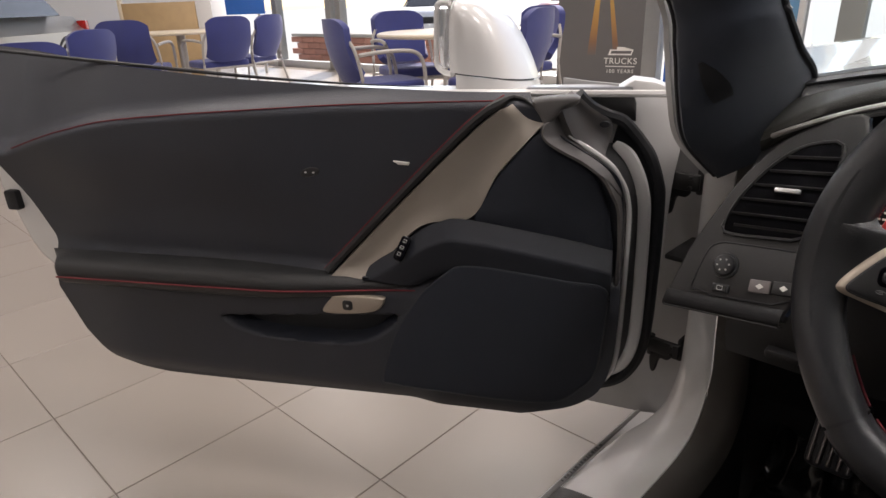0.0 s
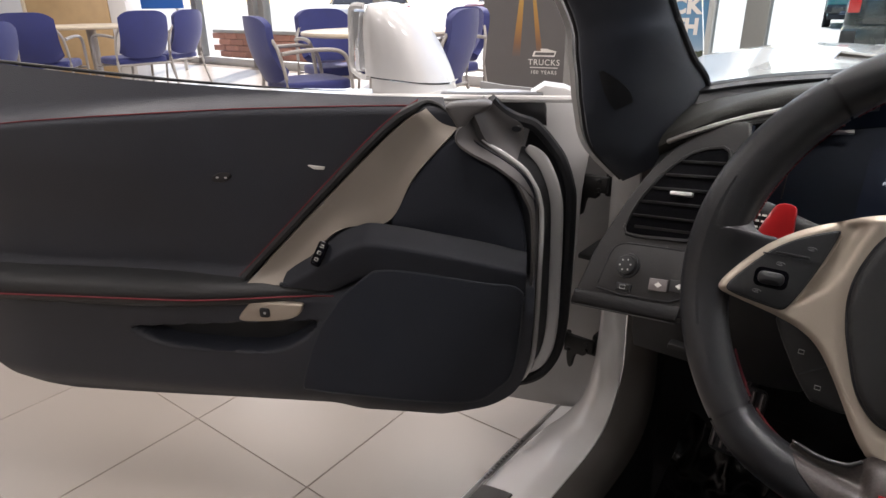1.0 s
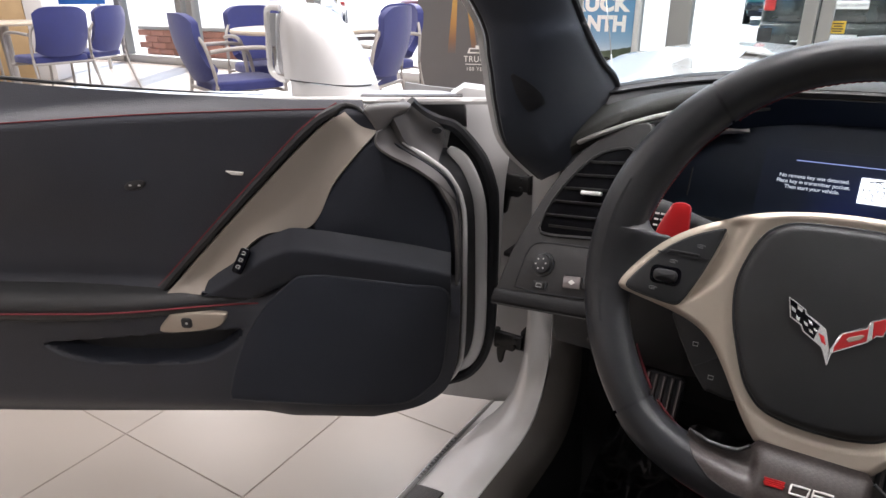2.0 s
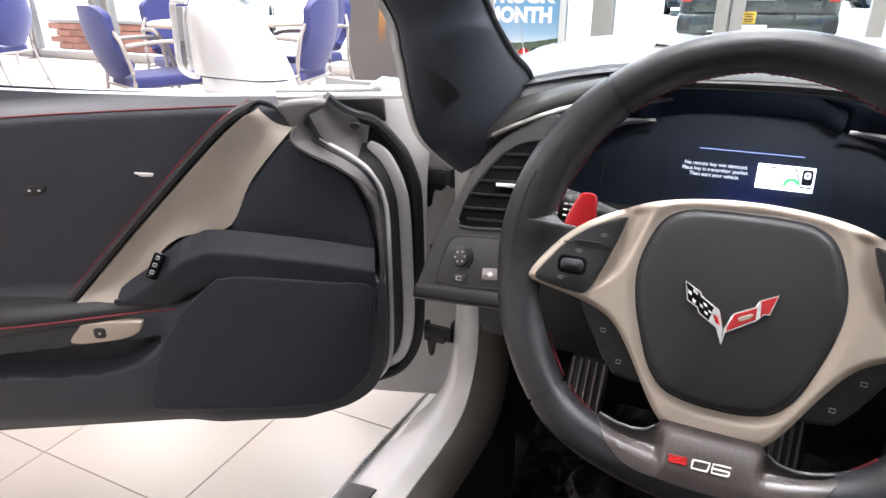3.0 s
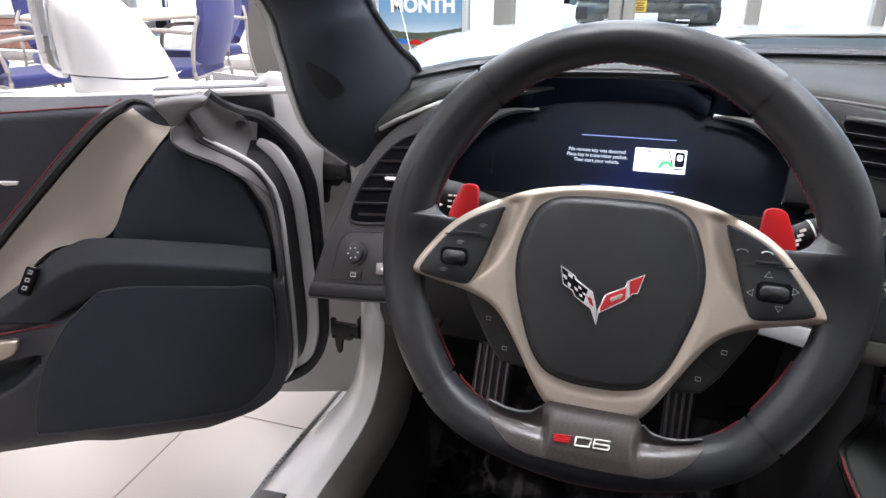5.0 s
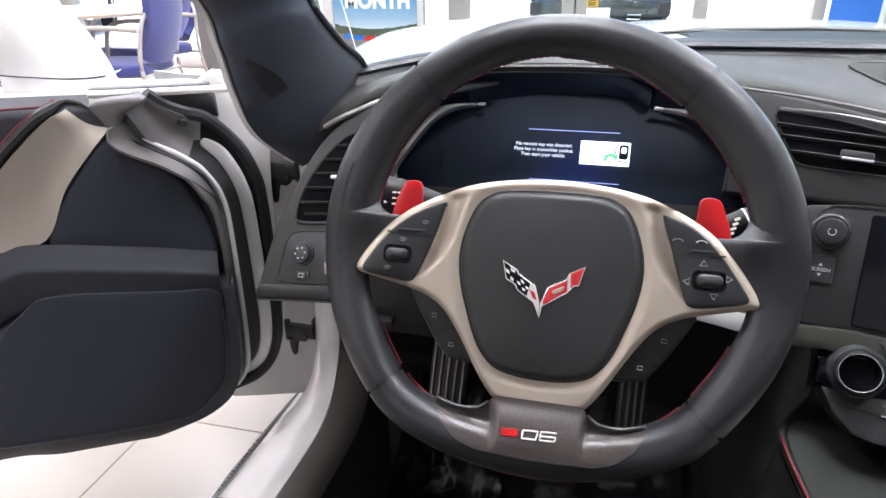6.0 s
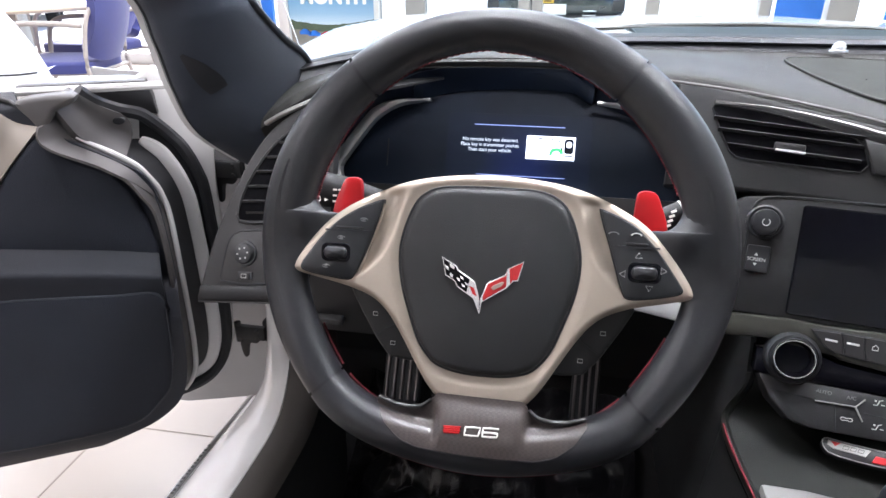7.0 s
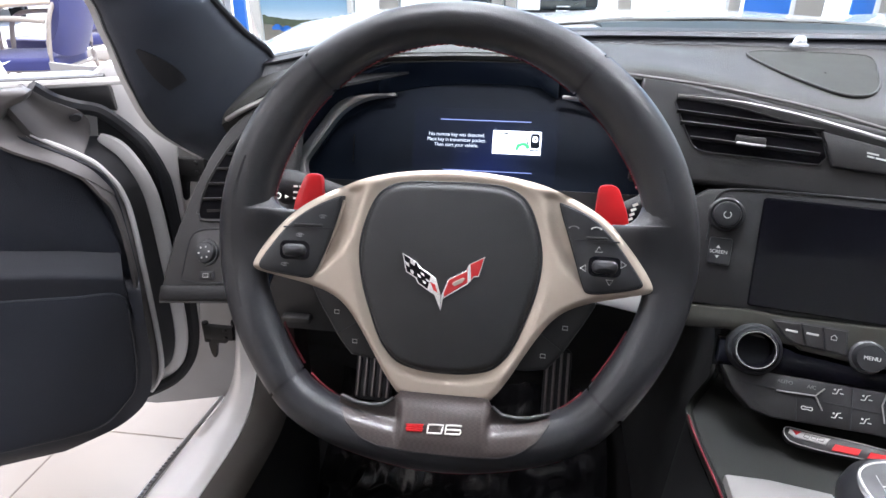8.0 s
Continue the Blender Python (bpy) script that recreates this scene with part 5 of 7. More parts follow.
brow = [(-0.128, 0.040), (-0.115, 0.058), (-0.08, 0.068), (-0.02, 0.072), (0.03, 0.070), (0.055, 0.064), (0.070, 0.054), (0.082, 0.047)]
part("inner_hood", sheet([[CLUS @ (p + Vector((0, dy, w))) for p in spline([(a, b, 0) for a, b in brow], 5)] for dy, w in ((0.0, 0.0), (0.003, 0.03), (0.010, 0.040), (0.016, 0.036))], 0.003), DIAL, dash)
trim_o = spline([(-0.1080, 0.0408, 0.034), (-0.1418, 0.0400, 0.035), (-0.1693, 0.0338, 0.035), (-0.1841, 0.0222, 0.035), (-0.2024, -0.0025, 0.035), (-0.2221, -0.0305, 0.035), (-0.2299, -0.0445, 0.035), (-0.226, -0.0615, 0.035), (-0.2194, -0.0762, 0.035)], 5)
trim_i = spline([(-0.1085, 0.0405, 0.033), (-0.1420, 0.0365, 0.029), (-0.1645, 0.0280, 0.023), (-0.1797, 0.0152, 0.023), (-0.1975, -0.0092, 0.023), (-0.2120, -0.0304, 0.023), (-0.2200, -0.0455, 0.023), (-0.2150, -0.0640, 0.023), (-0.2080, -0.0780, 0.023)], 5)
for sign in (1, -1):
    rows = []
    for k, (a, b) in enumerate(zip(trim_o, trim_i)):
        a, b = Vector((a.x, a.y, 0.0325)), a.lerp(b, 1.45)
        b.z = 0.031
        rows.append([CLUS @ Vector((p.x if sign == 1 else -p.x - 0.0215, p.y + (0.0 if sign == 1 else 0.0032), p.z)) for p in (a, a.lerp(b, 0.2) + Vector((0, 0, 0.0012)), a.lerp(b, 0.8) + Vector((0, 0, 0.0012)), b, b + Vector((0, 0, -0.012)))])
    part("cluster_trim", sheet(rows if sign == 1 else rows[:34], 0.002), SILVER, dash, "bright metal cluster trim")
part("display", plate(rounded(-0.090, 0.085, -0.056, 0.033, 0.006), -0.004, -0.0016, 0.0001, 1), LIT_BLUE, dash, "lit driver display with key message", m=CLUS)
for k, line in enumerate(("No remote key was detected.", "Place key in transmitter pocket.", "Then start your vehicle.")):
    lettering("display_text", line, 0.0060, LIT_TEXT, dash, CLUS @ Matrix.Translation((-0.0362, 0.0007 - 0.0063 * k, 0.0008)), 0.0001, "CENTER", 0.95)
part("display_picture", plate(rounded(0.0082, 0.0662, -0.0200, 0.0078, 0.0006), -0.001, 0.001, 0.0001, 1), LIT_WHITE, dash, "lit white key picture", m=CLUS)
part("picture_mark", plate(rounded(0.0535, 0.0645, -0.0125, 0.0052, 0.003), 0.0008, 0.0014, 0.0001, 1), DIAL, dash, m=CLUS)
part("picture_mark", plate(rounded(0.0560, 0.0620, -0.0050, 0.0020, 0.002), 0.0012, 0.0017, 0.0001, 1), LIT_WHITE, dash, m=CLUS)
part("picture_mark", plate(rounded(0.0580, 0.0600, -0.0030, 0.0005, 0.0008), 0.0014, 0.0020, 0.0001, 1), DIAL, dash, m=CLUS)
part("picture_mark", tube([CLUS @ Vector(p) for p in ((0.0442, 0.0060, 0.0014), (0.0462, 0.0055, 0.0014), (0.0512, -0.0085, 0.0014), (0.0535, -0.0150, 0.0014), (0.0645, -0.0150, 0.0014))], 0.0010, 4), DIAL, dash)
part("picture_mark", tube([CLUS @ Vector((0.0445 + 0.0070 * math.cos(t), -0.0150 + 0.0072 * math.sin(t), 0.0014)) for t in np.linspace(0.3, 3.2, 9)], 0.0021, 5), LIT_GREEN, dash)
for x, y, rx, ry in ((0.0215, -0.0060, 0.0100, 0.0105), (0.0215, -0.0060, 0.0035, 0.0035), (0.0310, 0.0020, 0.0100, 0.0030)):
    part("picture_mark", tube([CLUS @ Vector((x + rx * math.cos(t), y + ry * math.sin(t), 0.0012)) for t in np.linspace(0, 6.0, 16)], 0.00045, 4, closed=True), HINGE, dash)
for x0, y0, x1, y1 in ((0.0100, 0.0035, 0.0430, 0.0045), (0.0120, -0.0060, 0.0180, -0.0055), (0.0250, -0.0055, 0.0315, -0.0060), (0.0215, -0.0095, 0.0215, -0.0160), (0.0100, -0.0120, 0.0140, -0.0165), (0.0320, -0.0100, 0.0500, -0.0060)):
    part("picture_mark", tube([CLUS @ Vector((x0, y0, 0.0012)), CLUS @ Vector(((x0 + x1) / 2, (y0 + y1) / 2 + 0.0012, 0.0012)), CLUS @ Vector((x1, y1, 0.0012))], 0.00045, 4), HINGE, dash)
for y, x0, x1 in ((0.0192, -0.057, 0.053), (-0.0420, -0.051, 0.057)):
    part("display_line", box(x0, x1, y - 0.00026, y + 0.00026, -0.002, 0.0), LIT_LINE, dash, m=CLUS)
part("gauge_needle", box(-0.1657, -0.1643, -0.038, -0.004, 0.0005, 0.0015), PLASTIC_GREY, dash, m=CLUS)

# fascia right of the wheel with the centre vent
FASC = frame_of((0.60, 1.06, 0.83), (math.cos(radians(10)), -math.sin(radians(10)), 0), (0, 0.35, 0.94))
o = [(-0.085, 0.047), (-0.05, 0.0455), (0.0314, 0.030), (0.0828, 0.020), (0.1387, 0.010), (0.35, -0.030), (0.60, -0.05), (0.60, -0.13), (0.35, -0.10), (0.1513, -0.064), (0.0709, -0.059), (-0.018, -0.058), (-0.050, -0.062), (-0.085, -0.06)]
part("centre_fascia", plate(o, -0.07, 0.0, 0.005, 3), PLASTIC_GREY, dash, "dark grey centre fascia", m=FASC)
rid = [(-0.10, 0.0472, 0.004), (-0.0858, 0.0459, 0.005), (-0.0218, 0.0398, 0.006), (0.0314, 0.0319, 0.006), (0.0824, 0.0229, 0.006), (0.1402, 0.0086, 0.006), (0.35, -0.045, 0.006)]
part("fascia_ridge", tube([FASC @ p for p in spline(rid, 5)], 0.0016, 8), COVER, dash)
blade_t = spline([(-0.0473, 0.0292, 0.003), (0.0064, 0.0275, 0.004), (0.0583, 0.0201, 0.004), (0.1084, 0.0093, 0.004), (0.1413, 0.0013, 0.004), (0.35, -0.050, 0.004)], 6)
blade_b = spline([(-0.0470, 0.0280, 0.003), (0.0070, 0.0231, 0.006), (0.0592, 0.0141, 0.007), (0.1095, 0.0024, 0.007), (0.1425, -0.0060, 0.007), (0.35, -0.058, 0.007)], 6)
part("fascia_trim", sheet([[FASC @ (p.lerp(q, k / 4) + Vector((0, 0, 0.002 * math.sin(math.pi * k / 4)))) for k in range(5)] for p, q in zip(blade_t, [p.lerp(q, 0.6) for p, q in zip(blade_t, blade_b)])], 0.002), TRIM_GREY, dash, "satin blade trim over the vents")
o = rounded_corners([(-0.0505, 0.0258), (-0.0450, 0.0141), (-0.0336, -0.0085), (-0.0240, -0.0235), (-0.0100, -0.0262), (0.0150, -0.0268), (0.0659, -0.0285), (0.0985, -0.0290), (0.0893, 0.0000), (0.0606, 0.0100), (0.0078, 0.0215), (-0.0384, 0.0265)], 1)
# no opening behind this plate either, the dark depth is only coloured on
part("vent_frame", plate(o, -0.02, 0.0014, 0.001, 2), VENT_SHADE, dash, "black slatted air vent", m=FASC)
part("vent_lip", tube([FASC @ Vector((a, b, 0.0012)) for a, b in o], 0.0009, 6, closed=True), PLASTIC, dash)
for a0, b0, b1 in ((-0.0462, 0.0145, 0.0050), (-0.0409, 0.0032, -0.0036), (-0.0296, -0.0114, -0.0178)):
    rows = [[FASC @ Vector((a0 + (0.0895 - a0) * i / 6, b0 + (b1 - b0) * i / 6 + dv, dw)) for dv, dw in ((-0.0060, -0.004), (-0.0012, 0.0040), (0.0, 0.0050), (0.0005, 0.0046), (0.0008, 0.0000))] for i in range(7)]
    part("vent_slat", sheet(rows, 0.0006), PLASTIC, dash)
    # slightly lighter line along each slat, drawn for its edge highlight
    part("slat_glint", tube([FASC @ Vector((a0 + (0.0890 - a0) * i / 6, b0 + (b1 - b0) * i / 6, 0.0050)) for i in range(7)], 0.0004, 4), PLASTIC_GREY, dash)
part("vent_tab", box(-0.0140, 0.0140, -0.0040, 0.0040, 0, 0.004, 0.0018), PLASTIC_GREY, dash, m=FASC @ Matrix.Translation((0.0262, -0.0115, 0.006)) @ pose(0, 0, 0, 0, 0, -3))
part("tab_edge", box(-0.0135, 0.0135, -0.0012, 0.0012, 0, 0.004, 0.0008), SILVER, dash, m=FASC @ Matrix.Translation((0.0270, -0.0155, 0.007)) @ pose(0, 0, 0, 0, 0, -3))
o = [(0.0880, 0.0030), (0.1425, -0.0080), (0.30, -0.045), (0.31, -0.075), (0.1465, -0.0335), (0.1005, -0.0300)]
part("airbag_panel", plate(o, -0.01, 0.0060, 0.003, 2), PLASTIC_GREY, dash, "dark panel with small pale print", m=FASC)
for a, b, w in ((0.1277, -0.0134, 0.010), (0.1283, -0.0166, 0.006), (0.1355, -0.0178, 0.011)):
    part("panel_symbol", plate([(a, b), (a + w, b - w * 0.16), (a + w, b - w * 0.16 - 0.0016), (a, b - 0.0016)], 0.005, 0.0064, 0.0001, 1), INK, dash, m=FASC)

# centre stack
STACK = frame_of((0.60, 0.98, 0.76), (math.cos(radians(10)), -math.sin(radians(10)), 0), (0, 0.35, 0.94))
o = [(-0.034, 0.018), (-0.022, 0.028), (0.0, 0.0310), (0.22, 0.036), (0.23, -0.075), (0.12, -0.080), (-0.022, -0.082)]
stack = part("media_panel", plate(o, -0.06, 0.0, 0.003, 2), PLASTIC, car, "dark centre panel with blank display and climate controls", m=STACK)
part("panel_edge", tube([STACK @ p for p in spline([(-0.0170, -0.02, 0.0), (-0.0160, 0.0098, 0.0), (-0.0144, 0.0208, 0.0), (-0.0093, 0.0267, 0.0), (0.0, 0.0300, 0.0), (0.0475, 0.0325, 0.0), (0.22, 0.034, 0.0)], 4)], 0.0010, 6), BUTTON, stack)
part("screen", plate(rounded(0.0262, 0.205, -0.0765, 0.0255, 0.003), -0.002, 0.0018, 0.0012, 1), GLOSS, stack, "switched-off glossy centre display", m=STACK)
pw = STACK @ Matrix.Translation((-0.0038, 0.0059, 0.0))
part("power_knob", turned([(0.0, 0.012), (0.009, 0.012), (0.0115, 0.0112), (0.0123, 0.009), (0.0125, 0.0)], 28, pw), BUTTON, stack, "black power and volume knob")
part("knob_ring", turned([(0.0123, 0.0), (0.0160, 0.0), (0.0163, 0.0035), (0.0145, 0.005), (0.0123, 0.0045)], 28, pw), BUTTON, stack)
part("power_symbol", tube([pw @ Vector((0.0032 * math.cos(t), 0.0032 * math.sin(t), 0.0123)) for t in np.linspace(2.1, 7.3, 12)], 0.0004, 4), INK, stack)
part("screen_button", plate(rounded(-0.0145, 0.0055, -0.0420, -0.0165, 0.002), 0.0, 0.0025, 0.001, 2), BUTTON, stack, m=STACK)
for b, s in ((-0.0250, 1), (-0.0345, -1)):
    part("button_symbol", plate([(-0.0080, b - 0.0012 * s), (-0.0045, b - 0.0012 * s), (-0.00625, b + 0.0014 * s)], 0.002, 0.0029, 0.0001, 1), INK, stack, m=STACK)
lettering("screen_text", "SCREEN", 0.0046, INK, stack, STACK @ Matrix.Translation((-0.0055, -0.0298, 0.0026)), 0.0002, "CENTER", 0.95)
o = [(-0.110, -0.0805), (-0.0224, -0.0835), (0.03, -0.0800), (0.06, -0.0815), (0.24, -0.0735), (0.24, -0.1120), (0.130, -0.1150), (0.075, -0.1100), (0.060, -0.094), (0.0, -0.1030), (-0.0217, -0.1050), (-0.110, -0.096)]
part("stack_trim", plate(o, -0.02, 0.006, 0.003, 2), SATIN_DARK, stack, "satin metal strip with menu buttons", m=STACK)
# lighter metal over the strip's left end, put there for its bright reflection
part("trim_end_glare", plate([(-0.1095, -0.0812), (-0.0300, -0.0832), (-0.0300, -0.1036), (-0.0700, -0.1000), (-0.1095, -0.0965)], -0.01, 0.0072, 0.0012, 2), SILVER, stack, "left end of the metal strip, paled for its reflection", m=STACK)
CELLS = ([(0.0495, -0.0860), (0.0720, -0.0850), (0.0780, -0.1043), (0.0690, -0.1033), (0.0620, -0.0995)], [(0.0729, -0.0850), (0.0899, -0.0853), (0.0940, -0.1053), (0.0789, -0.1044)], [(0.0908, -0.0853), (0.1094, -0.0855), (0.1118, -0.1072), (0.0949, -0.1055)])
part("button_gap", plate([(0.0480, -0.0850), (0.0722, -0.0840), (0.1104, -0.0845), (0.1130, -0.1086), (0.0800, -0.1055), (0.0665, -0.1042), (0.0590, -0.0990)], 0.004, 0.0066, 0.0004, 1), RUBBER, stack, m=STACK)
for o in CELLS:
    part("menu_button", plate(o, 0.004, 0.0076, 0.0006, 1), PLASTIC_GREY, stack, "dark menu button with pale print", m=STACK)
for a in (0.0656, 0.0827):
    part("button_symbol", plate([(a - 0.0050, -0.0917), (a + 0.0050, -0.0922), (a + 0.0050, -0.0940), (a - 0.0050, -0.0935)], 0.007, 0.0080, 0.0001, 1), INK, stack, m=STACK)
part("button_symbol", tube([STACK @ Vector((0.0999 + dx, -0.0930 + dy, 0.0079)) for dx, dy in ((-0.0022, -0.0020), (0.0022, -0.0020), (0.0022, 0.0006), (0.0, 0.0026), (-0.0022, 0.0006))], 0.0004, 4, closed=True), INK, stack)
o = [(0.008, -0.112), (0.060, -0.1080), (0.075, -0.1135), (0.130, -0.1180), (0.24, -0.1140), (0.24, -0.1360), (0.146, -0.1345), (0.03, -0.1365), (0.008, -0.1340)]
part("stack_band", plate(o, -0.02, 0.004, 0.002, 2), GLOSS, stack, m=STACK)


def ring_knob(a, b, r, name, label):
    m = STACK @ Matrix.Translation((a, b, 0.004)) @ pose(0, 0, 0, -6, 0, 0)
    part(name, turned([(r * 1.42, -0.006), (r * 1.40, 0.004), (r * 1.30, 0.0085), (r * 1.20, 0.0105), (r * 1.18, 0.0090), (r * 1.06, 0.0145), (r * 1.0, 0.0135)], 36, m), BUTTON, stack, label)
    part("knob_ring", turned([(r * 1.02, 0.0140), (r * 1.0, 0.0156), (r * 0.95, 0.0156), (r * 0.91, 0.0120)], 32, m), CHROME, stack)
    part("knob_face", turned([(r * 0.91, 0.0130), (r * 0.86, 0.0060), (r * 0.8, 0.0030), (0.0, 0.0030)], 32, m), GLOSS, stack)


ring_knob(0.0373, -0.1154, 0.0172, "climate_knob", "round climate knob with chrome ring")
mk = STACK @ Matrix.Translation((0.1281, -0.1059, 0.004)) @ pose(0, 0, 0, -6, 0, 0)
part("menu_knob", turned([(0.0150, 0.0), (0.0148, 0.004), (0.0128, 0.0055), (0.0125, 0.0125), (0.0116, 0.0152), (0.0, 0.0156)], 28, mk), BUTTON, stack, "black menu knob")
lettering("menu_text", "MENU", 0.0048, INK, stack, mk @ Matrix.Translation((0, 0, 0.0157)), 0.0002, "CENTER")
LOW = STACK @ Matrix.Translation((0, -0.134, 0.0)) @ pose(0, 0, 0, -14, 0, 0)
o = [(0.014, -0.002), (0.24, -0.002), (0.24, -0.044), (0.14, -0.0405), (0.060, -0.0430), (0.042, -0.0390), (0.024, -0.0230)]
part("climate_panel", plate(o, -0.03, 0.003, 0.002, 2), PLASTIC, stack, "black climate button panel", m=LOW)
for pts in ([(0.0615, -0.0175), (0.0935, -0.0160), (0.1005, -0.0080)], [(0.0935, -0.0160), (0.1000, -0.0280)], [(0.1490, -0.0030), (0.1460, -0.0140), (0.1490, -0.0290)]):
    part("button_divider", tube([LOW @ Vector((a, b, 0.0042)) for a, b in pts], 0.0007, 6), TRIM_GREY, stack)
lettering("auto_text", "AUTO", 0.0046, DIMINK, stack, LOW @ Matrix.Translation((0.0680, -0.0085, 0.0032)), 0.0002, "CENTER")
lettering("ac_text", "A/C", 0.0046, DIMINK, stack, LOW @ Matrix.Translation((0.0900, -0.0090, 0.0032)), 0.0002, "CENTER")
for a, b in ((0.1110, -0.0088), (0.1119, -0.0300), (0.1336, -0.0098), (0.1345, -0.0302)):
    part("fan_symbol", tube([LOW @ Vector((a + dx, b + dy, 0.0038)) for dx, dy in ((-0.0042, -0.0022), (-0.0012, -0.0022), (0.0006, 0.0022), (0.0030, 0.0030))], 0.0005, 4), INK, stack)
    part("fan_symbol", turned([(0.0, 0.0006), (0.0009, 0.0006), (0.0009, 0.0)], 8, LOW @ Matrix.Translation((a - 0.0024, b + 0.0016, 0.0032))), INK, stack)
    part("fan_symbol", tube([LOW @ Vector((a + dx, b + dy, 0.0038)) for dx, dy in ((0.0018, -0.0012), (0.0046, -0.0012))], 0.0005, 4), INK, stack)
part("car_symbol", tube([LOW @ Vector((0.0878 + 0.0046 * math.cos(t), -0.0285 + 0.0015 * math.sin(t) + 0.0006 * math.sin(3 * t), 0.0038)) for t in np.linspace(0, 2 * math.pi, 14, endpoint=False)], 0.0004, 4, closed=True), INK, stack)
for pts in ([(0.0240, -0.0150), (0.0600, -0.0158)], [(0.1225, -0.0030), (0.1235, -0.0400)], [(0.1010, -0.0198), (0.1460, -0.0205)], [(0.0780, -0.0200), (0.0800, -0.0415)]):
    part("button_gap", tube([LOW @ Vector((a, b, 0.0032)) for a, b in pts], 0.0006, 4), RUBBER, stack)

# console and tunnel
CONS = [(1.0, 0.585), (0.96, 0.572), (0.93, 0.564), (0.90, 0.558), (0.83, 0.551), (0.70, 0.540), (0.45, 0.53), (0.0, 0.53)]
prof = spline([(0, y, z) for y, z in CONS], 5)
def console_x(y):
    """The console's left edge, which swings inward towards the fascia."""
    return 0.603 - 0.016 * soft(y, 0.80, 0.95) + 0.035 * soft(y, 0.935, 1.0)


rows = []
for i in range(13):
    t = i / 12
    rows.append([Vector((console_x(p.y) + 0.002 + 0.26 * t, p.y - 0.045 * t, p.z + 0.006 * math.sin(math.pi * t))) for p in prof])
console = part("centre_console", sheet(rows, 0.006), CONSOLE, car, "dark centre console beside the driver's footwell", smooth=60)
part("console_side", sheet([[Vector((console_x(p.y) - 0.002 - 0.03 * k, p.y, p.z - 0.010 - 0.40 * k)) for p in spline([(0, 1.30, 0.66), (0, 1.05, 0.655)] + [(0, y, z) for y, z in CONS], 4)] for k in (0, 0.03, 0.3, 0.7, 1.0)], 0.006), LEATHER, console)
part("console_roll", tube([Vector((console_x(p.y), p.y, p.z - 0.002)) for p in prof], 0.0045, 8), CONSOLE, console)
part("stitching", tube([Vector((console_x(p.y) - 0.0035, p.y, p.z + 0.0046)) for p in prof[10:]], 0.0011, 5), THREAD, console, "red stitched seam")
# pale plate laid on the console in place of its bright reflection
o = [(0.603, 0.8585), (0.640, 0.8590), (0.690, 0.8500), (0.705, 0.80), (0.705, 0.60), (0.603, 0.60)]
part("console_glare", plate(o, 0.540, 0.5630, 0.003, 2), TRIM_GREY, console, "pale plate drawn for light reflected off the console")
BADGE = frame_of((0.664, 0.902, 0.584), (0.94, -0.33, -0.02), (0.2, 0.75, 0.62))
o = rounded_corners([(-0.0030, -0.0010), (-0.0006, 0.0028), (0.0060, 0.0030), (0.0259, 0.0042), (0.0479, 0.0066), (0.0771, 0.0080), (0.120, 0.0105), (0.120, -0.0010), (0.0784, -0.0040), (0.0561, -0.0064), (0.0324, -0.0098), (0.0052, -0.0108), (-0.0006, -0.0068)], 1)
part("badge", plate(o, -0.006, 0.0052, 0.0015, 2), PLASTIC, console, "chrome and red console badge", m=BADGE)
part("badge_plate", plate([(0.0020, 0.0016), (0.0259, 0.0030), (0.0352, 0.0036), (0.0320, -0.0036), (0.0070, -0.0052), (0.0015, -0.0030)], 0.0, 0.0058, 0.0006, 1), TRIM_GREY, console, "brushed silver badge plate", m=BADGE)
for k in range(3):
    part("badge_symbol", tube([BADGE @ Vector((0.0145 + 0.0058 * k + dx, -0.0012 + 0.0005 * k + dy, 0.0060)) for dx, dy in ((0.0, 0.0014), (0.0042, 0.0017), (0.0034, -0.0014), (-0.0006, -0.0016))], 0.0004, 4, closed=True), HINGE, console)
part("badge_rim", tube([BADGE @ Vector((a, b, 0.0054)) for a, b in o], 0.0006, 6, closed=True), TRIM_GREY, console)
part("badge_inlay", plate([(0.0392, 0.0000), (0.0593, 0.0022), (0.0572, -0.0044), (0.0368, -0.0070)], 0.0, 0.0060, 0.0006, 1), RED, console, m=BADGE)
part("badge_inlay", plate([(0.0660, 0.0022), (0.115, 0.0070), (0.115, -0.0008), (0.0640, -0.0042)], 0.0, 0.0060, 0.0006, 1), RED, console, m=BADGE)
part("badge_inlay", plate([(0.004, 0.0010), (0.012, 0.0018), (0.008, -0.0030)], 0.0, 0.0062, 0.0004, 1), RED, console, m=BADGE)
sm = Matrix.Translation((0.686, 0.781, 0.622)) @ pose(0, 0, 0, 14, -6, 8)
part("gear_knob", turned([(0.0, 0.026), (0.014, 0.0258), (0.024, 0.022), (0.0305, 0.012), (0.0320, 0.0), (0.028, -0.014), (0.018, -0.030), (0.015, -0.070)], 32, sm), LEATHER_SMOOTH, console, "black gear knob with bright plaque")
o = rounded_corners([(-0.018, -0.020), (0.018, -0.020), (0.022, 0.010), (0.012, 0.020), (-0.012, 0.020), (-0.022, 0.010)])
part("knob_rim", tube([sm @ Vector((a, b, 0.0262 - 4.5 * (a * a + b * b) * 1.6)) for a, b in o], 0.0009, 8, closed=True), TRIM_GREY, console, "chrome plaque rim")
part("knob_cap", plate([(a * 0.9, b * 0.9) for a, b in o], 0.012, 0.0235, 0.001, 1, crown=0.0035), PLASTIC, console, "dark shift plaque with pale gate lines", m=sm)
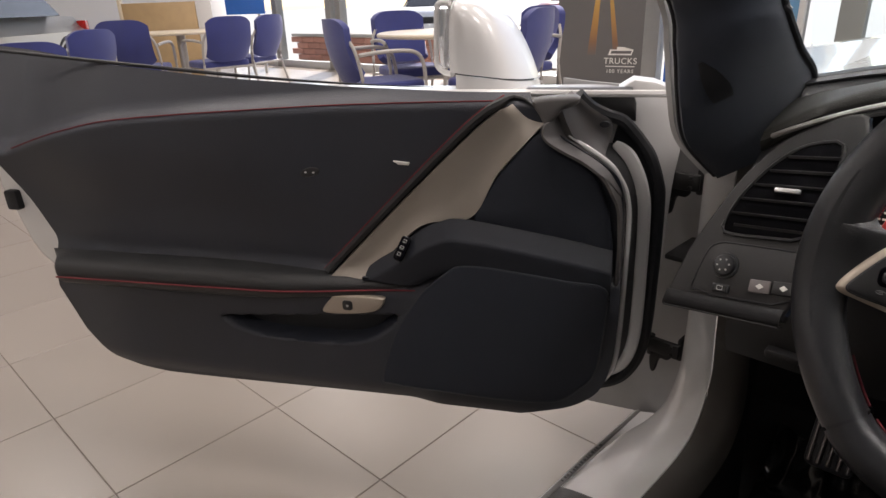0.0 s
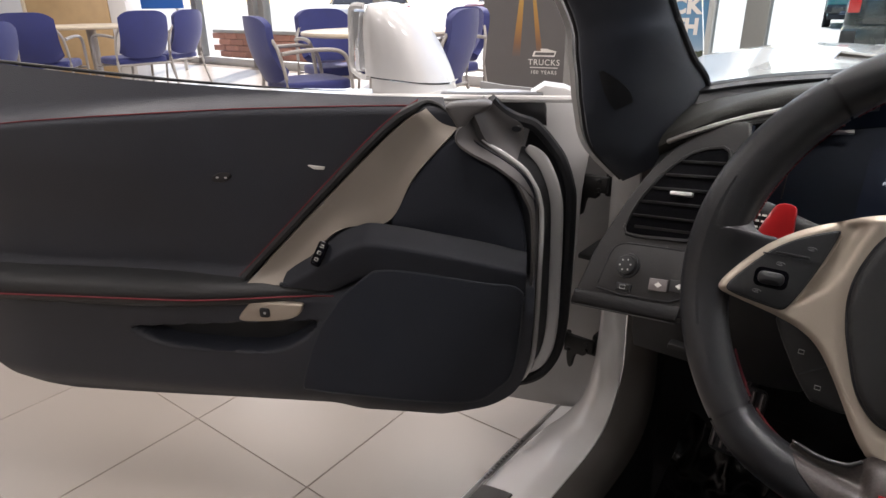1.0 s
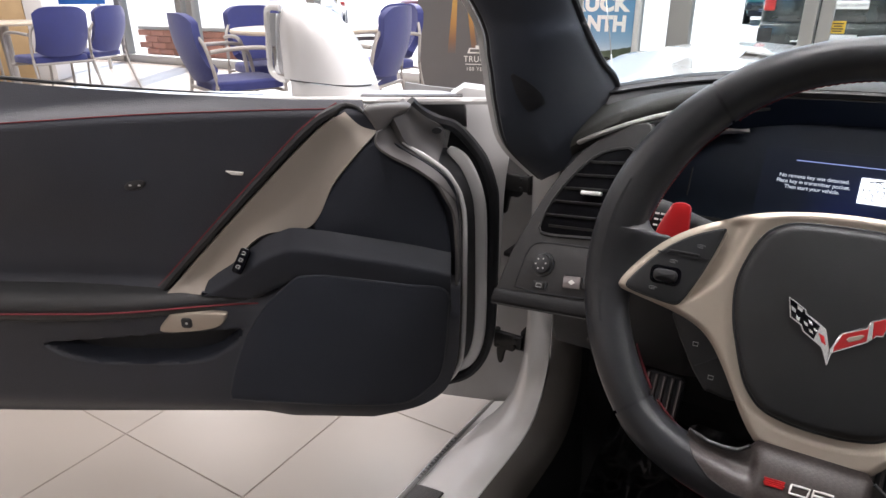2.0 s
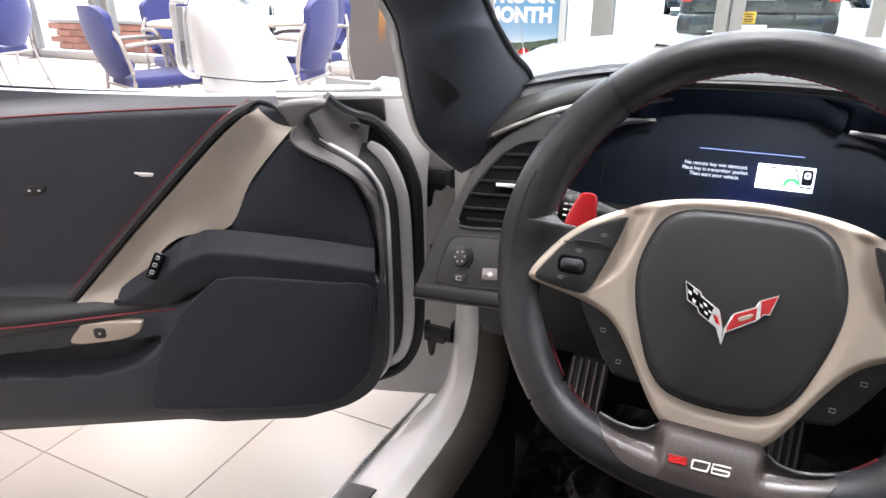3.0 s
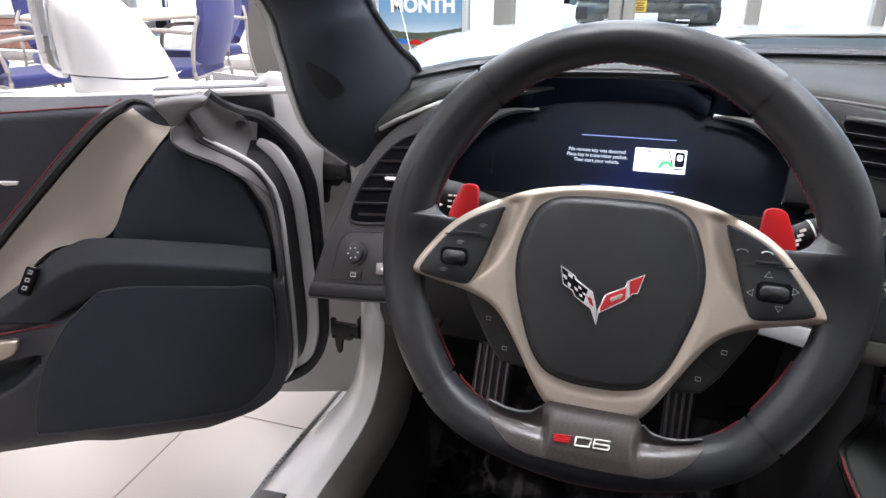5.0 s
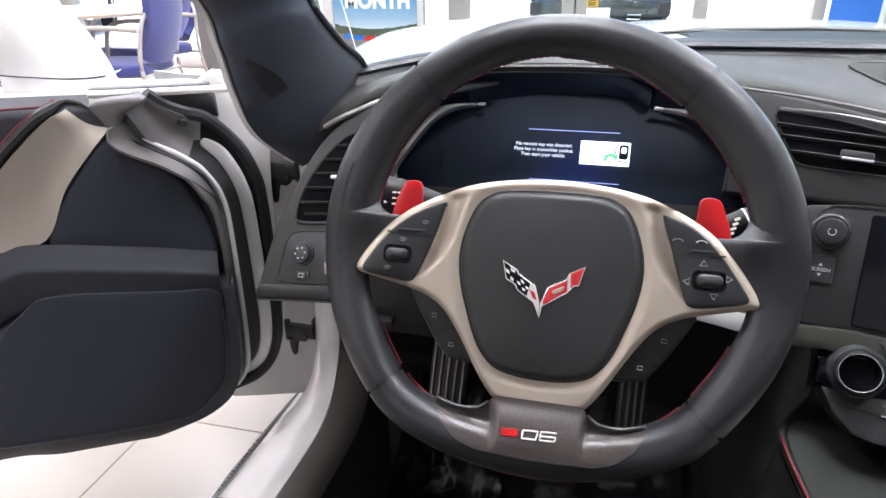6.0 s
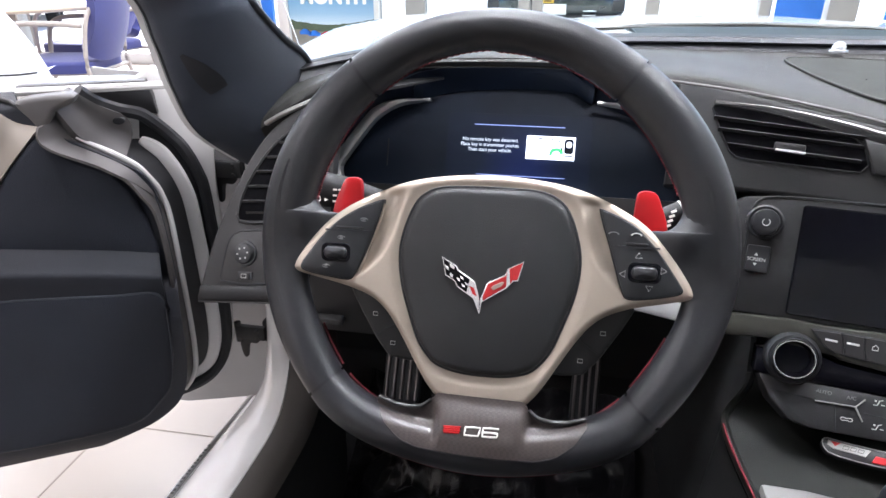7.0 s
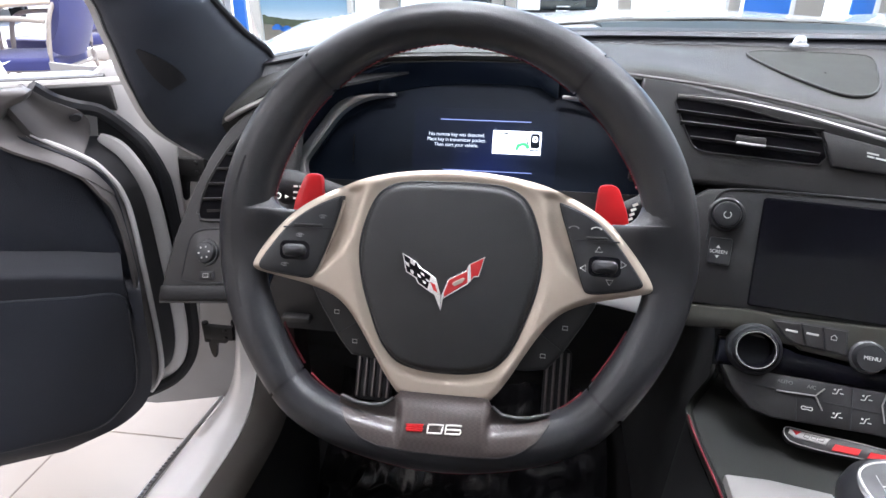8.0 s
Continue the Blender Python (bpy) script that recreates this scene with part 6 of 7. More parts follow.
for pts in ([(-0.010, 0.009), (-0.010, -0.010)], [(0.0, 0.010), (0.0, -0.010)], [(0.010, 0.009), (0.010, -0.010)], [(-0.010, 0.0), (0.010, 0.0)]):
    part("gate_line", tube([sm @ Vector((a, b, 0.0262 - 4.5 * (a * a + b * b))) for a, b in pts], 0.0006, 5), INK, console)
# footwell, pedals and knee panel
part("knee_panel", sheet([[Vector((x, y, z)) for y, z in ((1.075, 0.748), (1.06, 0.70), (1.08 - 0.030 * low, 0.64), (1.14 - 0.088 * low, 0.575 - 0.005 * low), (1.16 - 0.095 * low, 0.558 - 0.018 * low), (1.20 - 0.06 * low, 0.55 - 0.012 * low), (1.30, 0.56))] for x, low in [(x, 1 - soft(x, 0.24, 0.32)) for x in np.linspace(0.055, 0.62, 18)]], 0.006), PLASTIC_GREY, dash, "dark grey knee panel", smooth=60)
part("release_lever", plate(rounded(0.130, 0.168, -0.006, 0.006, 0.004), -0.004, 0.008, 0.003, 2), PLASTIC_GREY, dash, m=frame_of((-0.024, 1.048, 0.567), (1, 0, 0), (0, -0.1, 1)))
foot = part("footwell", join(box(-0.06, 0.72, 1.40, 1.42, 0.10, 0.80), box(-0.02, 0.0, 0.1, 1.10, 0.10, 0.14), sheet([[Vector((x, y, z)) for y, z in ((0.0, 0.115), (0.6, 0.115), (1.0, 0.115), (1.18, 0.125), (1.30, 0.18), (1.42, 0.30))] for x in np.linspace(-0.05, 0.62, 10)], 0.01)), CARPET, car, "black carpeted footwell")
FLOOR_LINE = [(0.0, 0.125), (1.0, 0.125), (1.18, 0.138), (1.30, 0.195), (1.42, 0.312)]
rows = []
for i in range(61):
    row = []
    for j in range(56):
        x, y = 0.07 + 0.50 * i / 60, 0.78 + 0.58 * j / 55
        row.append(Vector((x, y, 0.012 + curve_at(FLOOR_LINE, y) + 0.012 * noise.noise((x * 14, y * 14, 2.0)) + 0.009 * noise.noise((x * 34, y * 34, 5.0)) + 0.005 * noise.noise((x * 90, y * 90, 9.0)))))
    rows.append(row)
part("mat_film", sheet(rows, 0.002), FOIL, foot, "crumpled clear film over the black floor mat", smooth=40)


def pedal(x0, x1, z0, z1, y, bars, tilt):
    m = Matrix.Translation(((x0 + x1) / 2, y, (z0 + z1) / 2)) @ pose(0, 0, 0, 90 - tilt, 0, 0)
    hw, hh = (x1 - x0) / 2, (z1 - z0) / 2
    p = part("pedal", plate(rounded(-hw, hw, -hh, hh, 0.010), -0.010, 0.0, 0.003, 2), RUBBER, car, "black pedal with bright steel bars", m=m)
    for k in range(bars):
        a = -hw + 2 * hw * (k + 0.5) / bars
        part("pedal_bar", plate(rounded(a - hw / bars * 0.42, a + hw / bars * 0.42, -hh * 0.9, hh * 0.9, 0.002), -0.002, 0.004, 0.0015, 1), STEEL, p, m=m)
    part("pedal_arm", tube([m @ Vector((0, hh * 0.5, -0.01)), m @ Vector((0.01, hh + 0.05, -0.05)), m @ Vector((0.01, hh + 0.16, -0.03))], 0.008, 8), HINGE, p)


pedal(0.143, 0.205, 0.325, 0.435, 1.215, 5, 30)
pedal(0.448, 0.492, 0.30, 0.415, 1.245, 4, 25)

# -- body round the cabin --
O_EDGE = [(-0.129, 0.10, 0.258), (-0.129, 0.60, 0.258), (-0.129, 0.75, 0.258), (-0.129, 0.86, 0.258), (-0.129, 0.99, 0.258), (-0.129, 1.09, 0.256), (-0.106, 1.135, 0.284), (-0.078, 1.150, 0.316), (-0.0544, 1.160, 0.358), (-0.0460, 1.175, 0.409), (-0.0502, 1.195, 0.452), (-0.0529, 1.205, 0.50), (-0.0535, 1.205, 0.60), (-0.053, 1.200, 0.76)]
I_EDGE = [(0.0225, 0.10, 0.37), (0.0225, 0.60, 0.37), (0.0225, 0.75, 0.37), (0.0225, 0.84, 0.37), (0.0225, 0.913, 0.37), (0.0228, 0.952, 0.37), (0.0235, 0.992, 0.371), (0.0245, 1.034, 0.376), (0.0258, 1.070, 0.392), (0.0236, 1.105, 0.422), (0.0139, 1.145, 0.447), (0.0037, 1.172, 0.471), (-0.006, 1.195, 0.52), (-0.010, 1.200, 0.76)]
rows = []
for p, q in zip(spline(O_EDGE, 6), spline(I_EDGE, 6)):
    rows.append([p.lerp(q, t) + Vector((-0.25, -0.55, 0.8)) * 0.012 * math.sin(math.pi * t) ** 0.8 for t in (0, 0.05, 0.15, 0.3, 0.45, 0.6, 0.75, 0.9, 1)])
body = part("body", sheet(rows, 0.006), PAINT, car, "white painted body with sill and door opening", smooth=60)
inner_sill = spline(I_EDGE, 6)
part("kick_panel", sheet([[p + Vector(d) for p in inner_sill] for d in ((0.001, 0.002, -0.001), (0.012, 0.006, 0.001), (0.030, 0.012, -0.003), (0.042, 0.018, -0.010), (0.047, 0.022, -0.020))], 0.005), KICK, body, "grey-brown trim strip inside the sill", smooth=60)
part("kick_carpet", sheet([[p + Vector(d) for p in inner_sill] for d in ((0.045, 0.022, -0.018), (0.050, 0.035, -0.060), (0.050, 0.050, -0.14), (0.052, 0.06, -0.27))], 0.005), CARPET, body, "black carpeted kick panel", smooth=60)
strip_line = spline([(-0.134, 0.10, 0.259), (-0.134, 0.60, 0.259), (-0.135, 0.97, 0.258), (-0.141, 1.04, 0.250), (-0.151, 1.15, 0.232), (-0.161, 1.295, 0.213)], 8)
part("sill_strip", tube(strip_line, 0.0046, 8, 0.6), TRIM_GREY, body, "satin grey sill strip")
part("sill_strip", tube([p + Vector((0.010, -0.004, 0.002)) for p in strip_line[14:-9]], 0.0018, 8), TRIM_GREY, body)
for k in range(15):
    y = 0.990 + 0.0080 * k + 0.0012 * math.sin(k * 2.3)
    part("sill_mark", box(-0.1362 - 0.001 * (k % 2), -0.1325, y, y + 0.0022 + 0.0012 * (k % 3), 0.2602, 0.2611), COVER, body)
step_rows = []
for k in range(13):
    step_rows.append([Vector((-0.129 + 0.1515 * t, 0.10 + (0.879 - 0.088 * t) * k / 12, 0.258 + 0.112 * t)) + Vector((-0.25, -0.55, 0.8)) * (0.012 * math.sin(math.pi * t) ** 0.8 + 0.003) for t in (0.01, 0.06, 0.15, 0.3, 0.45, 0.62)])
part("sill_step", sheet(step_rows, 0.003), PLASTIC_GREY, body, "dark plastic step cover on the sill", smooth=60)
top_line = [p.copy() for p in spline([(-0.128, 0.10, 0.256), (-0.128, 0.60, 0.256), (-0.128, 0.97, 0.255), (-0.122, 1.06, 0.246), (-0.09, 1.17, 0.240), (-0.06, 1.31, 0.240)], 8)]
part("rocker", sheet([[a.lerp(b, t) for a, b in zip(strip_line, top_line)] for t in (0, 0.3, 0.6, 1.0)] , 0.004), JAMB, body, smooth=60)
part("rocker_side", sheet([[p + Vector((dx, 0, dz)) for p in strip_line] for dx, dz in ((-0.003, -0.002), (-0.004, -0.03), (0.03, -0.10), (0.10, -0.12))], 0.004), JAMB, body, smooth=60)
# hinge pillar and return wear the greyed jamb paint in place of real shade
part("jamb", sheet([[Vector((x, y, z)) for z in (0.206 + 0.32 * min(0, x + 0.163), 0.34, 0.45, 0.55, 0.65, 0.75, 0.83)] for x, y in ((-0.045, 1.285), (-0.09, 1.30), (-0.15, 1.31), (-0.20, 1.31), (-0.25, 1.315), (-0.33, 1.325), (-0.40, 1.35))], 0.006), JAMB_SHADED, body, "hinge pillar, its shade put in as grey", smooth=60)
part("jamb_return", sheet([[Vector((x, y, z)) for z in (0.27, 0.34, 0.45, 0.60, 0.76)] for x, y in ((-0.052, 1.209), (-0.046, 1.24), (-0.042, 1.29))], 0.004), JAMB_SHADED, body)
for z in (0.712, 0.428):
    hinge = part("hinge", join(box(-0.108, -0.058, 1.196, 1.206, z - 0.013, z + 0.013, 0.003), box(-0.066, -0.056, 1.206, 1.29, z - 0.020, z + 0.020, 0.004)), HINGE, body, "black steel door hinge")
    part("hinge_pin", tube([(-0.108, 1.203, z - 0.020), (-0.108, 1.203, z + 0.016)], 0.0055, 12), HINGE, hinge)
    part("hinge_leaf", plate([(p.x, p.y) for p in spline([(-0.010, -0.030, 0), (-0.012, 0.0, 0), (0.006, 0.016, 0), (0.024, 0.006, 0), (0.018, -0.004, 0), (0.004, -0.006, 0), (-0.002, -0.032, 0)], 3, closed=True)], 0.0, 0.006, 0.0015, 1), HINGE, hinge, m=frame_of((-0.098, 1.212, z - 0.022), (1, 0, 0), (0, 0, 1)))
    for dz in (-0.012, 0.012):
        part("hinge_bolt", turned([(0.0, 0.003), (0.003, 0.003), (0.0036, 0.002), (0.0036, 0.0)], 6, Matrix.Translation((-0.070, 1.196, z + dz * 0.6)) @ pose(0, 0, 0, 90, 0, 0)), HINGE, hinge)
part("check_strap", box(-0.100, -0.065, 1.20, 1.30, 0.583, 0.592, 0.003), HINGE, body)

# A-pillar with its cloth cover
PL = [(-0.048, 0.56, 1.22), (-0.033, 0.78, 1.12), (-0.018, 0.961, 0.974), (-0.018, 0.998, 0.913), (-0.019, 1.018, 0.859), (-0.019, 1.052, 0.802), (-0.006, 1.125, 0.745)]
PF = [(0.092, 0.58, 1.225), (0.072, 0.84, 1.10), (0.065, 1.015, 0.973), (0.070, 1.041, 0.943), (0.070, 1.096, 0.908), (0.070, 1.173, 0.861), (0.045, 1.165, 0.78)]
pl, pf = spline(PL, 7), spline(PF, 7)
rows = []
for p, q in zip(pl, pf):
    across = (q - p)
    out = Vector((0.45, -0.75, 0.25)).normalized()
    rows.append([p + Vector((-0.012, 0.035, -0.004)), p + Vector((-0.008, 0.012, 0))] + [p.lerp(q, t) + out * 0.026 * math.sin(math.pi * t) ** 0.8 for t in np.linspace(0, 1, 11)] + [q + Vector((0.0, 0.02, 0.004))])
pillar = part("pillar_cover", sheet(rows, 0.006), SUEDE, car, "dark cloth-covered windscreen pillar with tweeter grille", smooth=70)
part("pillar_seal", tube([p + Vector((-0.010, 0.014, 0.0)) for p in pl], 0.0030, 8), RUBBER, pillar)
part("glass_edge", tube([q + Vector((0.001, 0.010, 0.004)) for q in pf[:-6]], 0.0042, 8), RUBBER, pillar)
part("outer_pillar", sheet([[p + Vector(d) for p in pl] for d in ((-0.02, 0.02, 0.0), (-0.03, 0.06, 0.01), (-0.01, 0.10, 0.03), (0.06, 0.12, 0.04))], 0.006), PAINT, pillar, "white painted windscreen pillar")
TWEETER = ((24, 0.155, 0.185), (25, 0.160, 0.240), (26, 0.166, 0.290), (27, 0.174, 0.330), (28, 0.184, 0.362), (29, 0.196, 0.385), (30, 0.212, 0.392), (31, 0.235, 0.385))
out = Vector((0.45, -0.75, 0.25)).normalized()
part("tweeter_grille", sheet([[pl[i].lerp(pf[i], t) + out * (0.0012 + 0.026 * math.sin(math.pi * t) ** 0.8) for t in np.linspace(t0, t1, 7)] for i, t0, t1 in TWEETER], 0.002), RUBBER, pillar, "black tweeter grille")

# windscreen, cowl, bonnet and wing
GL = [(0.07, 1.175, 0.866), (0.15, 1.255, 0.876), (0.3, 1.330, 0.884), (0.5, 1.362, 0.888), (0.733, 1.368, 0.888), (0.97, 1.362, 0.888), (1.166, 1.330, 0.884), (1.32, 1.255, 0.876), (1.40, 1.175, 0.866)]
GH = [(0.12, 0.60, 1.228), (0.18, 0.57, 1.236), (0.3, 0.55, 1.244), (0.5, 0.54, 1.25), (0.733, 0.54, 1.25), (0.97, 0.54, 1.25), (1.166, 0.55, 1.244), (1.29, 0.57, 1.236), (1.35, 0.60, 1.228)]
screen = part("windscreen", sheet([[p.lerp(q, t) + Vector((0, 0.05, 0.055)) * math.sin(math.pi * t) for p, q in zip(spline(GL, 4), spline(GH, 4))] for t in np.linspace(0, 1, 9)], 0.004), SCREEN_GLASS, car, "clear raked windscreen", smooth=60)
screen.visible_shadow = False
part("screen_border", sheet([[p + Vector((0, dy, dz)) for p in spline(GL, 4)] for dy, dz in ((-0.022, 0.001), (0.0, 0.006), (0.022, 0.008))], 0.002), RUBBER, body, "black windscreen base border")
part("screen_seal", sheet([[p + Vector((0, dy, dz)) for p in spline(GL, 4)] for dy, dz in ((-0.030, -0.014), (-0.018, -0.004), (-0.004, 0.006))], 0.002), RUBBER, body)
COWL = material("dark cowl plastic", (0.022, 0.032, 0.034), 0.7, grain=0.3, grain_scale=300, vary=0.1, spec=0.2)
SECT = [(-0.31, 0.60), (-0.30, 0.70), (-0.265, 0.765), (-0.195, 0.816), (-0.089, 0.864), (0.024, 0.884), (0.12, 0.884), (0.25, 0.872), (0.40, 0.874), (0.55, 0.884), (0.733, 0.888)]


def wing_z(x, y):
    xx = x if x < 0.733 else 1.466 - x
    z = curve_at(SECT, xx)
    drop = 0.045 * max(0, y - 1.75) + 0.055 * max(0, y - 2.1) ** 2
    rear = 0.10 * max(0, 1.72 - y) * (1 - soft(xx, -0.1, 0.3) * 0.2)
    return z - drop - rear


cowl_line = spline(GL, 4)
for name, keep, mat, label in (("cowl", [p for p in cowl_line if p.x >= 0.45], COWL, "grey cowl panel behind the bonnet"), ("bonnet_edge", [p for p in cowl_line if p.x <= 0.50], PAINT, "white bonnet edge by the windscreen")):
    part(name, sheet([[Vector((p.x, p.y + 0.008 + (1.712 - p.y - 0.008) * t, p.z + 0.004 + (wing_z(p.x, 1.712) - 0.007 - p.z - 0.004) * t + (0.006 if mat == COWL else 0.002) * math.sin(math.pi * t))) for p in keep] for t in (0, 0.15, 0.4, 0.7, 1.0)], 0.004), mat, body, label, smooth=60)
xs = [p.x for p in spline([(x, 0, 0) for x, z in SECT], 4)]
xs = xs + [1.466 - x for x in reversed(xs[:-1])]
part("bonnet", sheet([[Vector((x, y, wing_z(x, y))) for x in xs] for y in (1.70, 1.78, 1.9, 2.05, 2.2, 2.4, 2.6, 2.8, 3.0, 3.15)], 0.004), PAINT, car, "glossy white bonnet reflecting the windows", smooth=70)
part("wing", sheet([[Vector((x, y, wing_z(x, y))) for x in xs[:26]] for y in (1.23, 1.30, 1.4, 1.5, 1.6, 1.696)], 0.004), PAINT, body, "white front wing", smooth=70)
# plain roof and rear of the cabin, unseen; the roof shuts out lamp light
part("screen_header", sheet([[Vector((x, y, z - 0.05 * abs((x - 0.733) / 0.62) ** 3)) for x in np.linspace(0.11, 1.356, 11)] for y, z in ((0.56, 1.245), (0.50, 1.255), (0.47, 1.245))], 0.02), SUEDE, car, "dark windscreen header")
part("unseen_roof", sheet([[Vector((x, y, z - 0.06 * abs((x - 0.733) / 0.66) ** 3)) for x in np.linspace(0.075, 1.391, 13)] for y, z in ((0.475, 1.262), (0.2, 1.275), (-0.2, 1.27), (-0.62, 1.24))], 0.02), SUEDE, car, "dark unseen roof panel added to keep lamp light out", smooth=60)
part("rear_bulkhead", sheet([[Vector((x, y, z)) for x in np.linspace(-0.05, 1.5, 6)] for y, z in ((-0.55, 0.10), (-0.62, 0.6), (-0.62, 0.80))], 0.03), SUEDE, car, "dark rear bulkhead")
part("passenger_side", sheet([[Vector((1.47, y, z)) for y in np.linspace(-0.6, 1.35, 6)] for z in (0.10, 0.5, 0.86)], 0.03), LEATHER, car, "dark passenger door panel")
part("passenger_footwell", box(0.64, 1.46, 1.30, 1.33, 0.10, 0.62), CARPET, car)
part("passenger_fascia", sheet([[Vector((x, y, z)) for x in np.linspace(0.76, 1.45, 6)] for y, z in ((1.05, 0.80), (1.04, 0.70), (1.12, 0.60), (1.31, 0.56))], 0.01), PLASTIC_GREY, dash)
part("floor_pan", box(-0.11, 1.58, -0.62, 1.42, 0.085, 0.100), RUBBER, body)
# plain outer body that closes the car
part("roof_skin", sheet([[Vector((x, y, z - 0.07 * abs((x - 0.733) / 0.66) ** 3)) for x in np.linspace(0.06, 1.406, 13)] for y, z in ((0.53, 1.285), (0.2, 1.305), (-0.2, 1.30), (-0.62, 1.265))], 0.012, toward=Vector((0.7, 0, 9))), PAINT, body, "white roof", smooth=60)
DECK = [(-0.29, 0.28), (-0.315, 0.55), (-0.30, 0.80), (-0.22, 0.905), (-0.05, 0.955), (0.25, 0.975), (0.733, 0.985)]
deck = spline([(x, 0, z) for x, z in DECK], 3)
deck = deck + [Vector((1.466 - p.x, 0, p.z)) for p in reversed(deck[:-1])]
part("rear_body", sheet([[Vector((0.733 + (p.x - 0.733) * k, y, 0.28 + (p.z - 0.28) * h)) for p in deck] for y, k, h in ((-0.05, 0.93, 0.90), (-0.30, 0.97, 0.95), (-0.62, 1.0, 1.0), (-1.0, 1.01, 1.0), (-1.35, 0.98, 0.98), (-1.55, 0.94, 0.93), (-1.62, 0.90, 0.75))][2:], 0.006, toward=Vector((0.7, -0.9, 9))), PAINT, body, "white rear body", smooth=60)
for side in (0, 1):
    part("rear_quarter", sheet([[Vector((abs(1.466 * side - (0.733 + (p.x - 0.733) * k)), y, 0.28 + (p.z - 0.28) * h)) if side else Vector((0.733 + (p.x - 0.733) * k, y, 0.28 + (p.z - 0.28) * h)) for p in deck[:10]] for y, k, h in ((-0.10, 0.95, 0.90), (-0.30, 0.97, 0.95), (-0.62, 1.0, 1.0))], 0.006, toward=Vector((9 if side else -9, 0, 3))), PAINT, body, smooth=60)
hatch = part("rear_glass", sheet([[Vector((x, y, z - 0.06 * abs((x - 0.733) / 0.6) ** 3)) for x in np.linspace(0.18, 1.286, 9)] for y, z in ((-0.62, 1.26), (-1.0, 1.14), (-1.4, 0.99))], 0.006, toward=Vector((0.7, -1, 9))), SCREEN_GLASS, body, "clear rear window")
hatch.visible_shadow = False
SIDE = [(1.505, 0.862), (1.60, 0.845), (1.70, 0.79), (1.755, 0.68), (1.745, 0.45), (1.70, 0.26)]
part("passenger_door", sheet([[Vector((x, y, z)) for x, z in SIDE] for y in (-0.10, 0.4, 0.9, 1.34)], 0.01, toward=Vector((9, 0.5, 0.6))), PAINT, body, "white passenger door", smooth=60)
part("wing", sheet([[Vector((x, y, wing_z(x, y))) for x in xs[-26:]] for y in (1.23, 1.30, 1.4, 1.5, 1.6, 1.696)], 0.004), PAINT, body, "white front wing", smooth=70)
for s in (-1, 1):
    for y0, y1 in ((1.38, 2.07), (2.83, 3.15)):
        part("flank", sheet([[Vector((0.733 + s * (1.043 - 0.02 * k), y, 0.24 + (wing_z(-0.31, y) - 0.244) * (1 - k))) for k in (0, 0.25, 0.5, 0.75, 1.0)] for y in np.linspace(y0, y1, 5)], 0.008, toward=Vector((9 * s, 2, 0.5))), PAINT, body, smooth=60)
part("nose", sheet([[Vector((0.733 + (x - 0.733) * k, y, wing_z(x, 3.15) * h + 0.24 * (1 - h))) for x in xs] for y, k, h in ((3.152, 1.0, 1.0), (3.30, 0.97, 0.86), (3.38, 0.93, 0.60), (3.36, 0.92, 0.0))], 0.006, toward=Vector((0.7, 9, 0.5))), PAINT, body, smooth=60)
for x, wy in ((-0.165, 2.45), (1.631, 2.45), (-0.165, -0.98), (1.631, -0.98)):
    wm = Matrix.Translation((x, wy, 0.34)) @ pose(0, 0, 0, 0, -90 if x < 0.5 else 90, 0)
    road_wheel = part("road_wheel", turned([(0.20, -0.12), (0.30, -0.13), (0.335, -0.10), (0.34, 0.0), (0.335, 0.10), (0.30, 0.13), (0.20, 0.12)], 32, wm), TYRE, car, "black tyre")
    part("wheel_rim", turned([(0.0, 0.05), (0.08, 0.05), (0.10, -0.02), (0.19, -0.02), (0.205, 0.11), (0.205, -0.11)], 32, wm), STEEL, road_wheel)
# ---- showroom ----
FRONT_Y, LEFT_X, RIGHT_X, BACK_Y = 6.8, -12.5, 8.0, -6.0
# outside ground, one sheet to the horizon
ground = part("ground", sheet([[Vector((x, y, -0.03)) for x in (-2500, -200, -40, -13, 8, 40, 200, 2500)] for y in (-2500, -200, -30, -6, 6.9, 30, 200, 2500)]), CONCRETE)
tagged(ground, "sunlit pale concrete forecourt", "ground", kind="structure")


def post(x0, x1, mat, name, y0=FRONT_Y - 0.06, y1=FRONT_Y + 0.08, z1=CEILING):
    return tagged(part(name, box(x0, x1, y0, y1, 0.0, z1, 0.006), mat), "pale metal window post on the tiled floor", "post", kind="structure")


POSTS = [(-12.5, -12.35), (-10.28, -10.12), (-8.66, -8.52), (-8.40, -8.26), (-5.9, -5.75), (-3.06, -2.86), (-1.64, -1.52), (-1.25, -1.05), (-0.14, -0.03), (-0.01, 0.09), (1.03, 1.15), (2.00, 2.10), (2.56, 2.80), (3.25, 3.35), (5.2, 5.35), (7.85, 8.0)]
for i, (x0, x1) in enumerate(POSTS):
    post(x0, x1, POST_BACKLIT, "window_post")
for i, ((_, x0), (x1, _)) in enumerate(zip(POSTS, POSTS[1:])):
    if x1 - x0 < 0.05:
        continue
    w = thing("window_%d" % (i + 1), "tall clear shop window in pale metal frame", "window", kind="structure", at=((x0 + x1) / 2, FRONT_Y, 0))
    pane = part("pane", box(x0, x1, FRONT_Y, FRONT_Y + 0.008, 0.12, CEILING - 0.1), GLASS, w)
    pane.visible_shadow = False
    part("window_frame", box(x0, x1, FRONT_Y - 0.05, FRONT_Y + 0.06, 0.0, 0.12, 0.006), ALUMINIUM, w)
    part("window_frame", box(x0, x1, FRONT_Y - 0.05, FRONT_Y + 0.06, CEILING - 0.1, CEILING, 0.006), ALUMINIUM, w)
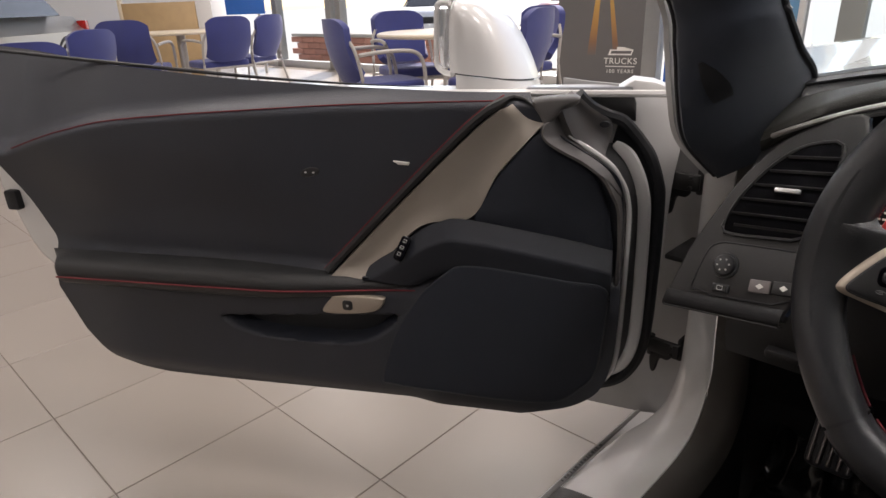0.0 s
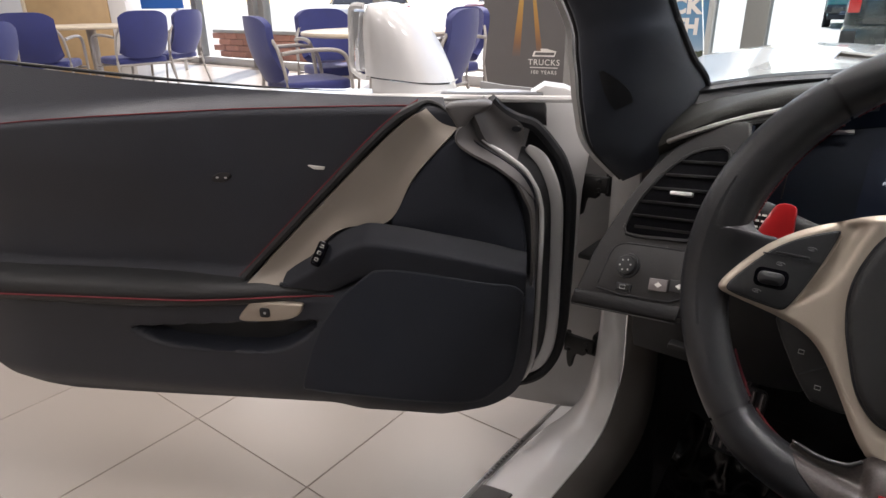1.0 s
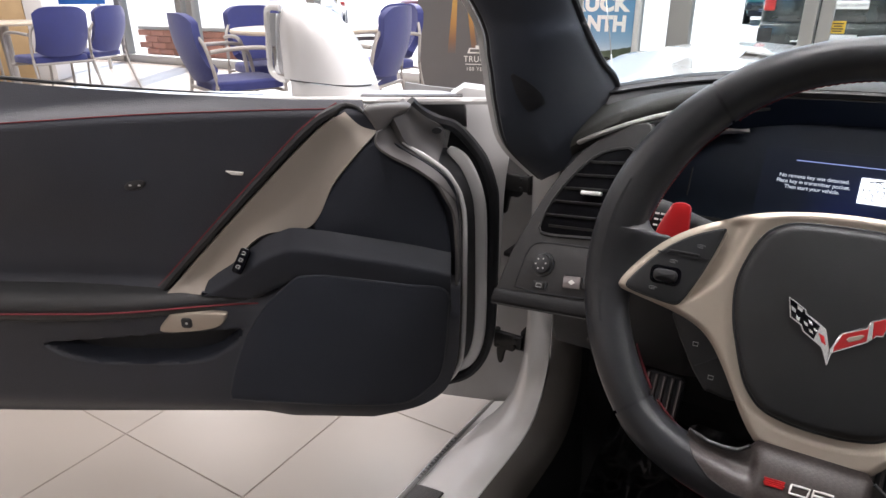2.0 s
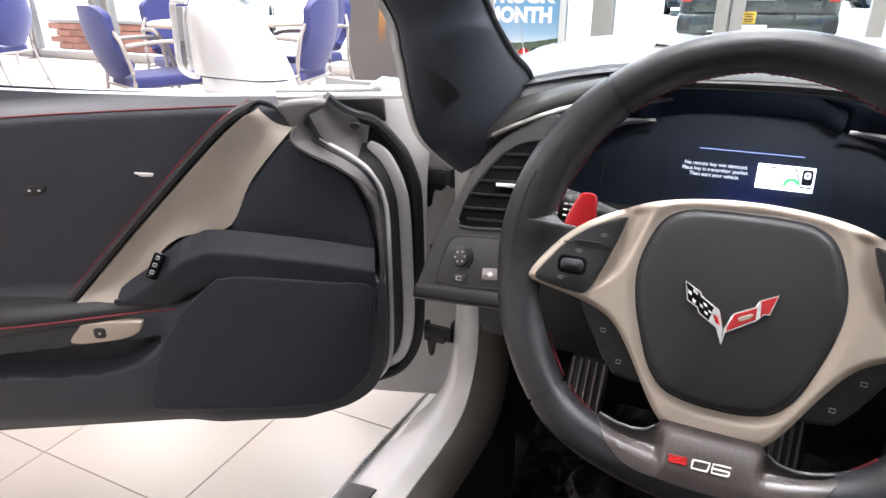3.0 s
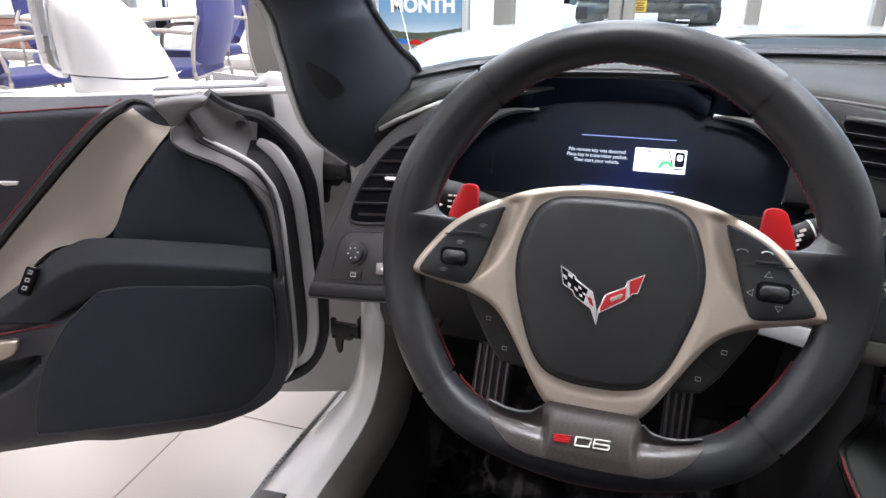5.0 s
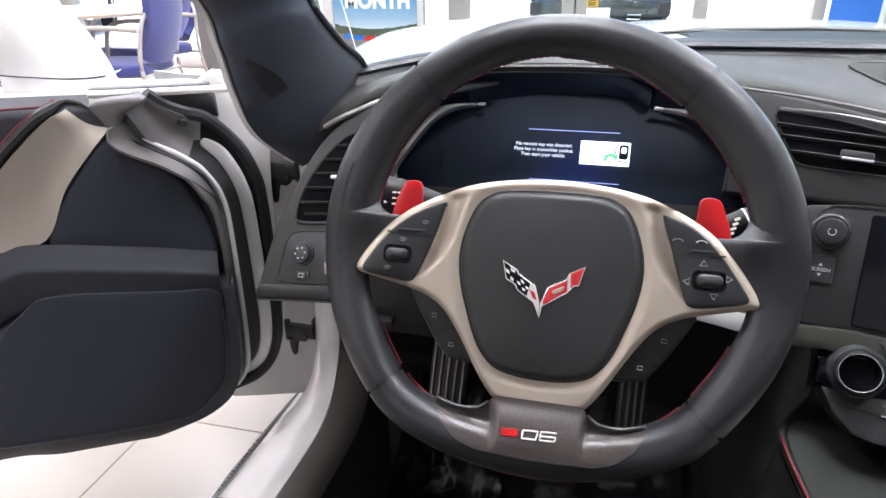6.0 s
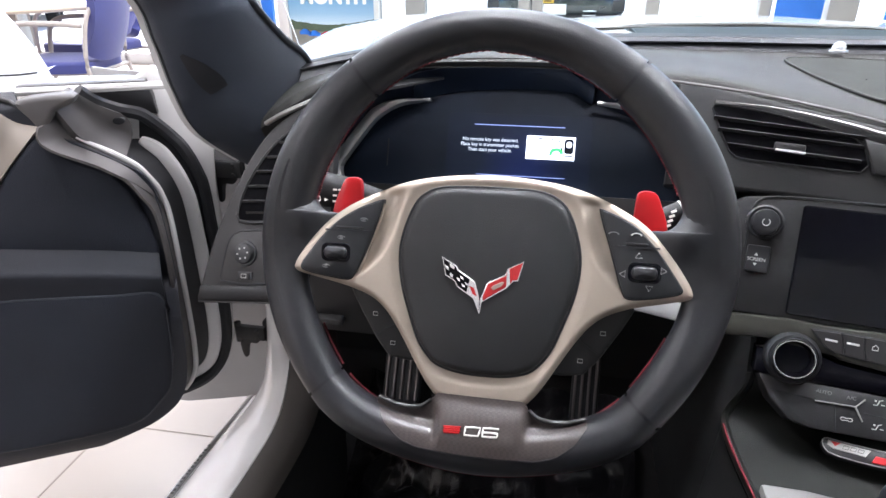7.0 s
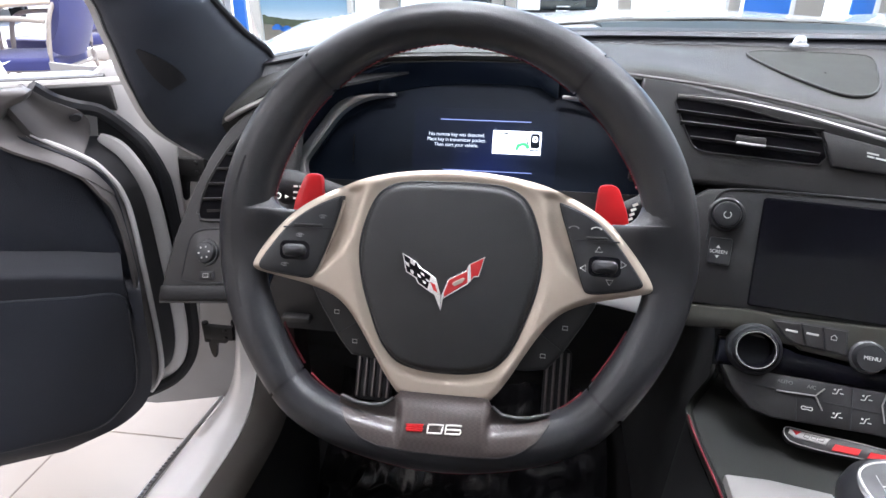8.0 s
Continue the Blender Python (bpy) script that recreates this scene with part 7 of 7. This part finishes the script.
for name, b in (("wall_left", box(LEFT_X - 0.2, LEFT_X, BACK_Y, FRONT_Y + 0.08, 0, CEILING)), ("wall_right", box(RIGHT_X, RIGHT_X + 0.2, BACK_Y, FRONT_Y + 0.08, 0, CEILING)), ("wall_back", box(LEFT_X - 0.2, RIGHT_X + 0.2, BACK_Y - 0.2, BACK_Y, 0, CEILING))):
    tagged(part(name, b, WALL), "plain white plaster wall of the showroom", "wall", kind="structure")
tagged(part("ceiling", box(LEFT_X - 0.2, RIGHT_X + 0.2, BACK_Y - 0.2, FRONT_Y + 0.4, CEILING, CEILING + 0.2), CEILING_PAINT), "white showroom ceiling", "ceiling", kind="structure")
fix = thing("ceiling_light", "square lit ceiling panel in white frame", "ceiling light", group="ceiling panels", at=(LAMPS[0][0], LAMPS[0][1], CEILING))
part("light_frame", join(box(-0.66, 0.66, -0.36, -0.31, CEILING - 0.05, CEILING), box(-0.66, 0.66, 0.31, 0.36, CEILING - 0.05, CEILING), box(-0.66, -0.61, -0.31, 0.31, CEILING - 0.05, CEILING), box(0.61, 0.66, -0.31, 0.31, CEILING - 0.05, CEILING)), CEILING_PAINT, fix, m=Matrix.Translation((LAMPS[0][0], LAMPS[0][1], 0)))
part("diffuser", box(-0.61, 0.61, -0.31, 0.31, CEILING - 0.02, CEILING - 0.01), PANEL_GLOW, fix, m=Matrix.Translation((LAMPS[0][0], LAMPS[0][1], 0)))
for lx, ly in LAMPS[1:]:
    copy_thing(fix, Matrix.Translation((lx, ly, CEILING)))

# ---- chairs and tables ----
def make_chair():
    c = thing("chair", "blue upholstered armchair with pale grey tube frame", "chair", group="chairs round the tables")
    seat = [(p.x, p.y) for p in spline([(-0.24, -0.20, 0), (-0.25, 0.05, 0), (-0.245, 0.22, 0), (-0.15, 0.27, 0), (0.15, 0.27, 0), (0.245, 0.22, 0), (0.25, 0.05, 0), (0.24, -0.20, 0), (0.1, -0.23, 0), (-0.1, -0.23, 0)], 3, closed=True)]
    part("seat", plate(seat, 0.425, 0.490, 0.025, 4, crown=0.008), BLUE_CLOTH, c)
    rows = []
    for i in range(15):
        t = i / 14
        half_w = 0.182 + 0.042 * math.sin(math.pi * (0.08 + 0.55 * t))
        z = 0.505 + 0.42 * t
        y0 = -0.235 - 0.10 * t - 0.03 * math.sin(math.pi * t)
        rows.append([Vector((half_w * s, y0 + 0.05 * s * s, z - (0.060 * t ** 3 - 0.06 * (1 - t) ** 3) * abs(s) ** 4.5)) for s in np.linspace(-1, 1, 15)])
    part("backrest", sheet(rows, 0.055), BLUE_CLOTH, c, smooth=60)
    for s in (-1, 1):
        arm = spline([(s * 0.275, -0.25, 0.685), (s * 0.29, -0.10, 0.700), (s * 0.295, 0.08, 0.700), (s * 0.295, 0.17, 0.678), (s * 0.293, 0.215, 0.62), (s * 0.288, 0.235, 0.50)], 5)
        part("armrest", tube(arm, 0.0145, 10), CHAIR_FRAME, c)
        part("leg", tube([(s * 0.288, 0.235, 0.51), (s * 0.285, 0.25, 0.30), (s * 0.285, 0.285, 0.0)], 0.0125, 10), CHAIR_FRAME, c)
        part("leg", tube(spline([(s * 0.215, -0.295, 0.78), (s * 0.262, -0.265, 0.685), (s * 0.275, -0.235, 0.46), (s * 0.28, -0.29, 0.22), (s * 0.285, -0.37, 0.0)], 4), 0.0125, 10), CHAIR_FRAME, c)
    part("under_frame", join(tube([(-0.285, 0.245, 0.40), (0.285, 0.245, 0.40)], 0.012, 8), tube([(-0.276, -0.235, 0.42), (0.276, -0.235, 0.42)], 0.012, 8), box(-0.22, 0.22, -0.20, 0.22, 0.41, 0.428, 0.004)), CHAIR_FRAME, c)
    return c


chair = make_chair()
CHAIRS = [(-3.27, 3.31, -20, 0.97), (-3.72, 4.05, -112, 1.0), (-2.58, 3.76, 105, 1.0), (-3.1, 4.65, 172, 1.0), (-6.53, 2.87, 52, 1.0), (-6.30, 3.61, 88, 1.0), (-6.51, 4.09, 114, 1.0), (-4.70, 1.48, 75, 0.9), (-5.87, 2.05, 112, 0.94)]
chair.matrix_basis = pose(CHAIRS[0][0], CHAIRS[0][1], 0.004, 0, 0, CHAIRS[0][2]) @ Matrix.Scale(CHAIRS[0][3], 4)
for x, y, a, size in CHAIRS[1:]:
    copy_thing(chair, pose(x, y, 0.004, 0, 0, a)).scale = (size, size, size)


def make_table():
    t = thing("round_table", "round cream laminate table on grey pedestal", "table", group="round tables")
    part("tabletop", turned([(0.0, 0.775), (0.58, 0.775), (0.60, 0.770), (0.605, 0.757), (0.60, 0.744), (0.58, 0.740), (0.0, 0.740)], 48), TABLETOP, t)
    part("pedestal", turned([(0.05, 0.74), (0.05, 0.70), (0.045, 0.10), (0.08, 0.06), (0.08, 0.02)], 20), CHAIR_FRAME, t)
    part("foot", turned([(0.0, 0.05), (0.08, 0.05), (0.26, 0.025), (0.30, 0.012), (0.30, 0.0), (0.0, 0.0)], 32), CHAIR_FRAME, t)
    return t


table = make_table()
table.matrix_basis = pose(-3.15, 3.98, 0.004)
copy_thing(table, pose(-7.35, 3.70, 0.004))

# sticker on the glass of the entrance
sticker = thing("window_sticker", "small yellow printed sticker on the shop window", "sticker", at=(0.135, FRONT_Y - 0.004, 0.66))
part("backing", box(0.080, 0.190, FRONT_Y - 0.004, FRONT_Y - 0.001, 0.664, 0.762), STICKER, sticker)
for z, w in ((0.742, 0.040), (0.722, 0.030), (0.700, 0.042), (0.682, 0.034)):
    part("print_bar", box(0.135 - w, 0.135 + w, FRONT_Y - 0.006, FRONT_Y - 0.0035, z - 0.005, z + 0.005), HINGE, sticker)

# ---- banner and poster ----
BAN = frame_of((-3.30, 6.25, 0.0), (0.975, 0.22, 0), (0, 0, 1))
banner = thing("roll_up_banner", "grey roll-up banner with amber road print and pale lettering", "banner", at=(-3.30, 6.25, 0))
part("banner_sheet", plate([(-0.42, 0.05), (0.48, 0.05), (0.48, 2.1), (-0.42, 2.1)], -0.004, 0.0, 0.0005, 1), BANNER_GREY, banner, m=BAN)
for o in ([(0.042, 1.55), (0.050, 1.55), (0.001, 0.42), (-0.088, 0.42)], [(0.053, 1.55), (0.060, 1.55), (0.240, 0.47), (0.180, 0.47)]):
    part("road_print", plate(o, 0.0, 0.0015, 0.0003, 1), BANNER_AMBER, banner, m=BAN)
part("bow_symbol", plate([(0.05, 0.42), (0.13, 0.42), (0.13, 0.44), (0.19, 0.44), (0.19, 0.42), (0.29, 0.42), (0.31, 0.475), (0.21, 0.475), (0.21, 0.50), (0.14, 0.50), (0.14, 0.475), (0.07, 0.475)], 0.0, 0.0025, 0.0004, 1), SIGN_WHITE, banner, m=BAN @ Matrix.Translation((0.085, 0, 0)))
part("bow_symbol", plate([(0.075, 0.435), (0.285, 0.435), (0.292, 0.463), (0.085, 0.463)], 0.0, 0.0035, 0.0004, 1), BANNER_GREY, banner, m=BAN @ Matrix.Translation((0.085, 0, 0)))
lettering("banner_text", "TRUCKS", 0.085, SIGN_WHITE, banner, BAN @ Matrix.Translation((0.265, 0.360, 0.002)), 0.0006, "CENTER", 1.12)
part("rule_line", box(0.03, 0.33, 0.305, 0.313, 0.0, 0.003), SIGN_WHITE, banner, m=BAN @ Matrix.Translation((0.085, 0, 0)))
lettering("banner_text", "100 YEARS", 0.052, SIGN_WHITE, banner, BAN @ Matrix.Translation((0.265, 0.260, 0.002)), 0.0006, "CENTER", 1.22)
part("banner_base", plate(rounded(-0.43, 0.49, -0.06, 0.06, 0.02), 0.004, 0.055, 0.01, 2), ALUMINIUM, banner, m=Matrix.Translation((-3.30, 6.25, 0)) @ pose(0, 0, 0, 0, 0, 12.7))
part("banner_pole", tube([(-3.30, 6.30, 0.04), (-3.30, 6.30, 2.1)], 0.012, 8), ALUMINIUM, banner)

PX, PY = -2.0, 6.70
POS = frame_of((PX, PY, 0.0), (1, 0, 0), (0, 0, 1))
poster = thing("window_poster", "blue printed window poster with white lettering in pale frame", "poster", at=(PX, PY, 0.0))
part("poster_sheet", plate([(-0.46, 0.24), (0.45, 0.24), (0.45, 2.2), (-0.46, 2.2)], -0.006, 0.0, 0.0008, 1), POSTER_BLUE, poster, m=POS)
for high, low, w, mat, phase in ((0.475, 0.06, 0.001, POSTER_HILL, 0.0), (0.395, 0.03, 0.002, POSTER_FIELD, 2.0)):
    top = [(-0.45 + 0.89 * k / 40, high + low * (abs((k - 18) / 22) ** 1.6 - 0.45) + 0.010 * noise.noise((k * 0.45, phase, 0.0)) + 0.006 * noise.noise((k * 1.7, phase, 4.0))) for k in range(41)]
    part("poster_hill", plate([(0.44, 0.245), *reversed(top), (-0.45, 0.245)], 0.0, w, 0.0002, 1), mat, poster, m=POS)
for k, (x, z, size, mat) in enumerate(((-0.30, 0.372, 0.060, SIGN_BLUE), (-0.20, 0.358, 0.065, SIGN_BLUE), (-0.06, 0.350, 0.080, TAIL), (0.09, 0.365, 0.060, TAIL), (0.20, 0.372, 0.05, DARK_PAINT))):
    shape = [(x - size, z - 0.02), (x + size, z - 0.02), (x + size, z + 0.006), (x + size * 0.45, z + 0.012), (x + size * 0.25, z + 0.034), (x - size * 0.35, z + 0.034), (x - size * 0.55, z + 0.010), (x - size, z + 0.006)]
    part("poster_car", plate(shape, 0.0, 0.003, 0.0004, 1), mat, poster, m=POS)
lettering("poster_text", "TRUCK", 0.2, SIGN_WHITE, poster, POS @ Matrix.Translation((0.04, 0.905, 0.003)), 0.0006, "CENTER", 1.04, bold=0.010, wide=0.72, tall=0.155)
lettering("poster_text", "MONTH", 0.2, SIGN_WHITE, poster, POS @ Matrix.Translation((0.022, 0.720, 0.003)), 0.0006, "CENTER", 1.04, bold=0.010, wide=0.69, tall=0.155)
for x0, x1, mat in ((-0.74, -0.62, SIGN_BLUE), (-0.57, -0.46, ALUMINIUM), (0.45, 0.50, ALUMINIUM)):
    part("poster_frame", box(x0, x1, -0.03, 0.03, 0.06, 2.2, 0.004), mat, poster, m=Matrix.Translation((PX, PY, 0)))
part("poster_foot", box(-0.74, 0.5, -0.12, 0.04, 0.004, 0.06, 0.01), ALUMINIUM, poster, m=Matrix.Translation((PX, PY, 0)))
sign = thing("blue_sign", "bright blue sign panel standing by the window", "sign", group="blue signs", at=(2.31, 6.70, 0.0))
part("sign_panel", box(2.12, 2.50, 6.68, 6.71, 0.55, 2.0, 0.004), SIGN_BLUE, sign)
part("sign_post", box(2.29, 2.33, 6.71, 6.73, 0.004, 1.9, 0.004), ALUMINIUM, sign)
copy_thing(sign, Matrix.Translation((3.09, 6.70, 0.0))).scale = (0.48, 1, 1)

# ---- reception desk by the far tables ----
desk = thing("reception_desk", "pale maple reception desk with white end panel", "desk", at=(-9.0, 4.2, 0))
DK = Matrix.Translation((-9.0, 4.2, 0)) @ pose(0, 0, 0, 0, 0, 42)
part("front_panel", box(-0.52, 0.52, -0.03, 0.03, 0.004, 1.12, 0.006), WOOD, desk, m=DK)
part("end_panel", box(0.53, 0.75, -0.04, 0.5, 0.004, 1.14, 0.006), WALL, desk, m=DK)
part("worktop", box(-0.52, 0.525, 0.035, 0.62, 1.04, 1.08, 0.006), TABLETOP, desk, m=DK)
part("panel_edge", box(-0.57, -0.525, -0.04, 0.04, 0.004, 1.18, 0.006), TABLETOP, desk, m=DK)
board = thing("notice_board", "blue notice board on grey legs", "board", at=(-9.6, 5.6, 0))
part("board_panel", box(-0.55, 0.55, -0.02, 0.02, 0.92, 1.7, 0.006), SIGN_BLUE, board, m=Matrix.Translation((-9.6, 5.6, 0)) @ pose(0, 0, 0, 0, 0, 40))
for s in (-1, 1):
    part("board_leg", box(s * 0.45 - 0.02, s * 0.45 + 0.02, -0.019, 0.019, 0.004, 0.92), ALUMINIUM, board, m=Matrix.Translation((-9.6, 5.6, 0)) @ pose(0, 0, 0, 0, 0, 40))


# ---- vehicles ----
def vehicle(name, label, paint, length, width, height, belt, nose, cabin, wheel_r, m, truck=False):
    """A parked vehicle with its nose along +y; belt: height of the window line; cabin: (rear, front) of the roof."""
    v = thing(name, label, "truck" if truck else "car")
    L, W = length / 2, width / 2
    low = wheel_r * 0.75

    def ring(y, zb, zt, w, k=10):
        pts = []
        for i in range(k + 1):
            t = i / k
            x = w * (1 if 0.12 < t < 0.75 else (0.94 if t <= 0.12 else 0.90 - 0.5 * (t - 0.75)))
            pts.append(Vector((x, y, zb + (zt - zb) * t)))
        return pts + [Vector((-p.x, p.y, p.z)) for p in reversed(pts)]

    stations = [(-L, low + 0.10, belt - 0.10, 0.90), (-L + 0.06, low, belt - 0.02, 0.97), (-L * 0.6, low, belt, 1.0), (0, low, belt, 1.0), (L * 0.5, low, belt - 0.02, 1.0), (L * 0.8, low, nose, 0.96), (L - 0.06, low, nose - 0.12, 0.88), (L, low + 0.10, nose - 0.22, 0.80)]
    rows = [ring(y, zb, zt, W * k) for y, zb, zt, k in stations]
    bm = sheet(rows, wrap=True)
    bmesh.ops.holes_fill(bm, edges=bm.edges)
    body_v = part("body", bm, paint, v, smooth=50)
    r0, r1 = cabin
    cab = [(-0.45 + r0 if not truck else r0 - 0.08, belt - 0.01, 0.93), (r0, height - 0.03, 0.74), ((r0 + r1) / 2, height, 0.74), (r1, height - 0.05, 0.74), (r1 + 0.85, belt - 0.02, 0.90)]
    rows = [[Vector((W * k * s, y, z)) for s in (-1, -0.5, 0, 0.5, 1)] for y, z, k in cab]
    part("roof", sheet(rows[1:4], 0.05), paint, v, smooth=60)
    part("windscreen", sheet(rows[3:], 0.02), TINTED, v)
    part("rear_window", sheet(rows[:2], 0.02), TINTED, v)
    for s in (-1, 1):
        part("side_window", sheet([[Vector((s * W * 0.955, cab[0][0], belt - 0.01)), Vector((s * W * 0.955, cab[4][0], belt - 0.02))], [Vector((s * W * 0.74, r0, height - 0.06)), Vector((s * W * 0.74, r1, height - 0.08))]], 0.02), TINTED, v)
        part("headlamp", box(s * W * 0.62 - 0.16, s * W * 0.62 + 0.16, L - 0.14, L + 0.0, nose - 0.30, nose - 0.16, 0.03), HEADLAMP, v)
        part("tail_lamp", box(s * W * 0.88 - 0.07, s * W * 0.88 + 0.07, -L - 0.01, -L + 0.10, belt - 0.42, belt - 0.08, 0.02), TAIL, v)
        for y in (-L * 0.60, L * 0.62):
            wm = Matrix.Translation((s * (W - 0.11), y, wheel_r)) @ pose(0, 0, 0, 0, 90 * s, 0)
            tyre = part("tyre", turned([(wheel_r * 0.62, -0.10), (wheel_r * 0.92, -0.12), (wheel_r, -0.09), (wheel_r, 0.09), (wheel_r * 0.92, 0.12), (wheel_r * 0.62, 0.10)], 28, wm), TYRE, v)
            part("rim", turned([(wheel_r * 0.62, 0.11), (wheel_r * 0.58, 0.09), (wheel_r * 0.2, 0.06), (0.0, 0.07)], 28, wm), STEEL, tyre)
            for k in range(5):
                part("rim_spoke", box(wheel_r * 0.12, wheel_r * 0.58, -wheel_r * 0.06, wheel_r * 0.06, 0.07, 0.105, 0.01), STEEL, tyre, m=wm @ pose(0, 0, 0, 0, 0, 72 * k))
            part("wheel_arch", tube([wm @ Vector((wheel_r * 1.12 * math.cos(t), wheel_r * 1.12 * math.sin(t), 0.09)) for t in np.linspace(-math.pi, math.pi, 28, endpoint=False)], 0.035, 6, closed=True), RUBBER, v)
    part("front_grille", box(-W * 0.45, W * 0.45, L - 0.05, L + 0.015, nose - 0.34, nose - 0.20, 0.02), RUBBER, v)
    part("rear_bumper", box(-W * 0.97, W * 0.97, -L - 0.10, -L + 0.06, low + 0.08, low + 0.36, 0.05), DARK_PAINT if truck else paint, v)
    part("front_bumper", box(-W * 0.84, W * 0.84, L - 0.10, L + 0.05, low + 0.02, low + 0.24, 0.05), paint, v)
    if truck:
        part("tailgate", box(-W * 0.76, W * 0.76, -L - 0.02, -L + 0.05, low + 0.30, belt - 0.06, 0.02), paint, v)
        part("tailgate_symbol", box(-0.22, 0.22, -L - 0.032, -L - 0.018, belt - 0.40, belt - 0.30, 0.008), CHROME, v)
        part("rear_valance", box(-W * 0.90, W * 0.90, -L - 0.04, -L + 0.10, low - 0.10, low + 0.09, 0.03), RUBBER, v)
        for s in (-1, 1):
            part("corner_step", box(s * W * 0.88 - 0.09, s * W * 0.88 + 0.09, -L - 0.105, -L - 0.06, low + 0.12, low + 0.30, 0.02), PLASTIC_GREY, v)
            part("tow_hook", tube([Vector((s * 0.48 + dx, -L - 0.12, low + 0.10 + dz)) for dx, dz in ((-0.09, -0.03), (0.09, -0.03), (0.10, 0.03), (-0.08, 0.03))], 0.012, 8, closed=True), CHROME, v)
        part("plate", box(-0.16, 0.16, -L - 0.11, -L - 0.09, low + 0.08, low + 0.22, 0.004), SIGN_WHITE, v)
    v.matrix_basis = m
    return v


vehicle("pickup_truck", "dark green-black pickup truck parked outside with chrome bumper", DARK_PAINT, 5.6, 2.0, 1.92, 1.22, 1.15, (-0.6, 0.7), 0.40, pose(0.0, 12.9, -0.03, 0, 0, 2), True)
vehicle("lifted_truck", "teal lifted truck with large black tyres outside", TEAL_PAINT, 5.6, 2.0, 2.1, 1.45, 1.35, (-0.6, 0.7), 0.50, pose(-2.7, 28.2, -0.03, 0, 0, 8), True)
vehicle("parked_car", "silver car parked in the showroom behind the chairs", SILVER_PAINT, 4.5, 1.8, 1.55, 1.0, 0.98, (-0.9, 0.3), 0.33, pose(-9.6, 1.7, 0.004, 0, 0, -130))
vehicle("white_car", "white car parked outside the windows", PAINT, 4.6, 1.85, 1.5, 0.98, 0.95, (-0.9, 0.3), 0.33, pose(-11.2, 12.2, -0.03, 0, 0, -140))
vehicle("red_car", "dark red car parked outside the windows", RED_PAINT, 4.6, 1.85, 1.5, 0.98, 0.95, (-0.9, 0.3), 0.33, pose(-14.2, 23.4, -0.03, 0, 0, 176))
vehicle("dark_car", "dark car parked across the forecourt", DARK_PAINT, 4.6, 1.85, 1.6, 1.0, 0.98, (-0.9, 0.3), 0.34, pose(5.2, 36.0, -0.03, 0, 0, 100))
# low brick planter outside the left windows
planter = thing("brick_planter", "low red-brown brick planter wall outside the window", "planter", at=(-9.3, 8.2, -0.03))
part("core", box(-11.5, -7.1, 8.05, 8.35, -0.03, 0.40), GROUT, planter)
brick = box(0, 0.40, 0, 0.12, 0, 0.105, 0.008, 1)
bme = bpy.data.meshes.new("brick")
brick.to_mesh(bme)
brick.free()
bme.materials.append(BRICK)
for r in range(4):
    for k in range(11):
        ob = under(new("brick", bme), planter)
        ob.location = (-11.5 + 0.41 * k - (0.2 if r % 2 else 0.0), 7.99, -0.02 + 0.115 * r)
part("coping", box(-11.6, -7.0, 7.94, 8.42, 0.44, 0.50, 0.01), CONCRETE, planter)

# ---- tiled floor ----
floor = tagged(part("floor", box(LEFT_X, RIGHT_X, BACK_Y, FRONT_Y + 0.06, -0.025, 0.0024), GROUT), "beige porcelain tiled floor with thin grout lines", "floor", kind="structure")
S, GX, GY, SKEW = 0.406, -0.989, 0.962, radians(1.4)
tile_bm = box(-S / 2 + 0.0011, S / 2 - 0.0011, -S / 2 + 0.0011, S / 2 - 0.0011, -0.004, 0.004, 0.0012, 1)
tile_me = bpy.data.meshes.new("tile")
tile_bm.to_mesh(tile_me)
tile_bm.free()
tile_me.materials.append(TILE)
rest = []
for i in range(-28, 22):
    for j in range(-17, 15):
        dx, dy = S * (i + 0.5), S * (j + 0.5)
        x, y = GX + dx * math.cos(SKEW) - dy * math.sin(SKEW), GY + dx * math.sin(SKEW) + dy * math.cos(SKEW)
        if x - S / 2 < LEFT_X or x + S / 2 > RIGHT_X or y - S / 2 < BACK_Y or y + S / 2 > FRONT_Y:
            continue
        if -4.6 < x < 0.2 and -0.2 < y < 5.2:
            ob = under(new("tile", tile_me), floor)
            ob.location, ob.rotation_euler = (x, y, 0), (0, 0, SKEW)
        else:
            rest.append((x, y))
h = S / 2 - 0.0011
corner = [Vector((sx * h * math.cos(SKEW) - sy * h * math.sin(SKEW), sx * h * math.sin(SKEW) + sy * h * math.cos(SKEW), 0.004)) for sx, sy in ((-1, -1), (1, -1), (1, 1), (-1, 1))]
verts = [Vector((x, y, 0)) + c for x, y in rest for c in corner]
me = bpy.data.meshes.new("far_tiles")
me.from_pydata(verts, [], [(4 * k, 4 * k + 1, 4 * k + 2, 4 * k + 3) for k in range(len(rest))])
me.materials.append(TILE)
tagged(under(new("far_tiles", me), floor), kind="stuff")
